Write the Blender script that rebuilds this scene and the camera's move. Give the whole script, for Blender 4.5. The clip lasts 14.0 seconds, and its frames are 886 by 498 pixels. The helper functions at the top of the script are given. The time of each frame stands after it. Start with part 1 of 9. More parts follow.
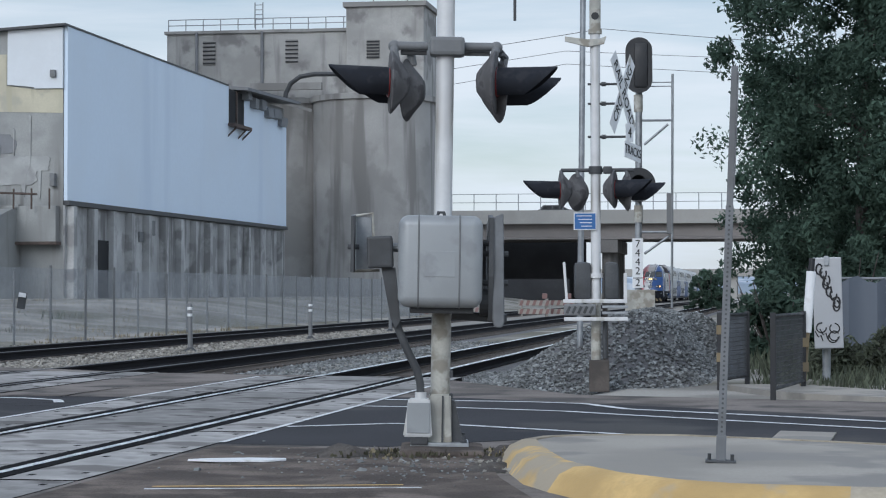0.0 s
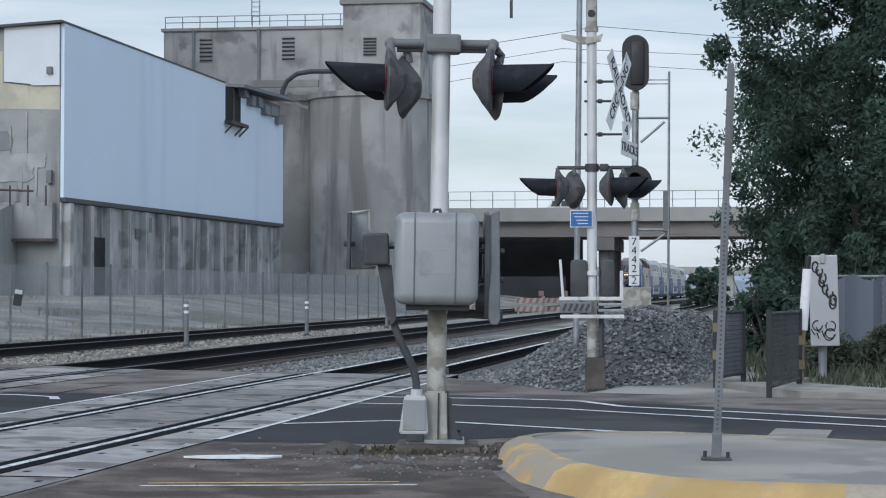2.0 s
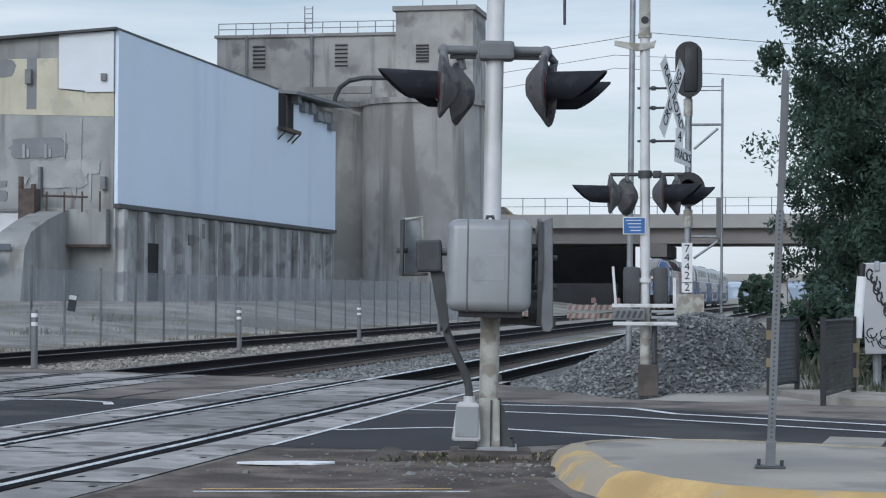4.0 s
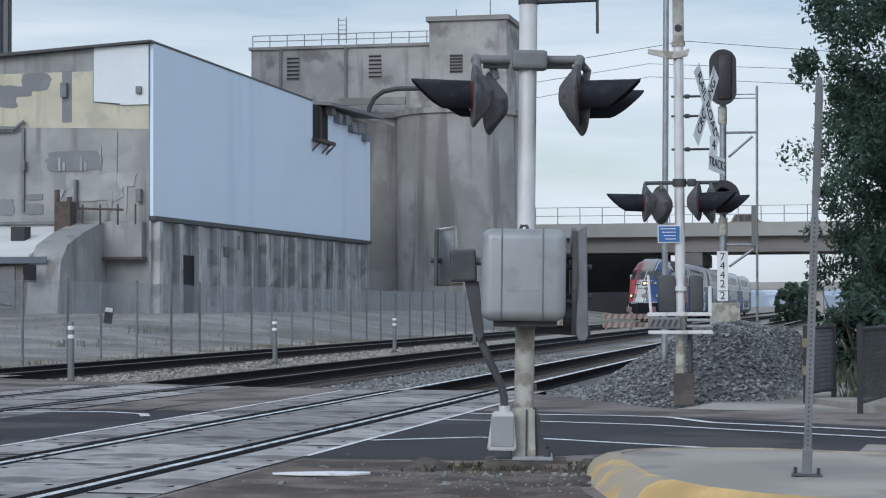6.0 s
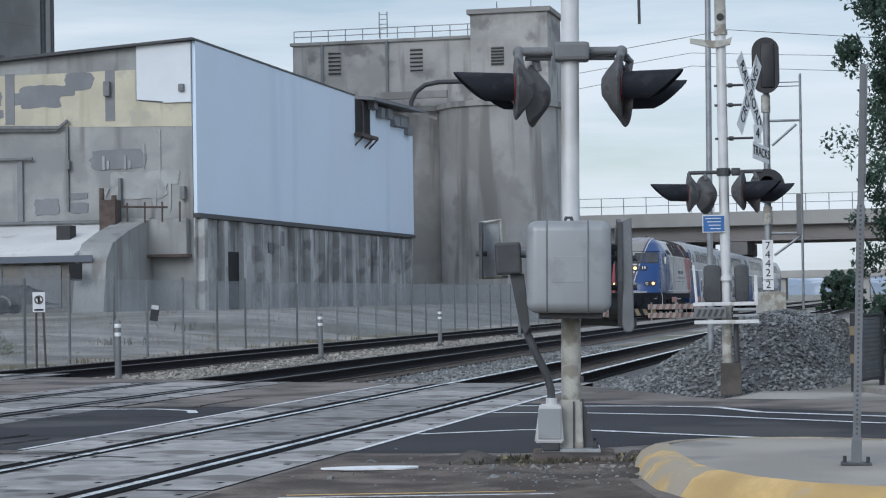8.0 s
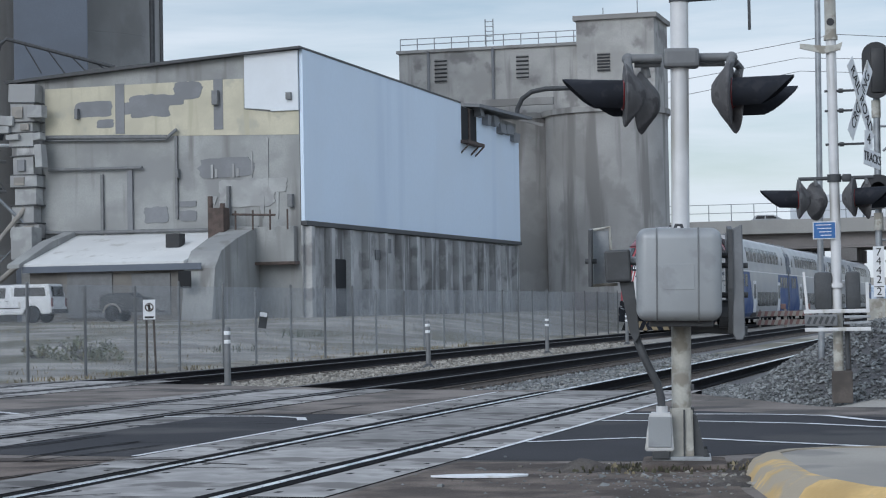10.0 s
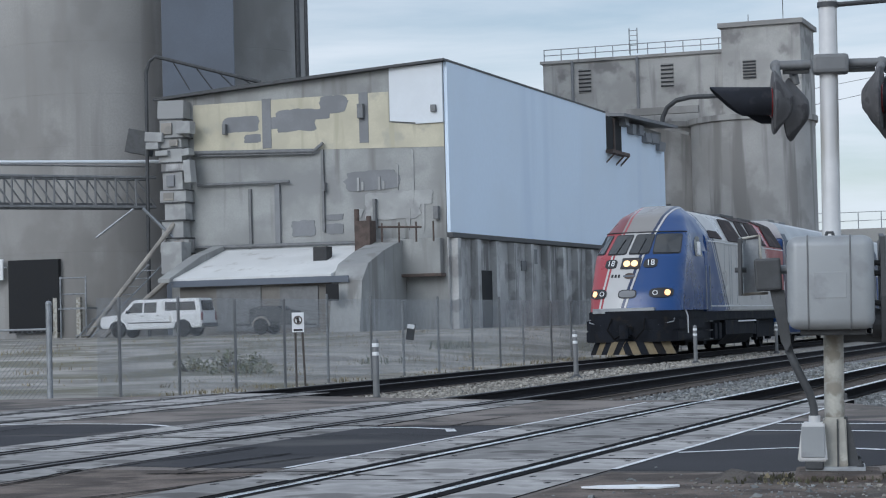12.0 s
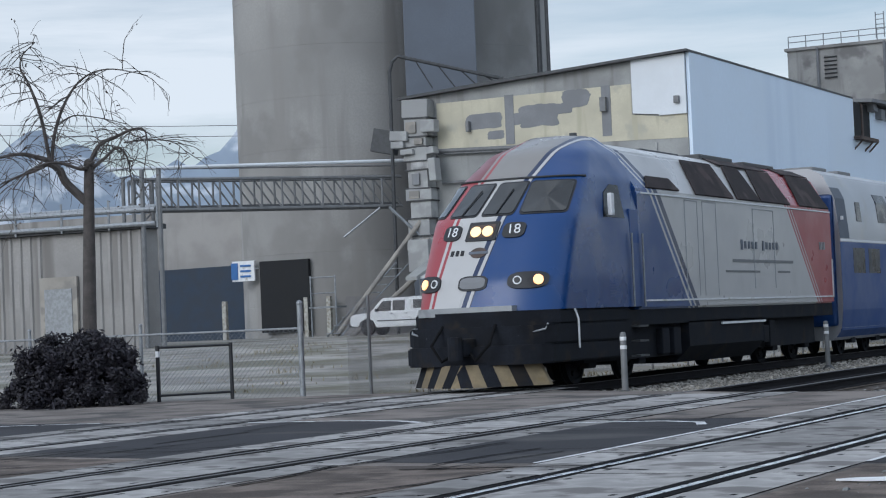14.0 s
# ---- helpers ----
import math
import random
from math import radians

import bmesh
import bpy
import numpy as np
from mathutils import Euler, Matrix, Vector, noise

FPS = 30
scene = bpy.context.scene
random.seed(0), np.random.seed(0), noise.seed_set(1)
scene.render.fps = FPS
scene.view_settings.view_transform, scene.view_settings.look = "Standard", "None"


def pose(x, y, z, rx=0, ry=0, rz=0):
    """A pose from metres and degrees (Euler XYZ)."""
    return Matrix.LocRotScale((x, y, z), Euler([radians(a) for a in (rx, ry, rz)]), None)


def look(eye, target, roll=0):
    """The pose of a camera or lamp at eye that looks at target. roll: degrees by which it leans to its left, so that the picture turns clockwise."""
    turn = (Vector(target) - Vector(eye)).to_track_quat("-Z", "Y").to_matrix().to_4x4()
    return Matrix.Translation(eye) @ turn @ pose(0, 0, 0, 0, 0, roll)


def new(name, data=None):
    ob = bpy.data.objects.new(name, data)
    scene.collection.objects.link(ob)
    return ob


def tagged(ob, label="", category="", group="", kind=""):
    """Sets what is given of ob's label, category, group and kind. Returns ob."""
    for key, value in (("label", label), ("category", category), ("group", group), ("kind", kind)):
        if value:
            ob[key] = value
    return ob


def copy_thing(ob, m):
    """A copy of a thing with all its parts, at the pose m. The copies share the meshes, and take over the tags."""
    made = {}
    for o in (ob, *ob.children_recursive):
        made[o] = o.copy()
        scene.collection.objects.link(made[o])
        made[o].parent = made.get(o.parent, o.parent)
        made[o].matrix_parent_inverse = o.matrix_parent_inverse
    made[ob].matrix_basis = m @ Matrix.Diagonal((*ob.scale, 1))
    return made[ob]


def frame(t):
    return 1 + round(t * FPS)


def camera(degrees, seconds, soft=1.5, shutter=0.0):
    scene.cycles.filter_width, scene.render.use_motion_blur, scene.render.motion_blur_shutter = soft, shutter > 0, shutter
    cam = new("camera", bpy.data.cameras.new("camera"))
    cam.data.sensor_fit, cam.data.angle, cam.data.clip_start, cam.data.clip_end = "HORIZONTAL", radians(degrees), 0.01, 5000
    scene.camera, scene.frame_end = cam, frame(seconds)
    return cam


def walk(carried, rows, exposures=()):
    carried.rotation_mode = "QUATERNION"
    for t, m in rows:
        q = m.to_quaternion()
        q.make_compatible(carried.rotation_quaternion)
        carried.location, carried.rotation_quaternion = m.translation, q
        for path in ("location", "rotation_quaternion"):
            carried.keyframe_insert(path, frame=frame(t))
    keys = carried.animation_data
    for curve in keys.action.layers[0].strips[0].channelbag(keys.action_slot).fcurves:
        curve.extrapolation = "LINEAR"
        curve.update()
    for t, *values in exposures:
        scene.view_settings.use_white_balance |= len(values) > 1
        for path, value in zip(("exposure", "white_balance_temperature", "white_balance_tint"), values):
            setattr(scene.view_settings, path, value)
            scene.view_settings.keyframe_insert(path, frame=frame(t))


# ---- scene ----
cam = camera(24.32, 14.0, 1.15)
EYE, TURN = 1.27, 9.3
# seconds, sway right, sway up, pan, tilt, roll
ROWS = [
    (0.0, 0.0, -0.0, 0.0, 1.209, -0.0),
    (0.5, 0.003, -0.001, -0.673, 1.226, 0.035),
    (1.0, 0.005, -0.003, -0.585, 1.236, 0.087),
    (1.5, 0.002, -0.003, -0.366, 1.221, 0.073),
    (2.0, 0.004, -0.002, -0.095, 1.138, 0.068),
    (2.5, 0.004, -0.001, 0.199, 1.091, 0.122),
    (3.0, 0.003, -0.002, 0.581, 1.113, 0.166),
    (3.5, -0.002, -0.002, 0.998, 1.209, 0.19),
    (4.0, -0.002, 0.0, 1.358, 1.316, 0.201),
    (6.5, 0.006, -0.003, 2.52, 1.627, -0.337),
    (7.0, 0.003, -0.0, 2.709, 1.527, -0.559),
    (9.5, -0.013, 0.001, 5.72, 1.442, -1.116),
    (10.0, -0.025, 0.007, 6.518, 1.661, -1.003),
    (10.5, -0.03, 0.01, 7.362, 1.897, -0.96),
    (11.0, -0.038, 0.008, 8.375, 2.057, -0.96),
    (11.5, -0.045, 0.007, 9.444, 2.087, -1.116),
    (12.0, -0.042, 0.008, 10.571, 2.054, -1.475),
    (12.5, -0.043, 0.009, 11.639, 2.021, -1.792),
    (13.0, -0.038, 0.008, 12.714, 2.063, -2.16),
    (13.5, -0.037, 0.008, 14.316, 2.1, -2.395),
    (14.0, -0.04, 0.009, 17.412, 2.133, -2.466),
]
walk(cam, [(t, pose(0, 0, EYE, 0, 0, TURN) @ pose(x, 0, z, 90 + tilt, 0, pan) @ pose(0, 0, 0, 0, 0, roll))
           for t, x, z, pan, tilt, roll in ROWS],
     [(0.0, -0.06, 5900, 9), (14.0, -0.06, 5900, 9)])

# ---- world and sun ----
world = bpy.data.worlds.new("sky")
scene.world = world
world.use_nodes = True
wn, wl = world.node_tree.nodes, world.node_tree.links
bg = wn["Background"]
bg.inputs["Strength"].default_value = 1.0
sky = wn.new("ShaderNodeTexSky")
sky.sky_type, sky.sun_disc = "NISHITA", False
sky.sun_elevation, sky.sun_rotation = radians(25), radians(195)
sky_dim = wn.new("ShaderNodeVectorMath"); sky_dim.operation = "SCALE"
sky_dim.inputs["Scale"].default_value = 0.09
wl.new(sky.outputs[0], sky_dim.inputs[0])
tc = wn.new("ShaderNodeTexCoord")
mp = wn.new("ShaderNodeMapping")
mp.inputs["Scale"].default_value = (1.6, 1.6, 15.0)
mp.inputs["Rotation"].default_value = (0.04, 0.05, 0.3)
wl.new(tc.outputs["Generated"], mp.inputs[0])
cn = wn.new("ShaderNodeTexNoise")
cn.inputs["Scale"].default_value, cn.inputs["Detail"].default_value, cn.inputs["Roughness"].default_value = 1.5, 7, 0.55
cn.inputs["Distortion"].default_value = 0.35
wl.new(mp.outputs[0], cn.inputs[0])
cover = wn.new("ShaderNodeMapRange")
cover.inputs[1].default_value, cover.inputs[2].default_value = 0.34, 0.58
cover.inputs[3].default_value, cover.inputs[4].default_value = 0.25, 0.98
wl.new(cn.outputs[0], cover.inputs[0])
# overcast cloud: warm pale at the horizon, cooler and brighter overhead
sep = wn.new("ShaderNodeSeparateXYZ")
wl.new(tc.outputs["Generated"], sep.inputs[0])
grad = wn.new("ShaderNodeValToRGB")
for p_, c_ in ((0.0, (0.70, 0.72, 0.72)), (0.035, (0.83, 0.87, 0.89)), (0.16, (0.82, 0.85, 0.875)), (0.5, (0.95, 1.10, 1.30)), (1.0, (1.1, 1.27, 1.5))):
    e_ = grad.color_ramp.elements.new(p_)
    e_.color = (*c_, 1)
grad.color_ramp.elements.remove(grad.color_ramp.elements[0])
grad.color_ramp.elements.remove(grad.color_ramp.elements[-1])
wl.new(sep.outputs[2], grad.inputs[0])
smix = wn.new("ShaderNodeMix"); smix.data_type = "RGBA"
wl.new(cover.outputs[0], smix.inputs[0])
wl.new(sky_dim.outputs[0], smix.inputs[6])
wl.new(grad.outputs[0], smix.inputs[7])
wl.new(smix.outputs[2], bg.inputs["Color"])
sun_data = bpy.data.lights.new("sun", "SUN")
sun_data.energy, sun_data.angle, sun_data.color = 1.38, radians(30), (1.0, 0.97, 0.93)
sun = new("sun", sun_data)
sun.matrix_world = look((0, 0, 60), (10, 37, 42))


# ---- materials ----
def mat(name, col, rough=0.8, metal=0.0, scale=3.0, var=0.25, fine=40.0, bump=0.15, dist=0.01, stain=None, stain_scale=0.6,
        stain_at=0.58, rnd=0.0, streak=None, streak_at=0.55, streak_scale=1.2, emit=None, coat=0.0, spec=0.5):
    """A weathered surface: two scales of tone, an optional second colour in blotches and in hanging streaks, fine relief."""
    m = bpy.data.materials.new(name)
    m.use_nodes = True
    n, l = m.node_tree.nodes, m.node_tree.links
    b = n["Principled BSDF"]
    b.inputs["Roughness"].default_value, b.inputs["Metallic"].default_value = rough, metal
    b.inputs["Coat Weight"].default_value = coat
    b.inputs["Specular IOR Level"].default_value = spec
    t = n.new("ShaderNodeTexCoord")

    def noise_tex(s, detail=5.0, sq=(1, 1, 1)):
        q = n.new("ShaderNodeMapping")
        q.inputs["Scale"].default_value = sq
        l.new(t.outputs["Object"], q.inputs[0])
        x = n.new("ShaderNodeTexNoise")
        x.inputs["Scale"].default_value, x.inputs["Detail"].default_value = s, detail
        l.new(q.outputs[0], x.inputs[0])
        return x.outputs[0]

    def blend(fac, a, c, mode="MIX"):
        x = n.new("ShaderNodeMix")
        x.data_type, x.blend_type = "RGBA", mode
        for sock, v in ((x.inputs[0], fac), (x.inputs[6], a), (x.inputs[7], c)):
            if isinstance(v, (int, float)):
                sock.default_value = v
            elif isinstance(v, tuple):
                sock.default_value = (*v[:3], 1)
            else:
                l.new(v, sock)
        return x.outputs[2]

    def ramp(v, a, c, lo=0.0, hi=1.0):
        x = n.new("ShaderNodeMapRange")
        x.interpolation_type = "SMOOTHSTEP"
        for i, w in enumerate((a, c, lo, hi)):
            x.inputs[i + 1].default_value = w
        l.new(v, x.inputs[0])
        return x.outputs[0]

    big, small = noise_tex(scale), noise_tex(fine, 3.0)
    dark = tuple(c * (1 - var) for c in col)
    light = tuple(min(0.95, c * (1 + var)) for c in col)
    c = blend(ramp(big, 0.35, 0.65), dark, light)
    c = blend(ramp(small, 0.3, 0.7, 0.0, 0.35), c, dark)
    if stain:
        c = blend(ramp(noise_tex(stain_scale, 6.0), stain_at - 0.05, stain_at + 0.07), c, stain)
    if streak:
        c = blend(ramp(noise_tex(streak_scale, 4.0, (1, 1, 0.09)), streak_at - 0.06, streak_at + 0.1), c, streak)
    if rnd:
        oi = n.new("ShaderNodeObjectInfo")
        hs = n.new("ShaderNodeHueSaturation")
        l.new(ramp(oi.outputs["Random"], 0, 1, 1 - rnd, 1 + rnd), hs.inputs["Value"])
        l.new(c, hs.inputs["Color"])
        c = hs.outputs[0]
    l.new(c, b.inputs["Base Color"])
    l.new(ramp(big, 0.3, 0.7, max(0.03, rough - 0.1), min(1, rough + 0.1)), b.inputs["Roughness"])
    if bump:
        bp = n.new("ShaderNodeBump")
        bp.inputs["Strength"].default_value, bp.inputs["Distance"].default_value = bump, dist
        l.new(small, bp.inputs["Height"])
        l.new(bp.outputs[0], b.inputs["Normal"])
    if emit:
        b.inputs["Emission Color"].default_value = (*emit[0], 1)
        b.inputs["Emission Strength"].default_value = emit[1]
    return m


def glass_mat(name, col=(0.02, 0.025, 0.03), rough=0.06):
    m = mat(name, col, rough, 0, 2, 0.2, 8, 0, coat=0.0, spec=0.8)
    return m


M = dict(
    asphalt=mat("asphalt", (0.048, 0.048, 0.053), 0.92, 0, 0.5, 0.2, 60, 0.4, 0.006, (0.078, 0.076, 0.076), 0.35, 0.58, spec=0.12),
    old_asphalt=mat("old_asphalt", (0.188, 0.167, 0.153), 0.95, 0, 0.9, 0.3, 22, 0.8, 0.02, (0.092, 0.086, 0.083), 0.8, 0.55, spec=0.12),
    dirt=mat("dirt", (0.155, 0.13, 0.115), 0.95, 0, 1.8, 0.34, 24, 0.9, 0.03, (0.085, 0.073, 0.066), 1.4, 0.53, spec=0.1),
    ground=mat("ground", (0.31, 0.295, 0.27), 0.95, 0, 0.35, 0.34, 30, 0.6, 0.02, (0.165, 0.158, 0.125), 0.16, 0.53, spec=0.1),
    panel=mat("concrete_panel", (0.315, 0.306, 0.298), 0.92, 0, 1.6, 0.24, 24, 0.5, 0.01, (0.15, 0.143, 0.139), 1.3, 0.54, rnd=0.24, spec=0.12),
    concrete=mat("concrete", (0.33, 0.308, 0.275), 0.9, 0, 0.6, 0.16, 40, 0.3, 0.006, (0.25, 0.237, 0.22), 1.1, 0.54, spec=0.2),
    ballast=mat("ballast", (0.11, 0.108, 0.112), 0.9, 0, 2.0, 0.2, 18, 0.9, 0.05),
    soil=mat("dark_soil", (0.062, 0.053, 0.047), 0.97, 0, 5, 0.35, 30, 0.9, 0.03, (0.10, 0.088, 0.078), 3.0, 0.55),
    stone=mat("ballast_stone", (0.178, 0.186, 0.186), 0.85, 0, 3.0, 0.3, 30, 0.4, 0.01),
    pale_stone=mat("pale_stone", (0.265, 0.25, 0.222), 0.9, 0, 3.0, 0.25, 30, 0.4, 0.01),
    rail=mat("rail_steel", (0.024, 0.023, 0.025), 0.9, 0.0, 2, 0.2, 40, 0.2, 0.003, spec=0.1),
    dull_top=mat("dull_rail_head", (0.10, 0.095, 0.095), 0.55, 0.4, 2, 0.25, 40, 0, spec=0.3),
    rail_top=mat("polished_rail", (0.80, 0.80, 0.79), 0.28, 1.0, 2, 0.1, 40, 0),
    rubber=mat("rubber", (0.010, 0.010, 0.011), 0.95, 0, 2, 0.2, 40, 0.2, spec=0.05),
    tie=mat("tie", (0.09, 0.078, 0.07), 0.9, 0, 4, 0.3, 30, 0.4),
    kerb_grey=mat("dirty_concrete", (0.36, 0.315, 0.245), 0.92, 0, 2.0, 0.22, 26, 0.6, 0.01, (0.27, 0.235, 0.185), 3.0, 0.55, spec=0.15),
    white_line=mat("road_paint", (0.66, 0.67, 0.68), 0.8, 0, 3, 0.12, 40, 0.2, 0.003, (0.3, 0.3, 0.3), 5.0, 0.6),
    yellow_line=mat("kerb_paint", (0.57, 0.395, 0.175), 0.9, 0, 1.6, 0.2, 22, 0.8, 0.012, (0.40, 0.33, 0.23), 2.2, 0.6, spec=0.15),
    alu=mat("aluminium_pole", (0.62, 0.62, 0.62), 0.55, 0.15, 2.5, 0.1, 40, 0.1, 0.002, streak=(0.44, 0.43, 0.40), streak_scale=9, streak_at=0.56),
    pole_dirty=mat("dusty_pole", (0.42, 0.41, 0.37), 0.75, 0.0, 4, 0.2, 40, 0.15, 0.002, (0.27, 0.25, 0.21), 5, 0.54),
    silver=mat("silver_cover", (0.315, 0.33, 0.34), 0.5, 0.25, 1.5, 0.08, 60, 0.05, 0.002, (0.26, 0.27, 0.28), 4, 0.58),
    galv=mat("galvanised", (0.30, 0.315, 0.33), 0.5, 0.55, 6, 0.18, 40, 0.1, 0.002),
    black=mat("black_paint", (0.018, 0.019, 0.022), 0.55, 0, 4, 0.25, 40, 0.1, 0.002),
    dark_metal=mat("dark_metal", (0.065, 0.068, 0.072), 0.6, 0.2, 4, 0.25, 40, 0.2, 0.003),
    grey_paint=mat("grey_paint", (0.17, 0.175, 0.18), 0.6, 0.1, 3, 0.15, 40, 0.1, 0.002),
    white_paint=mat("white_paint", (0.74, 0.75, 0.76), 0.55, 0, 3, 0.08, 40, 0.1, 0.002, (0.5, 0.49, 0.46), 3, 0.64),
    red_lens=mat("red_lens", (0.14, 0.016, 0.017), 0.2, 0, 4, 0.1, 40, 0, coat=0.3),
    blue_sign=mat("blue_sign", (0.03, 0.13, 0.36), 0.5, 0, 4, 0.1, 40, 0),
    billboard=mat("billboard_sheet", (0.66, 0.76, 0.88), 0.55, 0, 0.15, 0.03, 3, 0.05, 0.01, streak=(0.61, 0.71, 0.84), streak_scale=0.25, streak_at=0.6),
    white_sheet=mat("white_sheet", (0.66, 0.69, 0.72), 0.6, 0, 0.3, 0.05, 6, 0.05, 0.01),
    mill=mat("mill_wall", (0.325, 0.33, 0.322), 0.9, 0, 0.35, 0.16, 12, 0.2, 0.02, (0.265, 0.268, 0.266), 0.3, 0.54, streak=(0.215, 0.212, 0.205), streak_scale=1.1, streak_at=0.59, spec=0.2),
    mill_base=mat("mill_lower_wall", (0.43, 0.43, 0.425), 0.92, 0, 0.4, 0.2, 9, 0.3, 0.03, (0.27, 0.268, 0.265), 0.7, 0.53, streak=(0.17, 0.167, 0.165), streak_scale=1.3, streak_at=0.565),
    silo=mat("silo_concrete", (0.315, 0.308, 0.296), 0.9, 0, 0.12, 0.14, 8, 0.2, 0.02, (0.245, 0.238, 0.228), 0.2, 0.54, streak=(0.262, 0.254, 0.243), streak_scale=0.6, streak_at=0.57, spec=0.2),
    silo_dark=mat("silo_weathered", (0.37, 0.362, 0.35), 0.92, 0, 0.2, 0.13, 9, 0.25, 0.02, (0.29, 0.283, 0.272), 0.3, 0.54, streak=(0.225, 0.218, 0.21), streak_scale=0.8, streak_at=0.57, spec=0.2),
    slate=mat("slate_paint", (0.125, 0.142, 0.172), 0.8, 0, 0.3, 0.1, 9, 0.1, 0.01),
    yellow_wall=mat("faded_yellow_paint", (0.53, 0.495, 0.385), 0.9, 0, 0.6, 0.1, 10, 0.15, 0.01, (0.42, 0.40, 0.33), 0.7, 0.6, streak=(0.44, 0.41, 0.31), streak_scale=1.5, streak_at=0.6),
    patch=mat("grey_overpaint", (0.215, 0.22, 0.23), 0.9, 0, 0.8, 0.1, 10, 0.1, 0.01),
    limewash=mat("faded_limewash", (0.375, 0.38, 0.375), 0.9, 0, 0.9, 0.12, 10, 0.15, 0.01, (0.30, 0.302, 0.30), 0.8, 0.5),
    rust=mat("rusty_steel", (0.105, 0.080, 0.070), 0.85, 0.2, 3, 0.3, 20, 0.3, 0.01),
    roof_white=mat("white_roof", (0.62, 0.62, 0.61), 0.75, 0, 0.5, 0.06, 6, 0.1, 0.01, (0.46, 0.45, 0.43), 0.9, 0.62),
    tin=mat("corrugated_steel", (0.30, 0.29, 0.28), 0.6, 0.25, 0.4, 0.18, 12, 0.15, 0.01, streak=(0.19, 0.18, 0.17), streak_scale=0.6, streak_at=0.54),
    # doorways and holes are closed boxes; their unlit depth is painted near black
    void=mat("dark_interior", (0.018, 0.019, 0.021), 0.95, 0, 1, 0.2, 10, 0),
    blue_steel=mat("blue_steel_wall", (0.022, 0.036, 0.060), 0.7, 0, 1, 0.2, 10, 0.1),
    bridge=mat("bridge_concrete", (0.355, 0.345, 0.325), 0.88, 0, 0.15, 0.1, 5, 0.15, 0.02, streak=(0.33, 0.32, 0.3), streak_scale=0.35, streak_at=0.57),
    girder=mat("girder_paint", (0.235, 0.215, 0.205), 0.8, 0, 0.2, 0.12, 6, 0.1, 0.02),
    # concrete under the overpass, its shade painted in as near-black
    deck_shade=mat("shaded_concrete", (0.05, 0.05, 0.053), 0.95, 0, 0.3, 0.2, 6, 0.2, 0.02),
    glass=glass_mat("glass"),
    dark_glass=mat("dark_glass", (0.01, 0.011, 0.013), 0.25, 0, 2, 0.2, 8, 0, spec=0.2),
    tyre=mat("tyre", (0.02, 0.02, 0.021), 0.85, 0, 5, 0.2, 60, 0.2),
    loco_blue=mat("blue_livery", (0.009, 0.055, 0.205), 0.5, 0, 0.8, 0.06, 20, 0.03, 0.002, coat=0.05),
    loco_black=mat("underframe_black", (0.014, 0.016, 0.021), 0.85, 0, 2, 0.3, 20, 0.3, 0.01, (0.025, 0.022, 0.02), 1.5, 0.62, spec=0.15),
    loco_yellow=mat("worn_yellow", (0.20, 0.158, 0.095), 0.75, 0, 3, 0.2, 20, 0.2, 0.004, (0.2, 0.15, 0.08), 4, 0.58),
    headlight=mat("lit_headlight", (1.0, 0.75, 0.4), 0.3, 0, 1, 0, 5, 0, emit=((1.0, 0.62, 0.24), 1.15)),
    amber_light=mat("lit_ditch_light", (1.0, 0.6, 0.3), 0.3, 0, 1, 0, 5, 0, emit=((1.0, 0.50, 0.20), 1.5)),
    bark=mat("bark", (0.085, 0.075, 0.07), 0.95, 0, 5, 0.25, 30, 0.6, 0.02),
    leaf=mat("green_leaf", (0.078, 0.122, 0.092), 0.8, 0, 0.7, 0.4, 12, 0, spec=0.15, stain=(0.055, 0.088, 0.066), stain_scale=0.5, stain_at=0.5),
    dark_leaf=mat("dark_leaf", (0.024, 0.022, 0.030), 0.7, 0, 3, 0.35, 12, 0),
    weed=mat("pale_weed", (0.17, 0.185, 0.12), 0.9, 0, 3, 0.35, 20, 0, stain=(0.22, 0.20, 0.13), stain_scale=4, stain_at=0.56, spec=0.1),
    grass=mat("weed_grass", (0.11, 0.125, 0.085), 0.85, 0, 2, 0.35, 20, 0),
    dry_grass=mat("dry_grass", (0.26, 0.22, 0.14), 0.9, 0, 2, 0.3, 20, 0),
    # distance haze is mixed into the mountains' pale blue
    hill=mat("hazed_mountain", (0.25, 0.305, 0.38), 1.0, 0, 0.004, 0.12, 0.05, 0, stain=(0.52, 0.56, 0.62), stain_scale=0.012, stain_at=0.57),
    headhouse=mat("patched_render", (0.40, 0.392, 0.375), 0.92, 0, 0.5, 0.14, 9, 0.25, 0.02, (0.235, 0.228, 0.222), 0.42, 0.575, streak=(0.25, 0.243, 0.235), streak_scale=0.9, streak_at=0.6, spec=0.2),
    flasher=mat("flasher_shell", (0.125, 0.122, 0.125), 0.7, 0, 6, 0.25, 40, 0.15, 0.002, (0.075, 0.073, 0.076), 7, 0.55, spec=0.3),
    hood=mat("hood_black", (0.016, 0.018, 0.024), 0.75, 0, 5, 0.25, 40, 0.1, 0.002, (0.03, 0.032, 0.038), 6, 0.6, spec=0.2),
    worn_kerb=mat("worn_kerb_paint", (0.55, 0.39, 0.185), 0.92, 0, 1.6, 0.2, 22, 0.8, 0.012, (0.37, 0.32, 0.245), 2.6, 0.47, spec=0.15),
    dark_weed=mat("dead_weed", (0.075, 0.072, 0.050), 0.95, 0, 4, 0.4, 20, 0, spec=0.1),
    post_steel=mat("weathered_post", (0.17, 0.178, 0.188), 0.6, 0.3, 5, 0.2, 40, 0.1, 0.002),
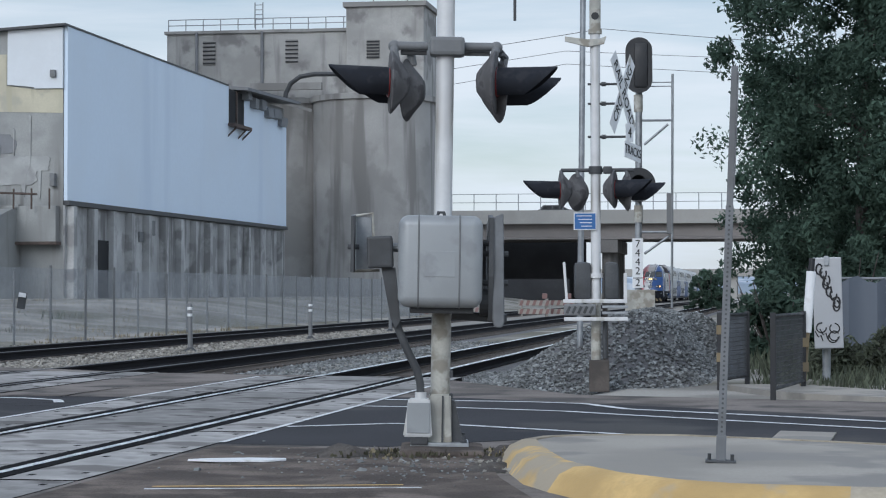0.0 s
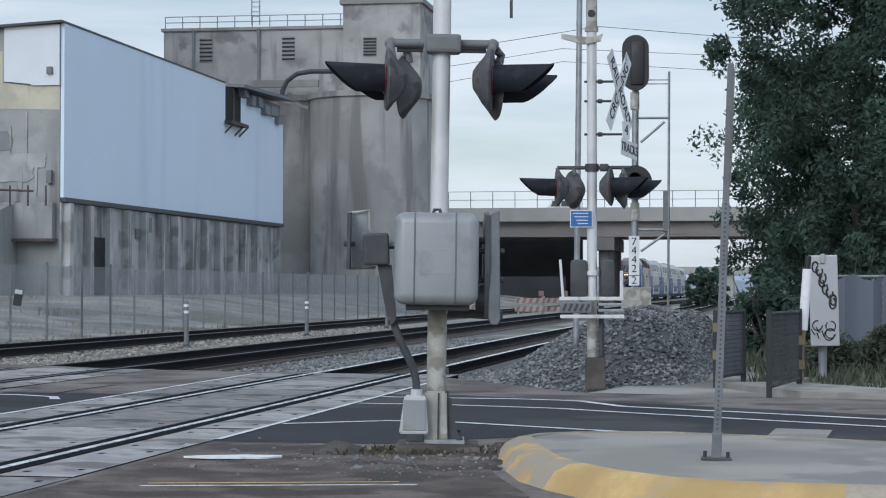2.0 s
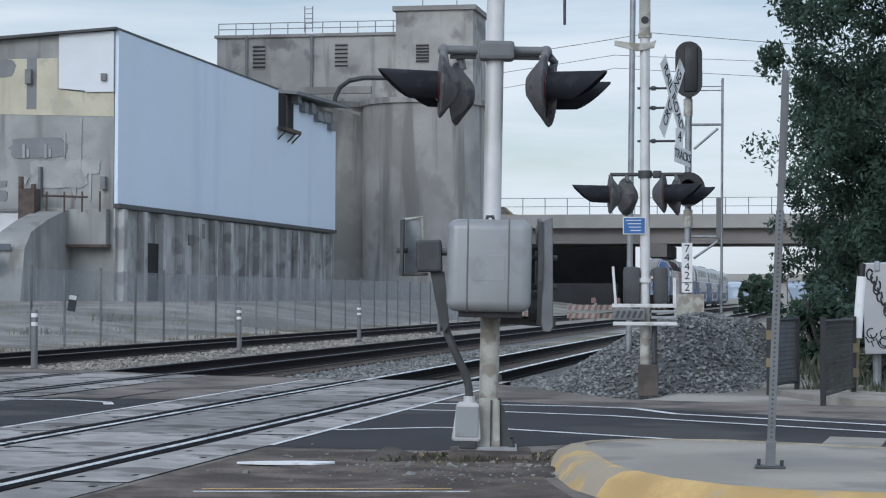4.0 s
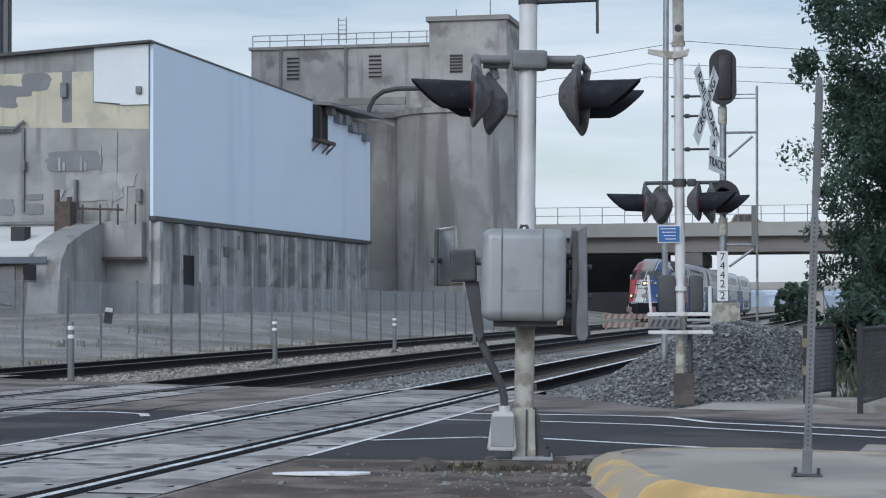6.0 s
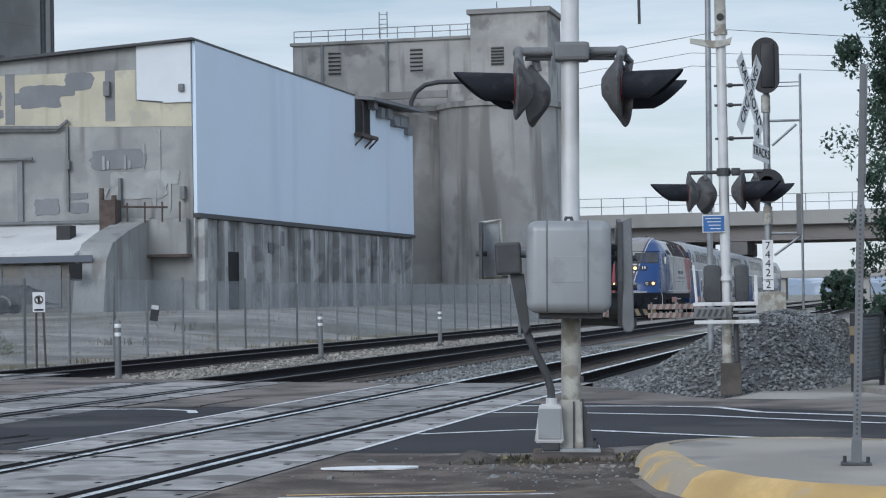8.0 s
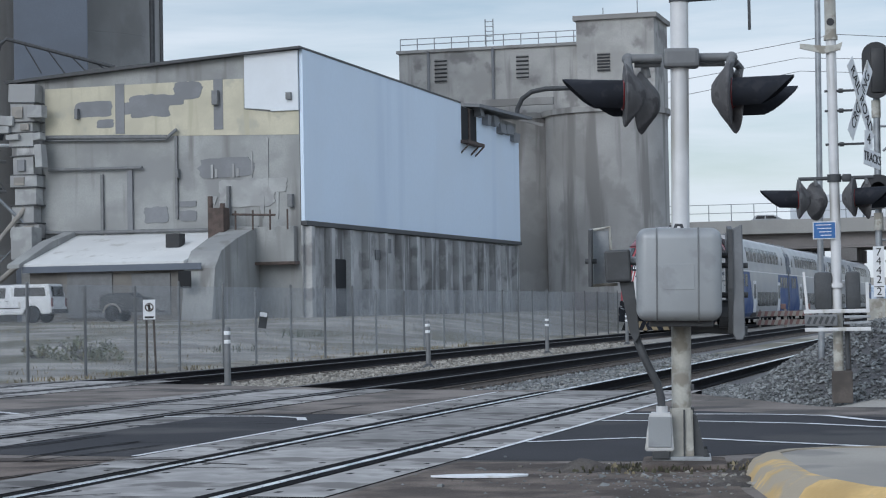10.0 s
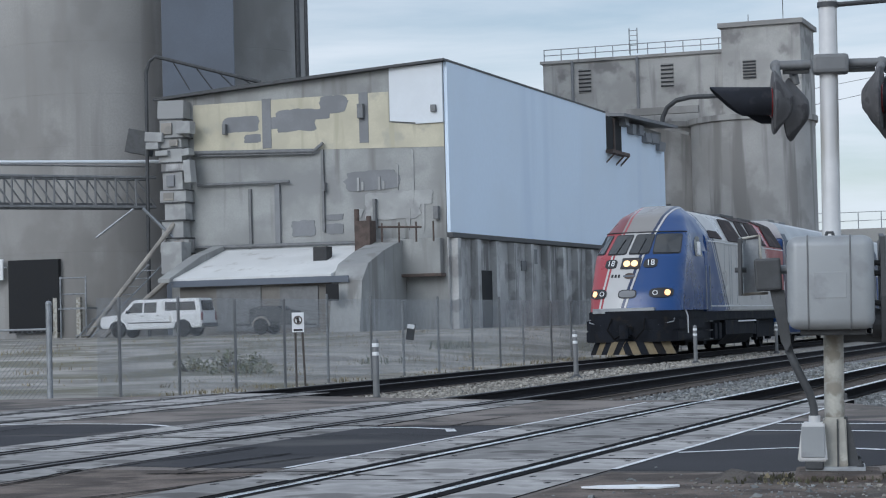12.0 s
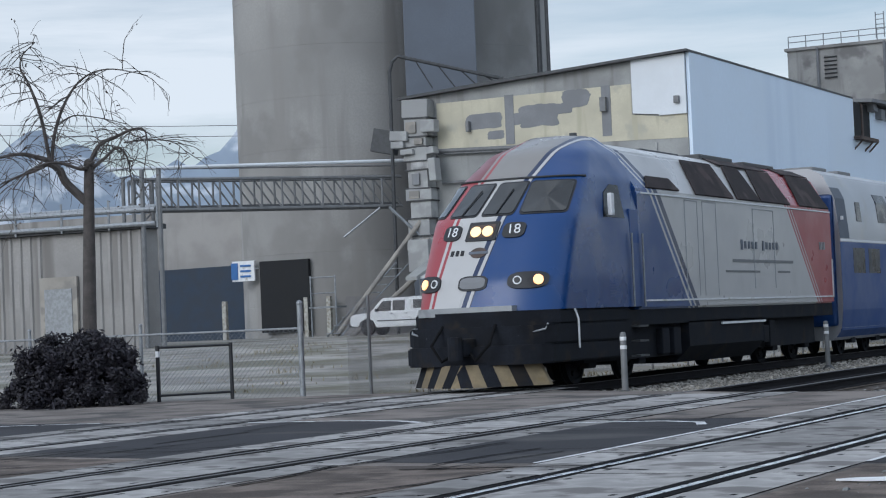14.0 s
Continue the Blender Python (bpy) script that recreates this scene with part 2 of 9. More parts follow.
    # shade of the deck on the piers is put into this darker concrete
    pier=mat("shaded_pier_concrete", (0.17, 0.162, 0.155), 0.92, 0, 0.3, 0.2, 6, 0.15, 0.02, streak=(0.11, 0.105, 0.1), streak_scale=0.6, streak_at=0.55, spec=0.1),
    block=mat("shed_block", (0.215, 0.205, 0.19), 0.92, 0, 0.5, 0.16, 12, 0.2, 0.01, (0.16, 0.152, 0.142), 0.6, 0.54, streak=(0.14, 0.132, 0.124), streak_scale=1.2, streak_at=0.6, spec=0.15),
    ink=mat("black_ink", (0.012, 0.012, 0.014), 0.6, 0, 4, 0.1, 30, 0),
    orange=mat("orange_vinyl", (0.20, 0.115, 0.105), 0.6, 0, 4, 0.1, 30, 0),
)


# ---- building helpers ----
def thing(name, x, y, z, label, category, group="", rz=0.0, kind=""):
    ob = new(name)
    ob.matrix_basis = pose(x, y, z, 0, 0, rz)
    return tagged(ob, label, category, group, kind)


def mesh_of(name, bm, material, smooth=None):
    bmesh.ops.recalc_face_normals(bm, faces=bm.faces)
    me = bpy.data.meshes.new(name)
    bm.to_mesh(me)
    bm.free()
    for m_ in (material if isinstance(material, (list, tuple)) else [material]):
        me.materials.append(m_)
    if smooth is not None:
        me.shade_smooth()
        me.set_sharp_from_angle(angle=radians(smooth))
    return me


def part(name, bm, material, parent=None, label="", m=None, smooth=None):
    """One mesh object from a bmesh, under a thing or a part."""
    ob = new(name, mesh_of(name, bm, material, smooth))
    if parent:
        ob.parent = parent
    if m is not None:
        ob.matrix_basis = m
    return tagged(ob, label)


def structure(name, bm, material, label, category, smooth=None):
    return tagged(part(name, bm, material, smooth=smooth), label, category, "", "structure")


def box(bm, x, y, z, sx, sy, sz, rot=None, bevel=0.0, mi=0):
    """A box by its centre and sizes, its edges rounded by bevel."""
    r = bmesh.ops.create_cube(bm, size=1)
    vs = r["verts"]
    bmesh.ops.transform(bm, matrix=Matrix.Diagonal((sx, sy, sz, 1)), verts=vs)
    if bevel:
        es = list({e for v in vs for e in v.link_edges})
        b = bmesh.ops.bevel(bm, geom=es, offset=bevel, segments=2, affect="EDGES", profile=0.6)
        vs = list({v for f in b["faces"] for v in f.verts} | {v for v in vs if v.is_valid})
    m = Matrix.Translation((x, y, z)) @ (rot if rot is not None else Matrix())
    bmesh.ops.transform(bm, matrix=m, verts=vs)
    if mi:
        for f in {f for v in vs for f in v.link_faces}:
            f.material_index = mi
    return vs


def rod(bm, a, b, r0, r1=None, seg=10, caps=True):
    """A round bar from a to b."""
    a, b = Vector(a), Vector(b)
    d = b - a
    r = bmesh.ops.create_cone(bm, cap_ends=caps, segments=seg, radius1=r0, radius2=r0 if r1 is None else r1, depth=d.length)
    m = Matrix.Translation((a + b) / 2) @ d.to_track_quat("Z", "Y").to_matrix().to_4x4()
    bmesh.ops.transform(bm, matrix=m, verts=r["verts"])
    return r["verts"]


def tube(bm, pts, r, seg=8):
    """One bent round bar through the points."""
    pts = [Vector(p) for p in pts]
    rings = []
    side = None
    for i, p in enumerate(pts):
        d = (pts[min(i + 1, len(pts) - 1)] - pts[max(i - 1, 0)]).normalized()
        if side is None:
            side = d.orthogonal().normalized()
        side = (side - d * side.dot(d)).normalized()
        up = d.cross(side)
        rings.append([bm.verts.new(p + (side * math.cos(2 * math.pi * k / seg) + up * math.sin(2 * math.pi * k / seg)) * r) for k in range(seg)])
    for a, b in zip(rings, rings[1:]):
        for k in range(seg):
            bm.faces.new((a[k], a[(k + 1) % seg], b[(k + 1) % seg], b[k]))
    bm.faces.new(rings[0][::-1])
    bm.faces.new(rings[-1])


def prism(bm, outline, z0, z1, mi=0):
    """A plan outline (x, y) raised from z0 to z1."""
    lo = [bm.verts.new((x, y, z0)) for x, y in outline]
    hi = [bm.verts.new((x, y, z1)) for x, y in outline]
    fs = [bm.faces.new(hi), bm.faces.new(lo[::-1])]
    k = len(outline)
    for i in range(k):
        fs.append(bm.faces.new((lo[i], lo[(i + 1) % k], hi[(i + 1) % k], hi[i])))
    for f_ in fs:
        f_.material_index = mi
    return lo + hi


def slab(bm, outline, axis, a, b, mi=0):
    """An outline of two coordinates pushed along x or y from a to b: axis 'x' takes (y, z), axis 'y' takes (x, z)."""
    vs = prism(bm, outline, a, b, mi)
    for v in vs:
        p, q, r = v.co
        v.co = (r, p, q) if axis == "x" else (p, r, q)
    return vs


def lathe(bm, profile, seg=24, cap=True):
    """Profile of (radius, z), turned round the z axis."""
    rings = [[bm.verts.new((r * math.cos(2 * math.pi * i / seg), r * math.sin(2 * math.pi * i / seg), z)) for i in range(seg)] for r, z in profile]
    for a, b in zip(rings, rings[1:]):
        for i in range(seg):
            bm.faces.new((a[i], a[(i + 1) % seg], b[(i + 1) % seg], b[i]))
    if cap:
        bm.faces.new(rings[0][::-1])
        bm.faces.new(rings[-1])


def words(name, text, size, material, parent, m, label=""):
    """Lettering as a thin mesh."""
    cu = bpy.data.curves.new(name, "FONT")
    cu.body, cu.size, cu.extrude, cu.align_x, cu.align_y = text, size, 0.002, "CENTER", "CENTER"
    tmp = bpy.data.objects.new(name, cu)
    scene.collection.objects.link(tmp)
    dg = bpy.context.evaluated_depsgraph_get()
    me = bpy.data.meshes.new_from_object(tmp.evaluated_get(dg))
    bpy.data.objects.remove(tmp)
    bpy.data.curves.remove(cu)
    me.materials.clear()
    me.materials.append(material)
    ob = new(name, me)
    ob.parent = parent
    ob.matrix_basis = m
    return tagged(ob, label)


# ---- ground, road, tracks ----
TRACKS = (-6.2, -11.25, -17.0)
ENDS = (30.4, 31.6, 36.2)
YARD = 0.85


def smooth(a, b, v):
    t = max(0.0, min(1.0, (v - a) / (b - a)))
    return t * t * (3 - 2 * t)


def paved_edge(x):
    return np.interp(x, (-45, -24, -17.5, -10, -5.2, -2.5, 1.5, 20), (34.0, 34.5, 36.2, 31.6, 30.4, 25.6, 24.4, 14.0))


def ground_z(x, y):
    e = paved_edge(x)
    z = -0.12
    if x < -21:
        z += (YARD + 0.12) * smooth(38, 98, y) * smooth(-21, -30, x) + 0.08 * smooth(-20.5, -23, x)
    elif x < -2.5:
        z -= 0.14 * smooth(e + 0.1, e + 1.0, y) * smooth(-20.5, -19.5, x)
    else:
        z += 0.1 * smooth(e, e + 1.0, y)
    if y > 160:
        z = z * (1 - smooth(160, 400, y)) - 0.1 * smooth(160, 400, y)
    return z


def build_ground():
    xs = [-2600, -1500, -800, -400, -220, -150] + list(np.arange(-112, 36, 1.0)) + [45, 70, 120, 250, 600, 1300, 2600]
    ys = [-900, -300, -120, -60, -30] + list(np.arange(-12, 76, 1.0)) + list(np.arange(76, 172, 3.0)) + [190, 230, 300, 400, 600, 900, 1500, 2600]
    bm = bmesh.new()
    g = [[bm.verts.new((x, y, ground_z(x, y))) for y in ys] for x in xs]
    for i in range(len(xs) - 1):
        for j in range(len(ys) - 1):
            bm.faces.new((g[i][j], g[i + 1][j], g[i + 1][j + 1], g[i][j + 1]))
    structure("ground", bm, M["ground"], "dusty packed earth yard with sparse weeds", "ground", 40)


build_ground()


def build_paving():
    bm = bmesh.new()
    far = [(x, float(paved_edge(x))) for x in (20, 6, 1.5, -2.5, -5.2, -10, -17.5, -20.5, -24, -45)]
    prism(bm, far + [(-45, -12), (20, -12)], -0.4, -0.006)
    structure("pavement", bm, M["old_asphalt"], "worn grey brown asphalt around the level crossing", "pavement")
    bm = bmesh.new()
    prism(bm, [(16, 7.5), (6, 14.2), (0.9, 17.2), (-2.2, 17.7), (-3.2, 16.7), (-6.2, 16.9), (-9, 17.2), (-15, 18.8), (-30, 20.4), (-45, 20.8),
               (-45, 28.0), (-30, 27.2), (-20, 26.2), (-9.9, 24.1), (-6, 24.2), (-3.8, 24.6), (-1.6, 23.2), (1.0, 21.5), (6, 18.2), (16, 11.6)], -0.3, -0.002)
    structure("road", bm, M["asphalt"], "dark smooth asphalt road over the tracks", "road")


    for k, pts in enumerate(([(-4.6, 16.55), (-3.2, 16.4), (-2.25, 16.7), (-2.15, 15.2), (-1.9, 14.0), (-1.5, 12.6), (-1.5, 7.0), (-4.6, 7.0)],
                             [(-9.6, 16.9), (-7.8, 16.7), (-7.8, 7.0), (-9.6, 7.0)], [(-15.4, 18.6), (-12.8, 18.0), (-12.8, 7.0), (-15.4, 7.0)],
                             [(-9.6, 31.2), (-9.6, 24.3), (-7.8, 24.3), (-7.8, 30.8)])):
        bm = bmesh.new()
        prism(bm, pts, -0.3, 0.0015 if k == 0 else -0.001)
        structure("dirt_patch", bm, M["dirt"] if k != 3 else M["old_asphalt"], "brown gritty worn pavement beside the rails", "pavement")


build_paving()


def stripe(bm, pts, w, z):
    pts = [Vector((*p, z)) for p in pts]
    rows_ = []
    for i, p in enumerate(pts):
        d = (pts[min(i + 1, len(pts) - 1)] - pts[max(i - 1, 0)]).normalized()
        s = Vector((-d.y, d.x, 0)) * w / 2
        rows_.append((bm.verts.new(p - s), bm.verts.new(p + s)))
    for a, b in zip(rows_, rows_[1:]):
        bm.faces.new((a[0], b[0], b[1], a[1]))


def build_lines():
    for pts, w, label in (
            ([(-4.6, 23.9), (-3.8, 23.8), (-2.9, 23.7), (-2.2, 23.4), (-1.64, 22.4), (-0.4, 21.6), (1.0, 20.65), (6, 17.4)], 0.13, "white road edge line"),
            ([(-4.6, 22.5), (-3.6, 22.4), (-2.3, 21.9), (-1.4, 21.2), (1.0, 19.5), (6, 16.2)], 0.11, "white road edge line"),
            ([(-4.6, 18.95), (-3.7, 19.55), (-3.1, 19.5), (-1.35, 18.4), (-0.6, 17.9)], 0.11, "white road line"),
            ([(-4.66, 16.9), (-4.66, 20.0), (-4.66, 24.0), (-4.66, 28.0)], 0.06, "white line beside the track panel"),
            ([(-7.76, 17.0), (-7.76, 22.0), (-7.76, 30.2)], 0.07, "white line beside the track panel"),
            ([(-10.3, 23.5), (-9.9, 23.6), (-9.0, 23.6), (-8.4, 23.2), (-8.2, 22.7)], 0.12, "curved white road line"),
            ([(-16, 25.2), (-14.5, 25.2), (-13.4, 24.9), (-12.7, 24.3)], 0.12, "curved white road line"),
            ([(-22, 25.3), (-20.6, 25.6), (-19.1, 25.9)], 0.12, "white road line")):
        bm = bmesh.new()
        stripe(bm, pts, w, 0.005)
        structure("road_line", bm, M["white_line"], label, "road marking")


build_lines()


def build_rail(x, side, i):
    """A flat-bottomed rail: foot, web and head; the running top is polished."""
    bm = bmesh.new()
    prof = [(-0.07, -0.17), (0.07, -0.17), (0.07, -0.155), (0.012, -0.13), (0.012, -0.045), (0.036, -0.035), (0.036, -0.006), (0.028, 0.004), (-0.028, 0.004),
            (-0.036, -0.006), (-0.036, -0.035), (-0.012, -0.045), (-0.012, -0.13), (-0.07, -0.155)]
    slab(bm, prof, "y", -60.0, 900.0)
    for f_ in bm.faces:
        c = f_.calc_center_median()
        if c.z > -0.004:
            f_.material_index = 1
    ob = structure("rail", bm, [M["rail"], M["rail_top"] if i == 0 else M["dull_top"]], "steel rail with a bright worn running top", "rail")
    ob.location.x = x + side * 0.7525


def build_panels(tx, y0, y1, parent):
    meshes = {}
    for w in (1.2, 0.56):
        bm = bmesh.new()
        box(bm, 0, 0, -0.13, w, 2.40, 0.26, bevel=0.014)
        for f_ in bm.faces:
            f_.normal_update()
            if f_.normal.z < 0.6:
                f_.material_index = 1
        for sx in (-1, 1):
            for yy in (-0.8, 0.8):
                box(bm, sx * (w / 2 - 0.12), yy + 0.1 * sx, 0.0, 0.045, 0.08, 0.004, mi=1)
        meshes[w] = mesh_of("panel", bm, [M["panel"], M["rubber"]])
    k = 0
    y = y1 - 1.22
    while y > y0:
        for dx, w in ((0.0, 1.2), (-1.235, 0.56), (1.235, 0.56)):
            ob = new("panel", meshes[w])
            ob.parent = parent
            ob.matrix_basis = pose(tx + dx, y, 0.003 + random.uniform(-0.003, 0.004), random.uniform(-0.12, 0.12), random.uniform(-0.15, 0.15), 0)
            k += 1
        y -= 2.44


def build_tracks():
    for i, tx in enumerate(TRACKS):
        for s in (-1, 1):
            build_rail(tx, s, i)
        bm = bmesh.new()
        # flangeway trough under the panels
        box(bm, tx, (ENDS[i] + 2) / 2, -0.28, 2.9, ENDS[i] - 2, 0.3)
        for s in (-1, 1):
            for a, b in ((0.58, 0.712), (0.793, 0.92)):
                box(bm, tx + s * (a + b) / 2, (ENDS[i] + 2) / 2, -0.04, b - a, ENDS[i] - 2, 0.082)
        structure("flangeway", bm, M["rubber"], "dark rubber flangeway filler between rail and panels", "track")
        surface = thing("crossing_surface", 0, 0, 0, "grey precast concrete crossing panels between the rails", "crossing surface", kind="structure")
        build_panels(tx, 3.5, ENDS[i], surface)
        bm = bmesh.new()
        y = ENDS[i] + 0.4
        while y < 200:
            box(bm, tx, y, -0.275, 2.6, 0.22, 0.14)
            y += 0.55 if y < 110 else 1.1
        tagged(part("ties", bm, M["tie"]), "dark weathered track ties bedded in ballast", "track ties", "", "stuff")
        bm = bmesh.new()
        slab(bm, [(tx - 2.4, -0.4), (tx - 1.75, -0.25), (tx + 1.75, -0.25), (tx + 2.4, -0.4)], "y", ENDS[i] + 0.02, 900)
        structure("track_bed", bm, M["ballast"], "grey crushed stone track bed", "track bed")


build_tracks()


# ---- mill with the blank billboard ----
FY, WX = 105.4, -37.9


def build_mill():
    mill = thing("mill_building", WX, FY, YARD, "old patched grey grain mill with a blank pale blue billboard", "building")
    z0 = YARD

    def add(name, bm, m, label="", parent=mill, smooth_=None):
        return part(name, bm, m, parent, label, Matrix.Translation((-WX, -FY, -z0)), smooth_)

    bm = bmesh.new()
    slab(bm, [(-54.7, z0 - 1), (WX, z0 - 1), (WX, 15.5), (-41, 15.35), (-54.7, 14.45)], "y", FY, 155.0)
    add("wall", bm, M["mill"])
    bm = bmesh.new()
    slab(bm, [(-55.4, 14.42), (-54.7, 14.46), (-41, 15.36), (WX + 0.25, 15.56), (WX + 0.25, 15.68), (-41, 15.49), (-47, 15.14), (-50, 14.97), (-55.4, 14.56)], "y", FY - 0.5, 138)
    add("roof", bm, M["dark_metal"], "thin dark roof edge")
    # billboard sheet with the window notch and torn end
    bm = bmesh.new()
    slab(bm, [(105.45, 6.2), (155.0, 6.35), (155.0, 14.6), (150.5, 15.0), (147, 15.25), (142.3, 15.3), (142.3, 13.0), (138.1, 13.0), (138.1, 15.62), (105.45, 15.62)],
         "x", WX + 0.02, WX + 0.22)
    add("billboard", bm, M["billboard"], "blank pale blue billboard sheet")
    bm = bmesh.new()
    slab(bm, [(105.45, 5.95), (155.0, 6.1), (155.0, 6.35), (105.45, 6.2)], "x", WX + 0.02, WX + 0.34)
    add("billboard_ledge", bm, M["dark_metal"])
    bm = bmesh.new()
    box(bm, WX + 0.05, 140.2, 14.2, 0.3, 4.2, 2.4)
    w = add("window_hole", bm, M["void"], "broken dark window opening")
    bm = bmesh.new()
    box(bm, WX + 0.3, 140.2, 12.9, 0.9, 4.6, 0.22)
    for yy in (138.6, 141.2, 142.4):
        rod(bm, (WX + 0.7, yy, 12.8), (WX + 0.2, yy - 0.6, 12.1), 0.06)
    box(bm, WX + 0.1, 140.2, 14.2, 0.35, 0.35, 2.4)
    add("sill", bm, M["rust"], "splintered timber sill")
    bm = bmesh.new()
    for i in range(6):
        yy = 142.5 + i * 2.1
        box(bm, WX + 0.35, yy, 15.35 - i * 0.16 - (i % 2) * 0.25, 0.5, 1.5, 0.7, pose(0, 0, 0, 0, random.uniform(-9, 9), random.uniform(-6, 6)))
    box(bm, WX - 0.6, 148, 15.9, 3.4, 16, 0.22, pose(0, 0, 0, 1.5, 4, 0))
    add("torn_eave", bm, M["patch"], "torn hanging eave boards")
    # lower wall ribs
    y = 106.0
    i = 0
    while y < 154.5:
        bm = bmesh.new()
        slab(bm, [(y - 0.32, z0 - 1), (y + 0.32, z0 - 1), (y + 0.26, 5.9), (y - 0.26, 5.9)], "x", WX + 0.002, WX + 0.5)
        add("buttress", bm, M["mill_base"])
        y += 3.35
    bm = bmesh.new()
    slab(bm, [(105.42, z0 - 1), (155.0, z0 - 1), (155.0, 5.96), (105.42, 5.94)], "x", WX + 0.0, WX + 0.08)
    add("lower_wall", bm, M["mill_base"], "stained grey lower wall")
    bm = bmesh.new()
    box(bm, WX + 0.1, 111.4, 2.5, 0.2, 2.1, 3.4)
    d = add("doorway", bm, M["void"], "dark open doorway")
    for (ya, za, sy, sz) in ((120.5, 5.2, 1.8, 0.9), (118.7, 4.6, 0.9, 0.6)):
        bm = bmesh.new()
        box(bm, WX + 0.1, ya, za, 0.14, sy, sz, bevel=0.02)
        add("wall_vent", bm, M["grey_paint"])
    # front face
    bm = bmesh.new()
    slab(bm, [(-41.0, 12.45), (-39.5, 12.3), (-39.5, 12.22), (WX - 0.0, 12.22), (WX, 15.5), (-41.0, 15.36)], "y", FY - 0.16, FY - 0.004)
    add("white_panel", bm, M["white_sheet"], "new white cladding panel")
    bm = bmesh.new()
    slab(bm, [(-53.1, 11.35), (WX - 0.02, 10.9), (WX - 0.02, 12.2), (-39.6, 12.2), (-41.1, 12.4), (-41.1, 14.1), (-42.9, 14.1), (-53.1, 14.05)], "y", FY - 0.02, FY - 0.003)
    add("yellow_band", bm, M["yellow_wall"], "faded yellow painted band")
    rg = random.Random(4)

    layer = [0.02]

    def blot(name, cx, cz, sx, sz, m):
        """An uneven painted-over patch, each coat a little proud of the last."""
        layer[0] += 0.003
        off = layer[0]
        bm = bmesh.new()
        k = 44
        pts = []
        for j in range(k):
            a = 2 * math.pi * j / k
            q = 1 / (abs(math.cos(a)) ** 7 + abs(math.sin(a)) ** 7) ** (1 / 7)
            r = q * (0.95 + 0.16 * noise.noise((math.cos(a) * 2.2 + cx, math.sin(a) * 2.2, cz)) + rg.uniform(-0.03, 0.03))
            pts.append((cx + sx / 2 * r * math.cos(a), cz + sz / 2 * r * math.sin(a)))
        rim = [bm.verts.new((px_, FY - off, pz_)) for px_, pz_ in pts]
        back = [bm.verts.new((px_, FY + 0.05, pz_)) for px_, pz_ in pts]
        hub = bm.verts.new((cx, FY - off, cz))
        for j in range(k):
            bm.faces.new((rim[j], rim[(j + 1) % k], hub))
            bm.faces.new((rim[j], back[j], back[(j + 1) % k], rim[(j + 1) % k]))
        add(name, bm, m)

    for a in ((-50.1, 12.8, 2.4, 0.9), (-47.9, 12.75, 1.6, 0.7), (-46.7, 12.85, 2.6, 1.35), (-49.4, 11.95, 1.1, 0.5), (-44.4, 13.6, 1.7, 1.0), (-45.2, 13.1, 1.2, 0.6)):
        blot("overpaint_patch", *a, M["patch"])
    for a in ((-42.2, 9.25, 3.3, 1.15), (-46.4, 6.75, 1.5, 0.95), (-44.5, 6.65, 1.2, 0.6), (-44.5, 7.3, 1.1, 0.35)):
        blot("overpaint_patch", *a, M["patch"])
    for a in ((-41.0, 7.8, 3.4, 1.6), (-39.4, 8.2, 1.6, 0.8)):
        blot("pale_patch", *a, M["limewash"])
    for x_, z0_, z1_, w_ in ((-39.76, 7.95, 10.85, 0.13), (-40.66, 8.6, 10.1, 0.09), (-43.15, 6.6, 7.7, 0.22), (-42.95, 7.2, 7.75, 0.5), (-40.1, 6.4, 7.7, 0.3), (-39.2, 6.3, 7.9, 0.16)):
        bm = bmesh.new()
        slab(bm, [(x_ - w_ / 2, z1_), (x_ + w_ / 2, z1_ - 0.1), (x_ + w_ * 0.35, z0_ + 0.3), (x_ + w_ * 0.1, z0_), (x_ - w_ * 0.4, z0_ + 0.5)], "y", FY - 0.075, FY - 0.004)
        add("paint_run", bm, M["limewash"], "pale paint run")
    for x_ in (-43.0, -41.75):
        for dz_ in (0, 1):
            bm = bmesh.new()
            box(bm, x_ + 0.25 * dz_, FY - 0.07, 9.05 - 0.1 * dz_, 0.14, 0.06, 0.75 - 0.3 * dz_)
            add("paint_bar", bm, M["limewash"])
    for cx in (-48.5, -42.6):
        bm = bmesh.new()
        box(bm, cx, FY - 0.02, 12.75, 0.55, 0.06, 2.8)
        add("pilaster", bm, M["patch"])
    for x_, z_, sx, sz in ((-47.9, 7.6, 0.3, 3.6), (-49.6, 7.3, 0.16, 3.6), (-45.1, 8.8, 0.14, 4.6)):
        bm = bmesh.new()
        box(bm, x_, FY - 0.1, z_, sx, 0.18, sz)
        add("downpipe", bm, M["grey_paint"] if sx < 0.18 else M["patch"])
    for a, b, r in (((-53.0, 11.3), (-45.6, 11.05), 0.12), ((-52.8, 9.45), (-47.1, 9.4), 0.09), ((-53.0, 5.9), (-38.2, 5.8), 0.1), ((-53.0, 11.12), (-45.6, 10.9), 0.05), ((-45.6, 11.0), (-45.0, 11.45), 0.1)):
        bm = bmesh.new()
        rod(bm, (a[0], FY - 0.25, a[1]), (b[0], FY - 0.25, b[1]), r)
        add("wall_pipe", bm, M["grey_paint"])
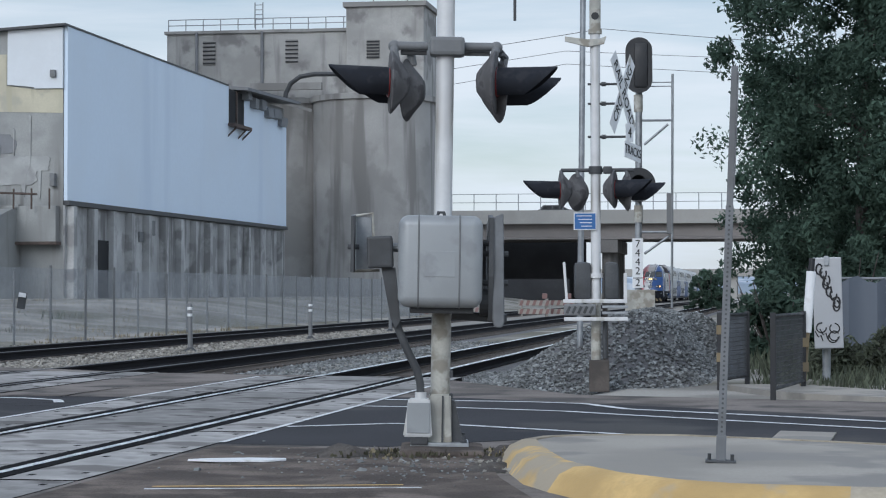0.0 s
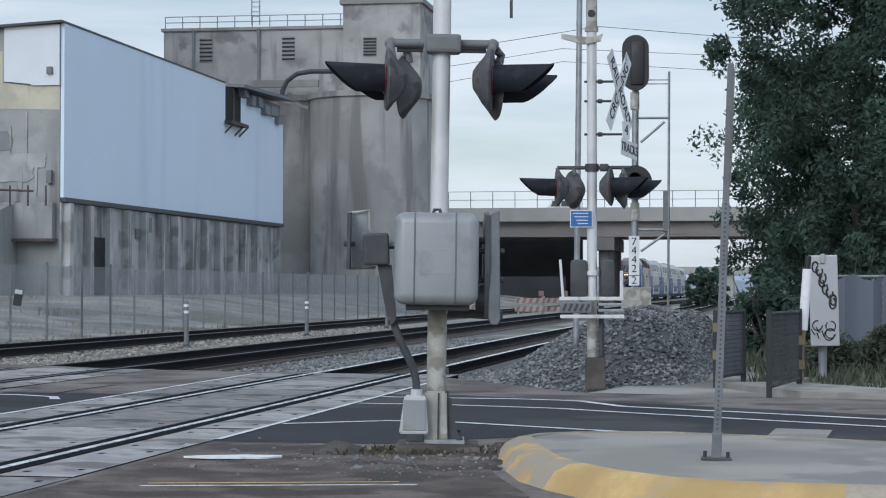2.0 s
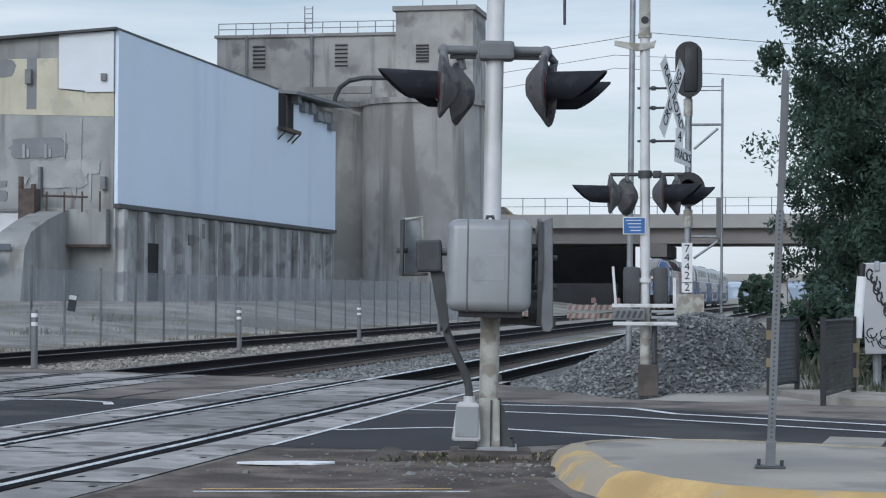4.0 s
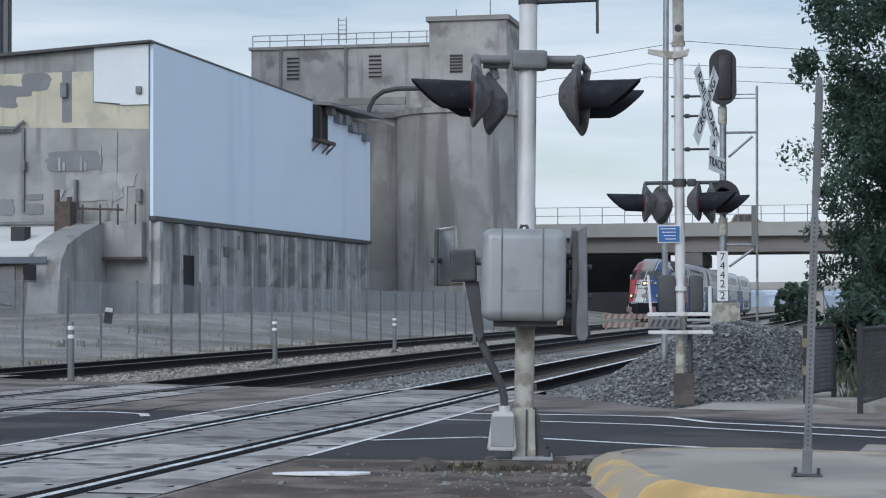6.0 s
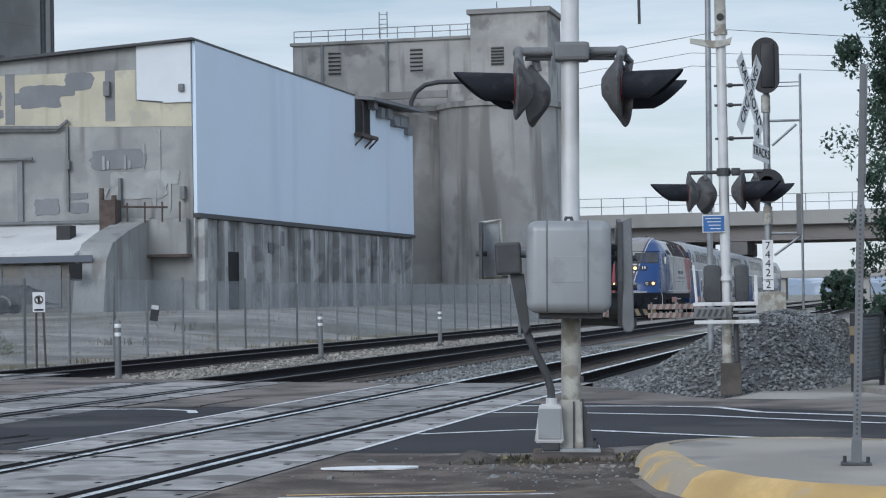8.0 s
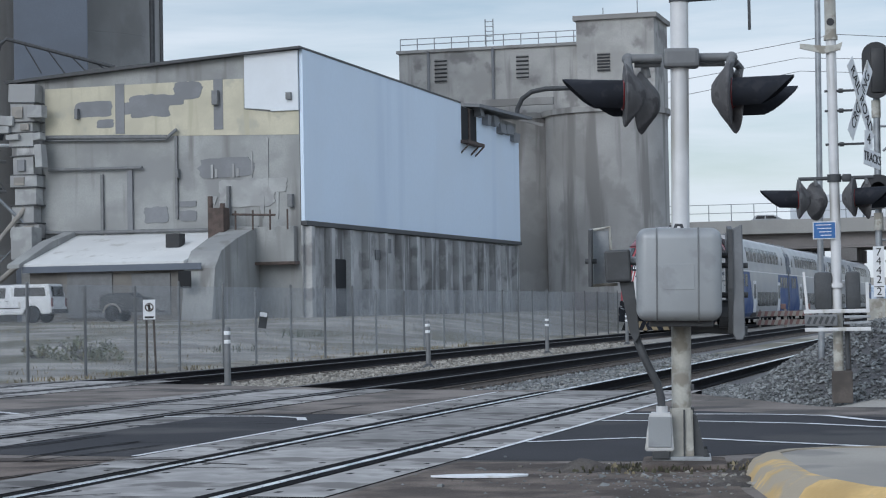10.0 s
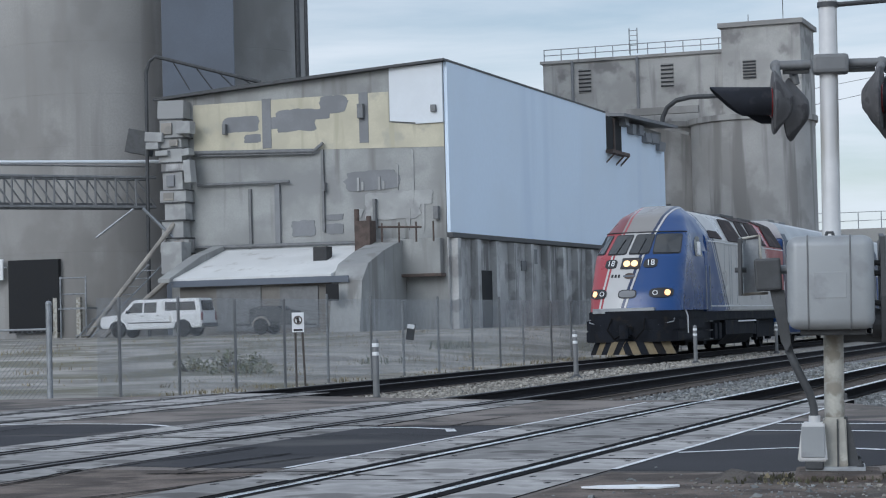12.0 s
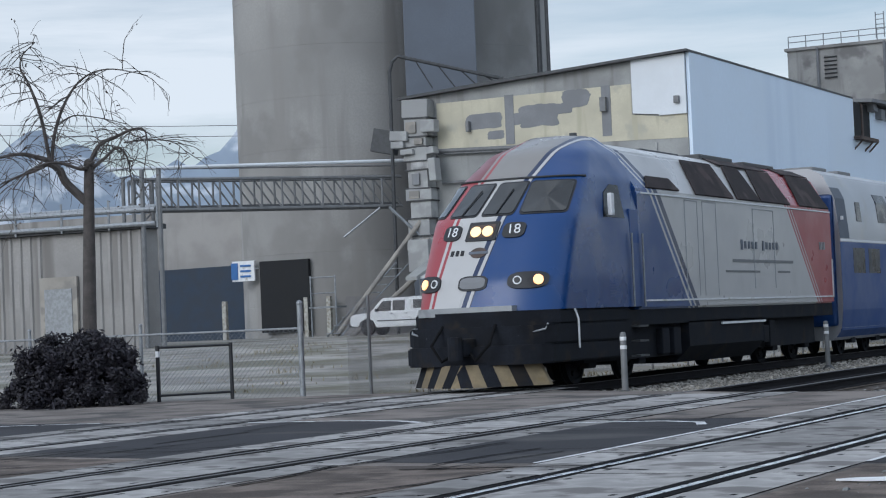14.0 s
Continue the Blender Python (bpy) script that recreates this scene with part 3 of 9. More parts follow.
    for x_, z_, sx, sz in ((-51.05, 12.55, 0.2, 0.6), (-42.7, 13.1, 0.35, 0.8), (-38.4, 13.0, 0.3, 0.4), (-42.0, 7.4, 0.16, 1.6), (-38.4, 7.3, 0.28, 0.7), (-45.0, 9.0, 0.18, 0.5)):
        bm = bmesh.new()
        box(bm, x_, FY - 0.18, z_, sx, 0.36, sz, bevel=0.03)
        add("wall_box", bm, M["grey_paint"])
    bm = bmesh.new()
    box(bm, -39.6, FY - 0.3, 4.9, 3.0, 0.6, 2.0, bevel=0.04)
    add("wall_bay", bm, M["mill"])
    bm = bmesh.new()
    box(bm, -39.6, FY - 0.38, 3.9, 3.2, 0.8, 0.16)
    add("wall_ledge", bm, M["rust"])
    # patched service stack at the corner
    zz = 5.6
    while zz < 14.2:
        hh = rg.uniform(0.5, 1.1)
        bm = bmesh.new()
        box(bm, -53.95 + rg.uniform(-0.14, 0.14), FY - 0.55, zz + hh / 2, 1.5 + rg.uniform(-0.22, 0.22), 1.0 + rg.uniform(-0.12, 0.12), hh - 0.06, pose(0, 0, 0, rg.uniform(-2, 2), rg.uniform(-2.5, 2.5), rg.uniform(-5, 5)), 0.02)
        add("stack_panel", bm, M["limewash"] if rg.random() < 0.6 else M["patch"] if rg.random() < 0.4 else M["mill_base"])
        if rg.random() < 0.6:
            bm = bmesh.new()
            box(bm, -53.95 + rg.uniform(-0.4, 0.4), FY - 1.12, zz + hh / 2, rg.uniform(0.3, 0.7), 0.12, hh * 0.6, None, 0.015)
            add("stack_hatch", bm, M["patch"] if rg.random() < 0.5 else M["concrete"])
        bm = bmesh.new()
        box(bm, -53.95, FY - 0.55, zz, 1.62, 1.12, 0.07, None, 0.01)
        add("stack_band", bm, M["dark_metal"])
        zz += hh
    for x_, z_, sx, sz in ((-55.0, 12.25, 1.1, 0.55), (-55.1, 11.75, 0.8, 0.4), (-53.1, 12.7, 0.9, 0.7), (-52.9, 10.2, 0.45, 1.3), (-53.0, 11.3, 0.5, 0.4), (-54.5, 11.3, 0.8, 0.3)):
        bm = bmesh.new()
        box(bm, x_, FY - 1.0, z_, sx, 0.7, sz, pose(0, 0, 0, 0, rg.uniform(-8, 8), 0), 0.05)
        add("duct_box", bm, M["limewash"])
    bm = bmesh.new()
    tube(bm, [(-55.7, FY - 0.9, 0.9), (-55.6, FY - 0.9, 16.0), (-55.4, FY - 0.9, 16.6), (-55.0, FY - 0.9, 16.9), (-49.5, FY + 1.5, 15.3)], 0.11)
    for k in range(4):
        rod(bm, (-54.2 + k * 1.2, FY - 0.4 + 0.5 * k, 16.7 - 0.36 * k), (-53.4 + k * 1.2, FY + 0.2 + 0.5 * k, 15.0), 0.04)
    add("vent_pipe", bm, M["dark_metal"], "tall bent vent pipe")
    # lean-to shed with the white roof
    bm = bmesh.new()
    prism(bm, [(-51.0, FY - 6.2), (-40.6, FY - 6.2), (-40.6, FY), (-51.0, FY)], z0 - 1, 3.75)
    add("shed_wall", bm, M["block"], "grey block shed wall")
    bm = bmesh.new()
    slab(bm, [(FY - 6.6, 3.78), (FY - 6.6, 3.98), (FY, 5.75), (FY, 5.5)], "x", -51.2, -42.0)
    add("shed_roof", bm, M["roof_white"], "chalky white sloping roof")
    bm = bmesh.new()
    box(bm, -46.1, FY - 6.66, 3.7, 10.2, 0.1, 0.34)
    add("fascia", bm, M["slate"])
    bm = bmesh.new()
    slab(bm, [(FY - 7.2, z0 - 1), (FY - 6.5, 3.6), (FY - 5.6, 4.5), (FY - 3.4, 5.2), (FY, 6.0), (FY, z0 - 1)], "x", -42.0, -40.3)
    add("end_wall", bm, M["mill"], "curved concrete end wall")
    bm = bmesh.new()
    slab(bm, [(FY - 7.0, 4.0), (FY - 3.2, 5.3), (FY, 6.0), (FY, 5.4), (FY - 7.0, 3.8)], "x", -51.9, -51.2)
    add("end_wall", bm, M["mill"])
    bm = bmesh.new()
    box(bm, -43.9, FY - 3.2, 5.1, 0.8, 0.8, 0.9, bevel=0.03)
    add("roof_vent", bm, M["black"], "black square roof vent")
    bm = bmesh.new()
    box(bm, -42.2, FY - 1.2, 6.1, 0.9, 0.9, 1.7)
    add("rusty_hopper", bm, M["rust"], "rust brown hopper")
    for dx, dz in ((-0.4, 1.4), (0.3, 1.0)):
        bm = bmesh.new()
        rod(bm, (-42.2 + dx, FY - 1.4, 6.2), (-42.2 + dx, FY - 1.4, 6.2 + dz), 0.14)
        add("stub_pipe", bm, M["rust"])
    bm = bmesh.new()
    rod(bm, (-41.5, FY - 1, 6.6), (-39, FY - 1, 6.5), 0.06)
    add("wall_pipe", bm, M["rust"])
    for i in range(4):
        bm = bmesh.new()
        rod(bm, (-41.3 + i, FY - 1, 5.7), (-41.3 + i, FY - 1, 6.8), 0.05)
        add("stub_pipe", bm, M["rust"])
    for x_, z_, sx, sz, m in ((-41.6, 3.0, 0.7, 0.9, "void"), (-47.5, 2.4, 2.6, 2.6, "grey_paint"), (-44.0, 2.3, 2.2, 2.2, "grey_paint")):
        bm = bmesh.new()
        box(bm, x_, FY - 6.22 - (1.2 if x_ > -42 else 0), z_, sx, 0.1, sz, bevel=0.02)
        add("shed_door" if sz > 2 else "shed_opening", bm, M[m])


build_mill()


def build_rear_silo():
    s = thing("grain_elevator", -34.0, 170, YARD, "weathered grey concrete grain elevator with railed headhouse", "grain elevator")
    o = Matrix.Translation((34.0, -170, -YARD))

    def add(name, bm, m, label="", smooth_=None):
        return part(name, bm, m, s, label, o, smooth_)

    for cx, cy, r in ((-34.3, 173.0, 5.25), (-42.6, 176.0, 5.2), (-37.5, 184, 5.2), (-46.6, 187.0, 5.2)):
        bm = bmesh.new()
        lathe(bm, [(r, -0.5), (r, 17.4), (r + 0.25, 17.45), (r + 0.25, 17.9), (r, 17.95)], 40)
        bmesh.ops.translate(bm, verts=bm.verts, vec=(cx, cy, 0))
        add("silo", bm, M["silo_dark"], "", 30)
    bm = bmesh.new()
    box(bm, -43.6, 176.2, 20.6, 17.4, 9.5, 6.0, bevel=0.05)
    add("headhouse", bm, M["headhouse"], "flat roofed concrete headhouse")
    bm = bmesh.new()
    box(bm, -43.6, 176.2, 23.7, 17.8, 9.9, 0.25)
    add("roof_slab", bm, M["silo"])
    bm = bmesh.new()
    box(bm, -33.0, 174.2, 21.5, 6.7, 6.5, 8.2, bevel=0.05)
    add("tower", bm, M["headhouse"])
    bm = bmesh.new()
    box(bm, -33.0, 174.2, 25.75, 7.2, 7.0, 0.4)
    add("tower_cap", bm, M["silo"])
    for cx, cz, w, h, yy in ((-48.5, 21.9, 1.1, 2.1, 171.45), (-41.2, 21.9, 1.1, 2.1, 171.45), (-34.0, 21.9, 1.1, 1.6, 170.95)):
        bm = bmesh.new()
        box(bm, cx, yy, cz, w, 0.1, h)
        wn_ = add("window", bm, M["silo"], "boarded louvre window")
        for k in range(6):
            bm = bmesh.new()
            box(bm, cx, yy - 0.09, cz - h / 2 + (k + 0.5) * h / 6, w, 0.08, 0.12, pose(0, 0, 0, 20))
            sl = part("slat", bm, M["dark_metal"], wn_)
    for cx in (-49.6, -43.8):
        bm = bmesh.new()
        rod(bm, (cx, 171.3, 18.5), (cx, 171.3, 23.7), 0.13)
        add("downpipe", bm, M["patch"])
    rail = []
    x = -52.2
    while x <= -36.5:
        bm = bmesh.new()
        rod(bm, (x, 171.6, 23.8), (x, 171.6, 24.85), 0.045, seg=6)
        add("rail_post", bm, M["galv"])
        x += 1.55
    for zz in (24.35, 24.85):
        bm = bmesh.new()
        rod(bm, (-52.2, 171.6, zz), (-36.5, 171.6, zz), 0.04, seg=6)
        add("handrail", bm, M["galv"])
    bm = bmesh.new()
    for dx in (-0.35, 0.35):
        rod(bm, (-44.1 + dx, 171.4, 24.0), (-44.1 + dx, 171.4, 26.2), 0.05, seg=6)
    for k in range(5):
        rod(bm, (-44.45, 171.4, 24.3 + 0.42 * k), (-43.75, 171.4, 24.3 + 0.42 * k), 0.035, seg=6)
    add("ladder", bm, M["galv"])
    bm = bmesh.new()
    tube(bm, [(-40.5, 166.0, 16.9), (-40.4, 166.0, 17.8), (-40.0, 166.0, 18.6), (-39.2, 166.0, 19.15), (-38.0, 166.0, 19.35), (-35.4, 166.4, 19.35), (-33.6, 168.2, 18.9)], 0.2)
    add("spout_pipe", bm, M["dark_metal"], "curved grain spout pipe")
    bm = bmesh.new()
    box(bm, -41.2, 169.4, 18.7, 6.2, 0.5, 0.6)
    box(bm, -40.0, 168.6, 16.9, 2.6, 0.6, 0.25, pose(0, 0, 0, 0, 16, 0))
    add("ledge", bm, M["silo"])
    for x_ in (-34.6, -31.6):
        bm = bmesh.new()
        rod(bm, (x_, 174, 25.9), (x_, 174, 28.6 if x_ > -33 else 27.0), 0.035, seg=6)
        add("antenna", bm, M["dark_metal"])


build_rear_silo()


def build_big_silos():
    s = thing("silo_block", -68.0, 122, YARD, "tall tan grey concrete silos with slate painted side", "silo")
    o = Matrix.Translation((68.0, -122, -YARD))

    def add(name, bm, m, label="", smooth_=None):
        return part(name, bm, m, s, label, o, smooth_)

    for cx, cy, r, m in ((-69.25, 122.5, 6.95, "silo"), (-63.85, 129.0, 7.0, "silo"), (-74, 137, 6.0, "silo")):
        bm = bmesh.new()
        prof = [(r, -0.5)]
        zc = 3.0
        while zc < 42:
            prof += [(r, zc - 0.02), (r - 0.015, zc), (r, zc + 0.02)]
            zc += 3.4
        prof += [(r, 44), (r + 0.3, 44.1), (r + 0.3, 45)]
        lathe(bm, prof, 56)
        bmesh.ops.translate(bm, verts=bm.verts, vec=(cx, cy, 0))
        add("silo", bm, M[m], "", 30)
    bm = bmesh.new()
    box(bm, -60.3, 120.6, 21.5, 4.6, 6.0, 43, pose(0, 0, 0, 0, 0, 26.6), 0.05)
    add("slate_panel", bm, M["slate"], "dark slate painted wall strip")
    bm = bmesh.new()
    for dx in (-0.3, 0.35):
        rod(bm, (-54.75 + dx, 124.8, 1), (-54.75 + dx, 124.8, 42), 0.12 if dx > 0 else 0.18)
    add("riser_pipe", bm, M["dark_metal"], "dark vertical riser pipes")
    bm = bmesh.new()
    box(bm, -69.75, 115.42, 3.65, 3.7, 0.3, 4.7)
    add("doorway", bm, M["void"], "dark open doorway")
    bm = bmesh.new()
    box(bm, -73.2, 115.85, 5.45, 1.75, 0.14, 1.35, bevel=0.02)
    for dx in (-0.3, 0.6):
        rod(bm, (-73.0 + dx, 115.9, 5.6), (-72.6 + dx, 118.4, 5.6), 0.05)
    sg = add("wall_sign", bm, M["white_paint"], "white sign with a blue square")
    bm = bmesh.new()
    box(bm, -73.85, 115.75, 5.45, 0.5, 0.06, 1.1)
    part("emblem", bm, M["blue_sign"], sg)
    for k in range(3):
        bm = bmesh.new()
        box(bm, -73.0, 115.75, 5.8 - 0.35 * k, 0.8, 0.06, 0.13)
        part("text_bar", bm, M["blue_sign"], sg)
    bm = bmesh.new()
    box(bm, -62.2, 116.0, 13.2, 1.5, 1.2, 1.5, pose(0, 0, 0, 0, 12, 10), 0.04)
    add("vent_hood", bm, M["dark_metal"])
    for x_ in (-74.5, -68.2, -66.5):
        bm = bmesh.new()
        box(bm, x_, 115.4, 2.2, 0.3, 0.3, 2.6, bevel=0.03)
        add("bollard", bm, M["pole_dirty"])


build_big_silos()


def build_bridge():
    b = thing("overpass", -20, 219, 0, "long concrete highway overpass on round columns", "overpass")
    o = Matrix.Translation((20, -219, 0))

    def add(name, bm, m, label="", smooth_=None):
        return part(name, bm, m, b, label, o, smooth_)

    bm = bmesh.new()
    box(bm, -20, 226, 8.9, 240, 15, 0.7)
    add("deck", bm, M["bridge"])
    bm = bmesh.new()
    slab(bm, [(218.3, 8.6), (218.3, 10.05), (218.55, 10.05), (218.75, 9.3), (218.9, 8.6)], "x", -140, 100)
    add("parapet", bm, M["bridge"], "pale concrete parapet")
    bm = bmesh.new()
    slab(bm, [(233.3, 8.6), (233.3, 10.05), (233.5, 10.05), (233.6, 8.6)], "x", -140, 100)
    add("parapet", bm, M["bridge"])
    for yy in (219.4, 223, 226.5, 230, 232.5):
        bm = bmesh.new()
        slab(bm, [(yy - 0.35, 6.95), (yy + 0.35, 6.95), (yy + 0.35, 7.1), (yy + 0.08, 7.2), (yy + 0.08, 8.55), (yy - 0.08, 8.55), (yy - 0.08, 7.2), (yy - 0.35, 7.1)], "x", -140, 100)
        add("girder", bm, M["girder"])
    for px in (-48, -18, 6):
        bm = bmesh.new()
        box(bm, px, 226, 6.2, 2.0, 14, 1.4, bevel=0.1)
        add("pier_cap", bm, M["pier"])
        for yy in (221.0, 226, 231):
            bm = bmesh.new()
            rod(bm, (px, yy, -0.5), (px, yy, 5.6), 0.85, seg=24)
            add("column", bm, M["pier"], "", 30)
    x = -90.0
    while x < 30:
        bm = bmesh.new()
        rod(bm, (x, 218.5, 10.05), (x, 218.5, 11.8), 0.05, seg=5)
        add("fence_post", bm, M["galv"])
        x += 2.4
    for zz in (10.9, 11.8):
        bm = bmesh.new()
        rod(bm, (-90, 218.5, zz), (30, 218.5, zz), 0.035, seg=5)
        add("fence_rail", bm, M["galv"])
    # embankments that close both ends
    bm = bmesh.new()
    slab(bm, [(-140, -0.5), (-66, -0.5), (-80, 8.5), (-140, 8.5)], "y", 216, 236)
    add("embankment", bm, M["dirt"])
    bm = bmesh.new()
    slab(bm, [(18, -0.5), (100, -0.5), (100, 8.5), (32, 8.5)], "y", 216, 236)
    add("embankment", bm, M["dirt"])
    # walls under the deck, the shade there put into their dark colour
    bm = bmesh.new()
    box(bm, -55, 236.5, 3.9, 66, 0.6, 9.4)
    add("back_wall", bm, M["deck_shade"], "abutment wall coloured dark for the shade under the deck")
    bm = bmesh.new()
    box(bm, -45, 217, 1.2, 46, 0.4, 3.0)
    add("low_wall", bm, M["deck_shade"])


build_bridge()


def build_distance():
    """Far snowy mountains and the plain's low rim, all round, haze in their colour."""
    bm = bmesh.new()
    k = 900
    ring = []
    for i in range(k + 1):
        a = 2 * math.pi * i / k
        r = 3300
        h = 30 + 345 * smooth(0.90, 0.965, math.cos(a - 2.42)) * (0.80 + 0.34 * noise.fractal((a * 17, 0.7, 0), 0.85, 2.1, 7)) + 14 * noise.fractal((a * 14, 5, 0), 0.9, 2.0, 5)
        ring.append([bm.verts.new((r * math.cos(a) * q, r * math.sin(a) * q, z)) for q, z in ((1, -20), (1, h * 0.5), (1.03, h))])
    for p, q in zip(ring, ring[1:]):
        for j in range(2):
            bm.faces.new((p[j], q[j], q[j + 1], p[j + 1]))
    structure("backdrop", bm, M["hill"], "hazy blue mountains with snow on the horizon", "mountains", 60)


build_distance()


# ---- commuter train ----
def livery():
    """Loco paint: red, white and blue, parted by slanted pinstripes; y runs back along the body."""
    m = mat("striped_livery", (0.5, 0.5, 0.5), 0.34, 0, 0.8, 0.06, 20, 0.03, 0.002, spec=0.5)
    n, l = m.node_tree.nodes, m.node_tree.links
    t = n.new("ShaderNodeTexCoord")
    s = n.new("ShaderNodeSeparateXYZ")
    l.new(t.outputs["Object"], s.inputs[0])
    x, y, z = s.outputs

    def op(kind, a, b=0.0, c=0.0):
        q = n.new("ShaderNodeMath")
        q.operation = kind
        for i, v in enumerate((a, b, c)):
            if isinstance(v, (int, float)):
                q.inputs[i].default_value = v
            else:
                l.new(v, q.inputs[i])
        return q.outputs[0]

    def over(fac, a, b):
        q = n.new("ShaderNodeMix")
        q.data_type = "RGBA"
        l.new(fac, q.inputs[0])
        for i, v in ((6, a), (7, b)):
            if isinstance(v, tuple):
                q.inputs[i].default_value = (*v, 1)
            else:
                l.new(v, q.inputs[i])
        return q.outputs[2]

    BLUE, NAVY, RED, WHITE = (0.0065, 0.047, 0.175), (0.012, 0.026, 0.075), (0.31, 0.045, 0.055), (0.46, 0.455, 0.45)
    # nose: distance right of the white and blue border, and of the red border
    a = op("SUBTRACT", x, op("MULTIPLY_ADD", z, 0.27, -0.79))
    b = op("SUBTRACT", x, op("MULTIPLY_ADD", z, 0.17, -1.42))
    # the roof cap above the windscreen seam is dulled by soot
    cap = op("GREATER_THAN", z, 4.11)
    pale = over(cap, WHITE, (0.235, 0.225, 0.215))
    red = over(cap, RED, (0.17, 0.035, 0.042))
    nose = over(op("GREATER_THAN", b, 0.0), red, pale)
    nose = over(op("MULTIPLY", op("GREATER_THAN", b, 0.07), op("LESS_THAN", b, 0.14)), nose, RED)
    nose = over(op("GREATER_THAN", a, 0.0), nose, NAVY)
    nose = over(op("GREATER_THAN", a, 0.1), nose, WHITE)
    nose = over(op("GREATER_THAN", a, 0.17), nose, NAVY)
    nose = over(op("GREATER_THAN", a, 0.2), nose, BLUE)
    # side: the same borders lean backwards down the body
    c = op("SUBTRACT", y, op("MULTIPLY_ADD", z, -0.93, 9.22))
    d = op("SUBTRACT", y, op("MULTIPLY_ADD", z, -1.0, 18.42))
    side = over(op("GREATER_THAN", c, 0.0), BLUE, WHITE)
    for lo, hi, k in ((-0.62, -0.5, WHITE), (-0.34, -0.24, WHITE), (-0.24, 0.0, NAVY)):
        side = over(op("MULTIPLY", op("GREATER_THAN", c, lo), op("LESS_THAN", c, hi)), side, k)
    side = over(op("GREATER_THAN", d, 0.0), side, RED)
    for lo, hi in ((0.12, 0.2), (0.34, 0.4)):
        side = over(op("MULTIPLY", op("GREATER_THAN", d, lo), op("LESS_THAN", d, hi)), side, WHITE)
    col = over(op("GREATER_THAN", y, 3.9), nose, side)
    dirt = n.new("ShaderNodeTexNoise")
    dirt.inputs["Scale"].default_value, dirt.inputs["Detail"].default_value = 1.3, 6
    l.new(t.outputs["Object"], dirt.inputs[0])
    fade = n.new("ShaderNodeMapRange")
    fade.inputs[1].default_value, fade.inputs[2].default_value, fade.inputs[4].default_value = 0.5, 0.85, 0.2
    l.new(dirt.outputs[0], fade.inputs[0])
    col = over(fade.outputs[0], col, (0.13, 0.125, 0.12))
    l.new(col, n["Principled BSDF"].inputs["Base Color"])
    return m


M["livery"] = livery()
LZ = (1.5, 2.1, 3.04, 3.3, 4.1, 4.68, 5.06)
LY = (-0.40, -0.2, 0.28, 0.42, 1.35, 2.15, 3.2)
LW = (1.55, 1.56, 1.54, 1.53, 1.38, 1.08, 0.62)


def nose_at(u, z, off=0.0):
    """A point on the cab's skin: u runs from -1 to 1 across the front."""
    w, yc = np.interp(z, LZ, LW), np.interp(z, LZ, LY)
    def round_off(v):
        return 0.75 * (1 - math.sqrt(max(0.0, 1 - abs(v) ** 2.6)))
    p = Vector((w * u, yc + round_off(u), z))
    if off:
        e = 0.02
        q = Vector((np.interp(z, LZ, LW) * min(1, u + e), np.interp(z, LZ, LY) + round_off(min(1, u + e)), z))
        r = Vector((np.interp(z + e, LZ, LW) * u, np.interp(z + e, LZ, LY) + round_off(u), z + e))
        nn = (q - p).cross(r - p)
        if nn.length:
            nn.normalize()
            if nn.y > 0:
                nn = -nn
            p = p + nn * off
    return p


def patch(bm, u0, u1, z0, z1, off, lean=0.0, corner=0.2, mi=0):
    """A rounded panel lying on the nose, standing off it, with side walls."""
    pts = []
    for cx, cz, a0 in ((1, 1, 0), (-1, 1, 90), (-1, -1, 180), (1, -1, 270)):
        for k in range(5):
            a = radians(a0 + 22.5 * k)
            pts.append((cx * (1 - corner) + corner * math.cos(a), cz * (1 - corner) + corner * math.sin(a)))
    # refine the long edges so that the panel follows the bow
    fine = []
    for (a, b), (c, d) in zip(pts, pts[1:] + pts[:1]):
        for k in range(4):
            fine.append((a + (c - a) * k / 4, b + (d - b) * k / 4))
    top, low = [], []
    um, zm = (u0 + u1) / 2, (z0 + z1) / 2
    for a, b in fine:
        zz = zm + b * (z1 - z0) / 2
        uu = um + a * (u1 - u0) / 2 + lean * (zz - zm)
        uu = max(-0.995, min(0.995, uu))
        top.append(bm.verts.new(nose_at(uu, zz, off)))
        low.append(bm.verts.new(nose_at(uu, zz, -0.02)))
    mid = bm.verts.new(nose_at(um, zm, off))
    k = len(top)
    for i in range(k):
        f1 = bm.faces.new((top[i], top[(i + 1) % k], mid))
        f2 = bm.faces.new((top[i], low[i], low[(i + 1) % k], top[(i + 1) % k]))
        f1.material_index = f2.material_index = mi


def disc_on_nose(bm, u, z, r, off, depth=0.05):
    p = nose_at(u, z, off)
    n_ = (nose_at(u, z, off + 0.1) - p).normalized()
    rod(bm, p - n_ * depth, p, r, seg=20)


def nose_frame(u, z, off):
    """Axes for lettering on the nose."""
    p = nose_at(u, z, off)
    yv = (nose_at(u, z + 0.05, off) - p).normalized()
    xv = (nose_at(u + 0.02, z, off) - p).normalized()
    zv = xv.cross(yv).normalized()
    yv = zv.cross(xv)
    m = Matrix((xv, yv, zv)).transposed().to_4x4()
    m.translation = p
    return m


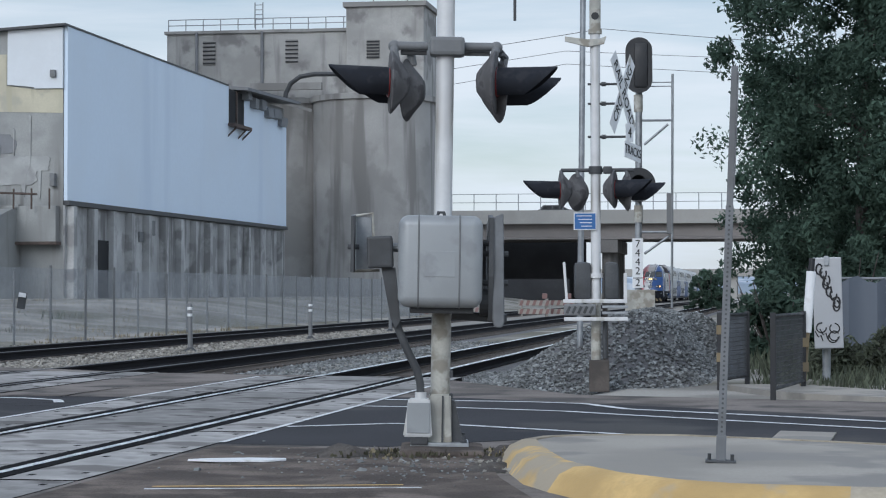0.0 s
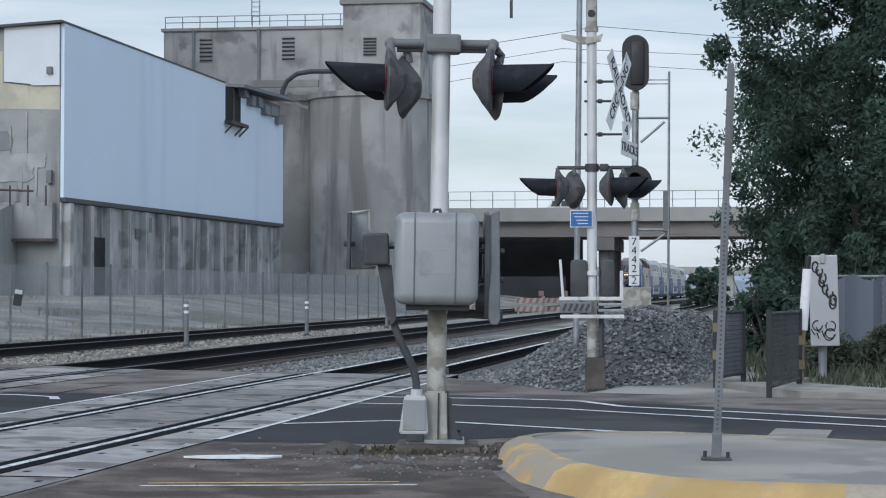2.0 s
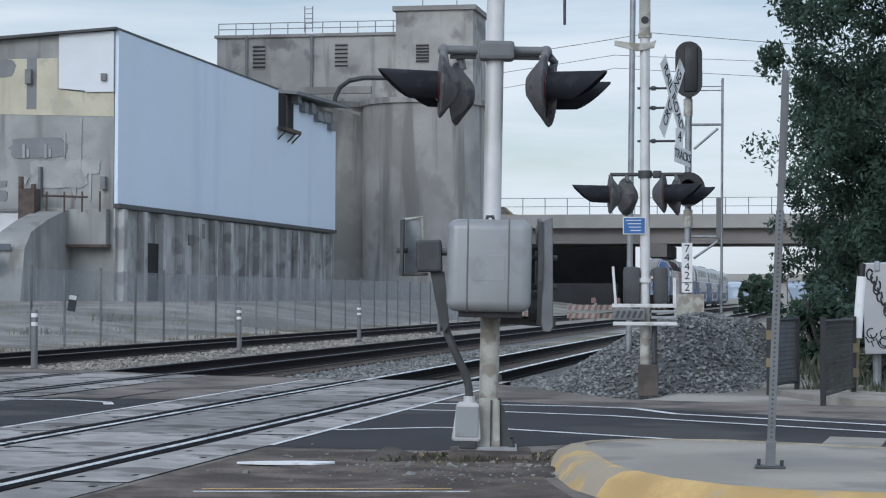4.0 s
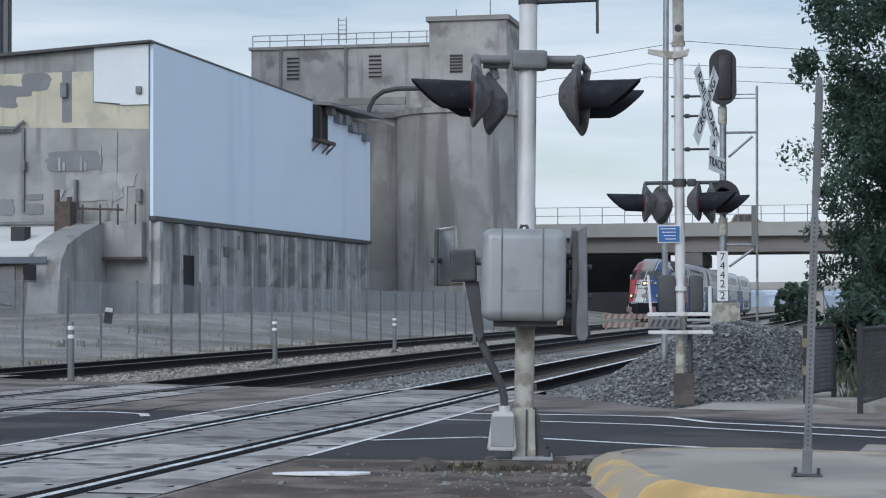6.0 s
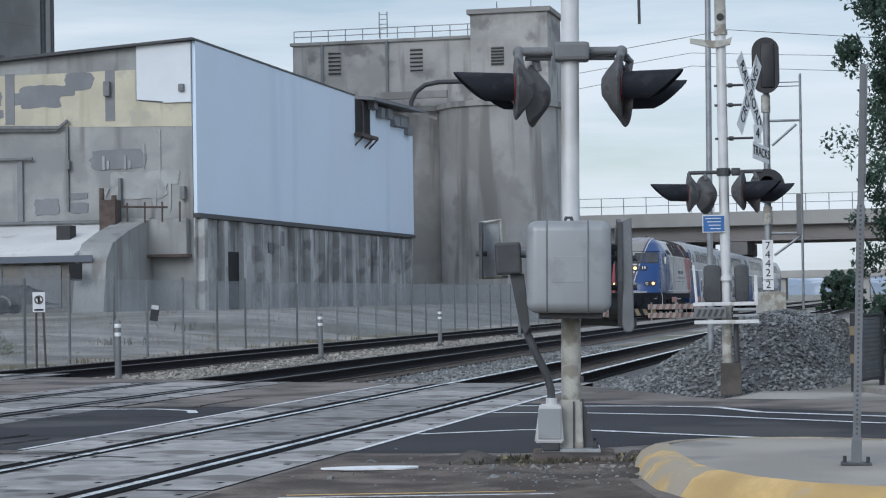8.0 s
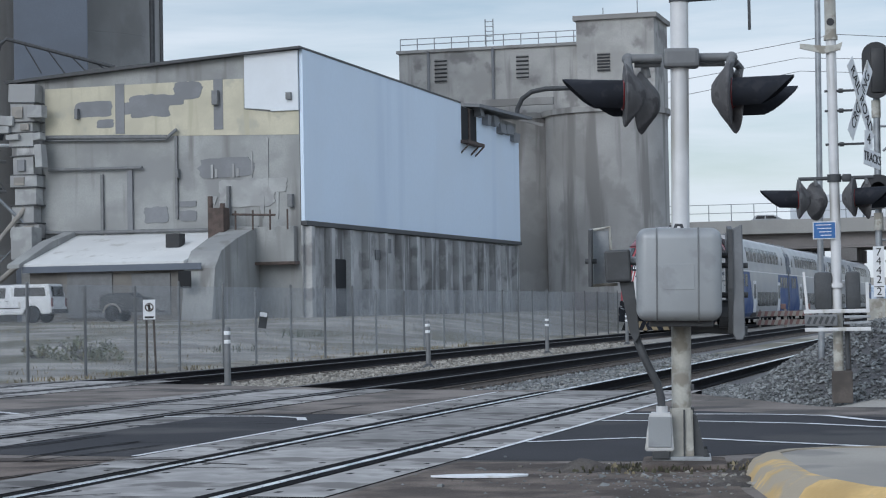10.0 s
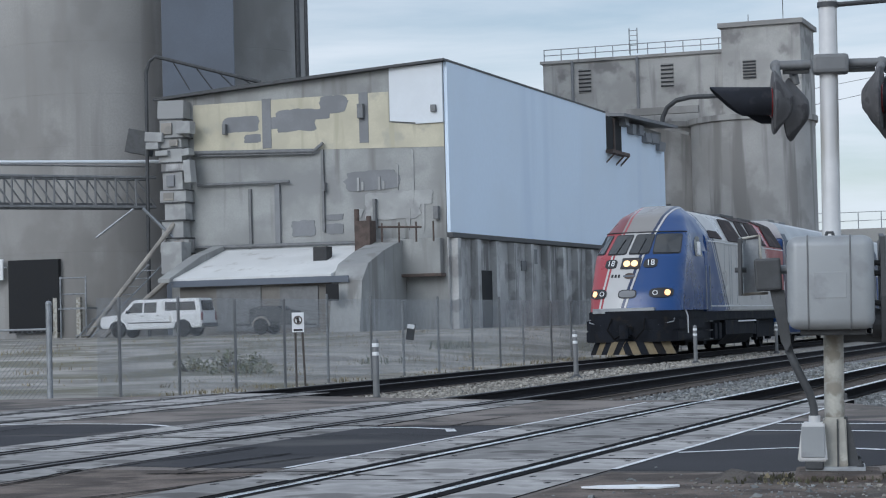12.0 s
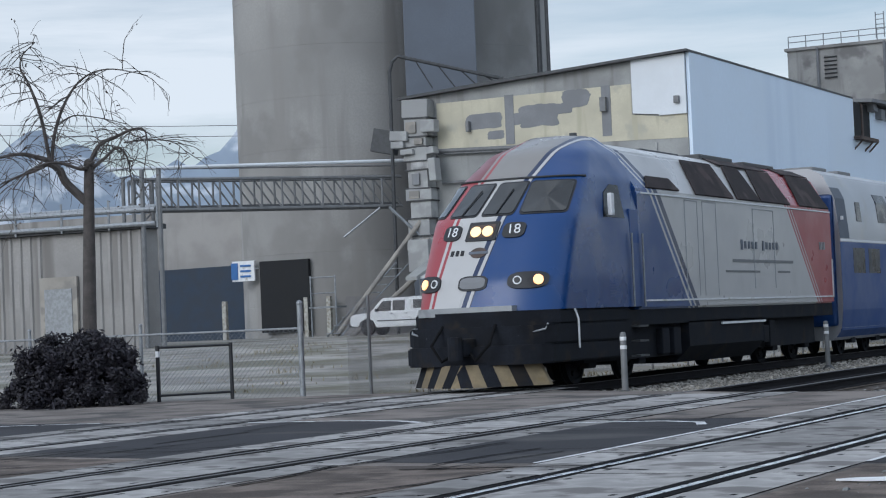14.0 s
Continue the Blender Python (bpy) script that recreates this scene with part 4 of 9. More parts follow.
def build_truck(parent, y, wheels, r=0.5):
    bm = bmesh.new()
    for s in (-1, 1):
        box(bm, s * 1.08, y, 0.66, 0.16, wheels[-1] - wheels[0] + 1.1, 0.3, bevel=0.03)
        for w in wheels:
            box(bm, s * 1.1, y + w, 0.52, 0.2, 0.42, 0.42, bevel=0.04)
            rod(bm, (s * 1.05, y + w - 0.45, 0.75), (s * 1.05, y + w - 0.45, 1.05), 0.1)
    box(bm, 0, y, 0.75, 2.2, 0.6, 0.3)
    tr = part("truck", bm, M["loco_black"], parent, "black wheel truck")
    out = []
    bmw = bmesh.new()
    lathe(bmw, [(0.1, -0.08), (r + 0.03, -0.08), (r + 0.03, -0.05), (r, -0.045), (r, 0.06), (r - 0.08, 0.065), (r - 0.1, 0.03), (0.16, 0.02), (0.14, 0.09), (0.05, 0.1)], 24)
    bmesh.ops.rotate(bmw, verts=bmw.verts, cent=(0, 0, 0), matrix=Matrix.Rotation(radians(90), 3, "Y"))
    for k in range(5):
        a = 2 * math.pi * k / 5
        box(bmw, 0.045, 0.3 * math.cos(a), 0.3 * math.sin(a), 0.05, 0.07, 0.07)
    me = mesh_of("wheel", bmw, M["loco_black"], 30)
    for w in wheels:
        for s in (-1, 1):
            ob = new("wheel", me)
            ob.parent = tr
            ob.matrix_basis = pose(s * 0.76, y + w, r, 0, 0, 0 if s > 0 else 180)
            out.append((ob, s * 0.76, y + w, r))
    return out


WHEELS = []


def build_loco():
    lo = thing("locomotive", TRACKS[2], 277, 0, "red, white and blue diesel passenger locomotive with lit headlights", "locomotive")
    # cab skin
    bm = bmesh.new()
    us = [math.sin(math.pi / 2 * v) for v in np.linspace(-1, 1, 49)]
    zs = list(np.linspace(1.5, 5.06, 42))
    g = []
    for z in zs:
        row = [nose_at(u, z) for u in us]
        w = row[-1].x
        ys = row[-1].y
        left = [Vector((-w, v, z)) for v in np.linspace(4.3, min(ys + 0.3, 4.25), 6)]
        right = [Vector((w, v, z)) for v in np.linspace(min(ys + 0.3, 4.25), 4.3, 6)]
        g.append([bm.verts.new(p) for p in left + row + right])
    for r0, r1 in zip(g, g[1:]):
        for i in range(len(r0) - 1):
            bm.faces.new((r0[i], r0[i + 1], r1[i + 1], r1[i]))
    bm.faces.new(g[-1])
    part("cab", bm, M["livery"], lo, "rounded sloping cab", smooth=40)
    # carbody behind the cab
    bm = bmesh.new()
    prof = [(-1.5, 1.42), (1.5, 1.42), (1.5, 3.9), (0.98, 4.78), (0.55, 4.98), (-0.55, 4.98), (-0.98, 4.78), (-1.5, 3.9)]
    slab(bm, prof, "y", 4.28, 18.4)
    bmesh.ops.bevel(bm, geom=[e for e in bm.edges if abs(e.verts[0].co.y - e.verts[1].co.y) > 5], offset=0.06, segments=2, affect="EDGES")
    body = part("carbody", bm, M["livery"], lo, "slab sided body in blue, white and red")
    for u0, u1, z0, z1, ln in ((-0.98, -0.74, 3.4, 4.0, 0.1), (-0.62, -0.22, 3.38, 4.0, 0.1), (-0.13, 0.29, 3.38, 4.0, 0.1), (0.37, 0.9, 3.38, 4.0, 0.02)):
        bm = bmesh.new()
        patch(bm, u0 - 0.02, u1 + 0.02, z0 - 0.035, z1 + 0.035, 0.012, ln)
        fr = part("windscreen_frame", bm, M["black"], lo)
        bm = bmesh.new()
        patch(bm, u0, u1, z0, z1, 0.024, ln)
        part("pane", bm, M["glass"], fr)
    bm = bmesh.new()
    for i in range(24):
        u0, u1 = -0.98 + i * 0.08167, -0.98 + (i + 1) * 0.08167
        rod(bm, nose_at(u0, 4.1, 0.015), nose_at(u1, 4.1, 0.015), 0.022, seg=6)
    part("cab_seam", bm, M["black"], lo)
    for u_, ln in ((-0.46, 0.12), (0.04, 0.10)):
        bm = bmesh.new()
        rod(bm, nose_at(u_, 3.36, 0.04), nose_at(u_ + ln, 3.86, 0.045), 0.012, seg=5)
        part("wiper", bm, M["black"], lo)
    # headlight box and number boards
    bm = bmesh.new()
    patch(bm, -0.30, 0.12, 2.87, 3.23, 0.03, 0.1, 0.08)
    hb = part("headlight_box", bm, M["black"], lo)
    bm = bmesh.new()
    patch(bm, -0.255, 0.075, 2.92, 3.17, 0.036, 0.1, 0.1)
    part("headlight_tray", bm, M["rust"], hb, "brown reflector tray")
    for u in (-0.175, -0.01):
        bm = bmesh.new()
        disc_on_nose(bm, u, 3.035, 0.112, 0.055)
        part("headlight", bm, M["headlight"], hb, "lit warm white headlight")
    for u0, u1 in ((-0.66, -0.40), (0.19, 0.48)):
        bm = bmesh.new()
        patch(bm, u0, u1, 2.90, 3.19, 0.03, 0.1, 0.6)
        nb = part("number_board", bm, M["black"], lo, "black oval number board")
        words("number", "18", 0.29, M["white_paint"], nb, nose_frame((u0 + u1) / 2, 3.05, 0.036))
    for k in range(3):
        bm = bmesh.new()
        patch(bm, -0.5 + 0.075 * k, -0.455 + 0.075 * k, 2.6, 2.7, 0.012, 0.05, 0.1)
        part("letter_bar", bm, M["ink"], lo)
    bm = bmesh.new()
    patch(bm, -0.21, 0.01, 2.54, 2.74, 0.012, 0.05, 0.95)
    em = part("emblem", bm, M["rust"], lo, "dark red oval emblem")
    bm = bmesh.new()
    patch(bm, -0.23, 0.03, 2.615, 2.665, 0.018, 0.05, 0.1)
    part("emblem_bar", bm, M["slate"], em)
    for u0, u1, lit, dark_ in ((-0.95, -0.57, -0.83, -0.66), (0.36, 0.83, 0.72, 0.48)):
        bm = bmesh.new()
        patch(bm, u0, u1, 1.91, 2.22, 0.035, 0.05, 0.7)
        h = part("ditch_light_housing", bm, M["black"], lo)
        bm = bmesh.new()
        disc_on_nose(bm, lit, 2.065, 0.098, 0.06)
        part("ditch_light", bm, M["amber_light"], h, "lit amber ditch light")
        bm = bmesh.new()
        disc_on_nose(bm, dark_, 2.065, 0.085, 0.05)
        part("marker_light", bm, M["white_paint"], h)
        bm = bmesh.new()
        disc_on_nose(bm, dark_, 2.065, 0.06, 0.056)
        part("marker_lens", bm, M["black"], h)
    bm = bmesh.new()
    patch(bm, -0.30, 0.09, 1.91, 2.19, 0.02, 0.05, 0.6)
    part("nose_plate", bm, M["black"], lo, "dark rimmed oval plate")
    bm = bmesh.new()
    patch(bm, -0.275, 0.065, 1.945, 2.155, 0.03, 0.05, 0.6)
    part("nose_plate_face", bm, M["patch"], lo)
    # anticlimber, pilot, plow
    bm = bmesh.new()
    outline = [(nose_at(u, 1.55).x, nose_at(u, 1.55).y - 0.2) for u in np.linspace(-0.86, 0.5, 18)]
    prism(bm, outline + [(0.8, 1.2), (-1.4, 1.2)], 1.44, 1.60)
    part("anticlimber", bm, M["silver"], lo, "bare metal front step")
    for nm, z0_, z1_, fwd, hw in (("front_sill", 1.22, 1.5, -0.62, 1.53), ("pilot", 0.86, 1.22, -0.86, 1.55), ("pilot_skirt", 0.5, 0.86, -1.0, 1.53)):
        bm = bmesh.new()
        outline = [(hw * u, fwd + 0.62 * abs(u) ** 2.8) for u in np.linspace(-1, 1, 19)]
        prism(bm, outline + [(hw - 0.03, 3.6), (0.03 - hw, 3.6)], z0_, z1_)
        bmesh.ops.bevel(bm, geom=[e for e in bm.edges if abs(e.verts[0].co.z - e.verts[1].co.z) < 0.01], offset=0.03, segments=2, affect="EDGES")
        part(nm, bm, M["loco_black"], lo, "black front sheet")
    for k in range(12):
        u0, u1 = -0.98 + k * 0.1633, -0.98 + (k + 1) * 0.1633
        s = 1 if (u0 + u1) < 0 else -1
        bm = bmesh.new()

        def plow(u, z):
            return (1.45 * u, -1.25 + 0.95 * abs(u) ** 1.6 + 0.3 * (z - 0.12), z)
        sh = 0.22 * -s
        q = [plow(u0, 0.1), plow(u1, 0.1), plow(max(-1, min(1, u1 - sh * 0.6)), 0.52), plow(max(-1, min(1, u0 - sh * 0.6)), 0.52)]
        vs = [bm.verts.new(p) for p in q]
        ws = [bm.verts.new((p[0], p[1] + 0.12, p[2])) for p in q]
        bm.faces.new(vs)
        bm.faces.new(ws[::-1])
        for i in range(4):
            bm.faces.new((vs[i], vs[(i + 1) % 4], ws[(i + 1) % 4], ws[i]))
        part("plow_stripe", bm, M["loco_yellow"] if k % 2 else M["loco_black"], lo)
    bm = bmesh.new()
    box(bm, 0, -1.0, 0.85, 0.34, 0.7, 0.34, bevel=0.06)
    rod(bm, (0, -1.42, 0.62), (0, -1.42, 1.05), 0.14, seg=14)
    part("coupler", bm, M["loco_black"], lo)
    for s in (-1, 1):
        bm = bmesh.new()
        tube(bm, [(s * 0.55, -0.8, 1.25), (s * 0.6, -1.2, 0.9), (s * 0.35, -1.3, 0.6), (s * 0.15, -1.1, 0.75)], 0.03)
        part("brake_hose", bm, M["rubber"], lo)
        bm = bmesh.new()
        tube(bm, [(s * 0.95, -0.5, 1.16), (s * 0.95, -0.68, 1.04), (s * 1.4, -0.42, 1.14), (s * 1.4, -0.3, 1.24)], 0.02)
        part("grab_rail", bm, M["galv"], lo)
        bm = bmesh.new()
        tube(bm, [(s * 1.55, 0.65, 1.5), (s * 1.62, 0.65, 1.3), (s * 1.62, 0.65, 0.75)], 0.022)
        part("handrail", bm, M["white_paint"], lo)
    # cab side: window, door line, mirror, grille
    for s in (-1, 1):
        bm = bmesh.new()
        edge_ = [(2.35, 3.3), (3.45, 3.3), (3.45, 3.98), (3.0, 3.98), (2.6, 3.8)]
        out_ = [bm.verts.new((s * (np.interp(z_, LZ, LW) + 0.014), y_, z_)) for y_, z_ in edge_]
        in_ = [bm.verts.new((s * (np.interp(z_, LZ, LW) - 0.03), y_, z_)) for y_, z_ in edge_]
        bm.faces.new(out_)
        for i in range(5):
            bm.faces.new((out_[i], in_[i], in_[(i + 1) % 5], out_[(i + 1) % 5]))
        part("side_window", bm, M["dark_glass"], lo)
        bm = bmesh.new()
        box(bm, s * 1.62, 2.55, 3.55, 0.1, 0.16, 0.45, bevel=0.03)
        part("mirror", bm, M["white_paint"], lo)
        bm = bmesh.new()
        box(bm, s * 1.515, 3.95, 2.5, 0.06, 0.5, 2.0, bevel=0.015)
        part("cab_door", bm, M["loco_blue"], lo, "blue recessed cab door")
        bm = bmesh.new()
        for dy in (-0.3, 0.3):
            rod(bm, (s * 1.6, 3.95 + dy, 1.5), (s * 1.6, 3.95 + dy, 3.0), 0.02)
        part("door_grab", bm, M["galv"], lo)
        for k in range(3):
            bm = bmesh.new()
            box(bm, s * 1.56, 3.95, 0.5 + 0.3 * k, 0.2, 0.5, 0.04)
            part("step", bm, M["dark_metal"], lo)
        for k in range(7):
            bm = bmesh.new()
            box(bm, s * 1.55, 2.7, 1.72 + 0.055 * k, 0.02, 0.5, 0.025)
            part("grille_slat", bm, M["loco_blue"], lo)
        # sloping roof panels: intakes and dark windows
        for ya, yb, m, nm in ((4.9, 6.9, "screen", "roof_intake"), (7.9, 10.5, "screen", "roof_window"), (10.75, 12.5, "screen", "roof_screen"), (12.56, 14.9, "screen", "roof_screen"), (15.7, 18.3, "screen", "roof_screen")):
            bm = bmesh.new()
            za, zb = 3.94, 4.76
            if nm == "roof_intake":
                za, zb = 3.98, 4.24
            q = [(1.5 - (za - 3.9) * 0.591 + 0.012, za), (1.5 - (zb - 3.9) * 0.591 + 0.012, zb)]
            vs = [bm.verts.new((x_, y_, z_)) for (x_, z_), y_ in ((q[0], ya), (q[0], yb), (q[1], yb - 0.25), (q[1], ya + 0.35))]
            f_ = bm.faces.new(vs)
            ex = bmesh.ops.extrude_face_region(bm, geom=[f_])
            bmesh.ops.translate(bm, verts=[v for v in ex["geom"] if isinstance(v, bmesh.types.BMVert)], vec=(0.02, 0, 0.025))
            bmesh.ops.scale(bm, vec=(s, 1, 1), verts=bm.verts)
            part(nm, bm, M[m], lo)
        for ya, yb in ((10.9, 14.75), (15.9, 18.2)):
            bm = bmesh.new()
            vs = [bm.verts.new(v) for v in ((s * 0.985, ya, 4.80), (s * 0.985, yb, 4.80), (s * 0.56, yb, 4.995), (s * 0.56, ya + 0.1, 4.995))]
            ex = bmesh.ops.extrude_face_region(bm, geom=[bm.faces.new(vs)])
            bmesh.ops.translate(bm, verts=[v for v in ex["geom"] if isinstance(v, bmesh.types.BMVert)], vec=(0, 0, 0.02))
            part("roof_screen", bm, M["screen"], lo)
        for ya, yb, za in ((4.5, 18.35, 3.86), (4.5, 18.35, 1.62)):
            bm = bmesh.new()
            box(bm, s * 1.51, (ya + yb) / 2, za, 0.03, yb - ya, 0.035)
            part("body_rail", bm, M["white_paint"], lo)
        for yy, w, zc, h in ((7.5, 0.8, 2.75, 2.1), (8.7, 0.9, 2.75, 2.1), (12.6, 1.6, 2.8, 1.9)):
            bm = bmesh.new()
            for a, b in (((yy - w / 2, zc - h / 2), (yy - w / 2, zc + h / 2)), ((yy + w / 2, zc - h / 2), (yy + w / 2, zc + h / 2)), ((yy - w / 2, zc + h / 2), (yy + w / 2, zc + h / 2))):
                rod(bm, (s * 1.503, *a), (s * 1.503, *b), 0.012, seg=5)
            part("door_seam", bm, M["coach_white"], lo)
        for k in range(11):
            if k == 5:
                continue
            bm = bmesh.new()
            box(bm, s * 1.505, 10.9 + 0.27 * k, 2.88, 0.02, 0.13, 0.24 if k in (0, 6) else 0.17)
            part("letter_bar", bm, M["slate"], lo)
        for ya, yb, zc, h in ((10.2, 14.9, 2.5, 0.07), (9.7, 12.2, 2.25, 0.05), (13.6, 14.6, 2.25, 0.05)):
            bm = bmesh.new()
            box(bm, s * 1.503, (ya + yb) / 2, zc, 0.012, yb - ya, h)
            part("text_bar", bm, M["grey_paint"], lo)
        for k in range(4):
            bm = bmesh.new()
            box(bm, s * 1.505, 17.3 + 0.14 * k, 2.95, 0.02, 0.08, 0.2)
            part("letter_bar", bm, M["galv"], lo)
        bm = bmesh.new()
        tube(bm, [(s * 1.56, 18.2, 1.6), (s * 1.56, 18.2, 2.6)], 0.02)
        part("handrail", bm, M["white_paint"], lo)
        bm = bmesh.new()
        box(bm, s * 1.48, 10.9, 1.07, 0.03, 3.2, 0.05)
        part("tank_rail", bm, M["white_paint"], lo)
    # roof gear
    for yy, w, h in ((9, 0.5, 0.12), (12.0, 1.0, 0.16), (15.3, 1.0, 0.12)):
        bm = bmesh.new()
        box(bm, 0, yy, 5.01, w * 1.2, 2.4, h, bevel=0.03)
        part("roof_hatch", bm, M["dark_metal"], lo)
    bm = bmesh.new()
    rod(bm, (0.3, 3.9, 4.9), (0.3, 3.9, 5.16), 0.08)
    part("horn", bm, M["dark_metal"], lo)
    # underframe, tank and trucks
    bm = bmesh.new()
    box(bm, 0, 9.9, 1.28, 2.9, 17.0, 0.32)
    part("underframe", bm, M["loco_black"], lo)
    bm = bmesh.new()
    slab(bm, [(-1.45, 1.15), (-1.45, 0.6), (-1.1, 0.25), (1.1, 0.25), (1.45, 0.6), (1.45, 1.15)], "y", 7.2, 12.4)
    part("fuel_tank", bm, M["loco_black"], lo, "black angular fuel tank")
    # black block added to close the light gaps below the body
    bm = bmesh.new()
    box(bm, 0, 9.5, 0.8, 2.5, 15.6, 0.75)
    part("equipment_bay", bm, M["loco_black"], lo)
    rg = random.Random(3)
    for yy in (5.9, 6.6, 12.8, 13.3):
        for s in (-1, 1):
            bm = bmesh.new()
            box(bm, s * 1.25, yy, 0.75, 0.3, 0.45, rg.uniform(0.4, 0.7), bevel=0.04)
            part("equipment_box", bm, M["loco_black"], lo)
    WHEELS.extend(build_truck(lo, 3.6, (-1.35, 1.35)))
    WHEELS.extend(build_truck(lo, 15.4, (-1.35, 1.35)))
    return lo


def build_coach():
    co = thing("passenger_coach", TRACKS[2], 297, 0, "silver and blue bilevel passenger coach with dark windows", "train coach", "coaches of the train")
    prof = [(1.2, 0.42), (1.42, 0.7), (1.49, 1.3), (1.49, 3.3), (1.39, 4.3), (1.08, 4.95), (0.7, 5.14)]
    full = [(x, z) for x, z in prof] + [(-x, z) for x, z in prof[::-1]]
    bm = bmesh.new()
    slab(bm, full, "y", 0.35, 25.3)
    bmesh.ops.bevel(bm, geom=[e for e in bm.edges if abs(e.verts[0].co.y - e.verts[1].co.y) > 5], offset=0.05, segments=2, affect="EDGES")
    for f_ in bm.faces:
        c = f_.calc_center_median()
        if c.z < 3.3 and abs(f_.normal.y) < 0.5:
            f_.material_index = 0
    body = part("body", bm, [M["coach_white"]], co, "silver bilevel shell", smooth=25)

    def on_side(nm, ya, yb, za, zb, s, m, off=0.012, lean=0.0):
        xs_, zs_ = [p[0] for p in prof], [p[1] for p in prof]
        bm = bmesh.new()
        k = 14
        for i in range(k):
            z0, z1 = za + (zb - za) * i / k, za + (zb - za) * (i + 1) / k
            q = [bm.verts.new((np.interp(z, zs_, xs_) + o, y_, z)) for z, y_, o in ((z0, ya, off), (z0, yb + lean * (zb - z0), off), (z1, yb + lean * (zb - z1), off), (z1, ya, off))]
            bm.faces.new(q)
        bmesh.ops.remove_doubles(bm, verts=bm.verts, dist=1e-5)
        ex = bmesh.ops.extrude_face_region(bm, geom=list(bm.faces))
        bmesh.ops.translate(bm, verts=[v for v in ex["geom"] if isinstance(v, bmesh.types.BMVert)], vec=(-0.03, 0, 0))
        bmesh.ops.scale(bm, vec=(s, 1, 1), verts=bm.verts)
        return part(nm, bm, m, co)

    for s in (-1, 1):
        on_side("blue_band", 0.36, 5.2, 0.5, 3.1, s, M["loco_blue"], 0.006, 0.85)
        on_side("blue_band", 19.6, 25.28, 0.5, 3.1, s, M["loco_blue"], 0.006)
        on_side("navy_end", 0.36, 1.3, 3.2, 4.6, s, M["slate"], 0.006)
        on_side("navy_end", 24.4, 25.28, 3.2, 4.6, s, M["slate"], 0.006)
        on_side("pin_stripe", 0.4, 25.2, 3.12, 3.18, s, M["white_paint"], 0.01)
        for y_ in list(np.arange(4.6, 20.4, 1.6)):
            on_side("window", y_, y_ + 1.25, 3.72, 4.55, s, M["coach_glass"])
        for y_ in list(np.arange(8.9, 18.0, 1.75)):
            on_side("window", y_, y_ + 1.5, 1.1, 1.95, s, M["coach_glass"])
        on_side("lower_skirt", 6.6, 20.6, 0.46, 0.72, s, M["dark_metal"], 0.008)
        for y_ in (1.6, 3.2, 20.6, 22.2, 23.6):
            on_side("window", y_, y_ + 1.2, 2.25, 2.95, s, M["coach_glass"])
        for y_ in (2.3, 21.9):
            on_side("window", y_, y_ + 0.5, 3.7, 4.25, s, M["coach_glass"])
        for y_ in (6.9, 19.2):
            on_side("door", y_, y_ + 1.3, 0.76, 2.6, s, M["white_paint"], 0.016)
            on_side("door_window", y_ + 0.2, y_ + 1.1, 1.55, 2.4, s, M["coach_glass"], 0.022)
        bm = bmesh.new()
        box(bm, s * 1.52, 0.55, 3.75, 0.06, 0.1, 0.1)
        part("marker_lamp", bm, M["white_paint"], co)
    bm = bmesh.new()
    box(bm, 0, 0.2, 2.3, 1.2, 0.5, 2.3, bevel=0.05)
    part("gangway", bm, M["rubber"], co)
    for y_ in (0.3,):
        bm = bmesh.new()
        box(bm, 0, 0.32, 2.6, 2.7, 0.12, 3.6, bevel=0.1)
        part("end_wall", bm, M["loco_blue"], co)
    for y_ in (1.5, 4.0, 21.0, 24.0):
        bm = bmesh.new()
        box(bm, 0, y_, 5.16, 1.4, 1.3, 0.14, bevel=0.05)
        part("roof_unit", bm, M["grey_paint"], co)
    bm = bmesh.new()
    box(bm, 0, 12.8, 0.42, 2.3, 12.5, 0.2)
    part("underframe", bm, M["loco_black"], co)
    build_truck(co, 3.6, (-1.3, 1.3), 0.45)
    build_truck(co, 22.0, (-1.3, 1.3), 0.45)
    return co


M["coach_white"] = mat("coach_white", (0.38, 0.39, 0.41), 0.42, 0.25, 0.7, 0.06, 20, 0.03, 0.002, (0.38, 0.38, 0.38), 0.8, 0.6, coat=0.1)
M["screen"] = mat("roof_screen_steel", (0.050, 0.042, 0.043), 0.8, 0, 1.5, 0.35, 30, 0.3, 0.005, (0.085, 0.068, 0.066), 1.2, 0.56, spec=0.12)
M["coach_glass"] = mat("tinted_window", (0.018, 0.022, 0.028), 0.3, 0, 2, 0.2, 8, 0, spec=0.3)
loco = build_loco()
coaches = [build_coach()]
for k_ in range(3):
    coaches.append(copy_thing(coaches[0], coaches[0].matrix_basis.copy()))


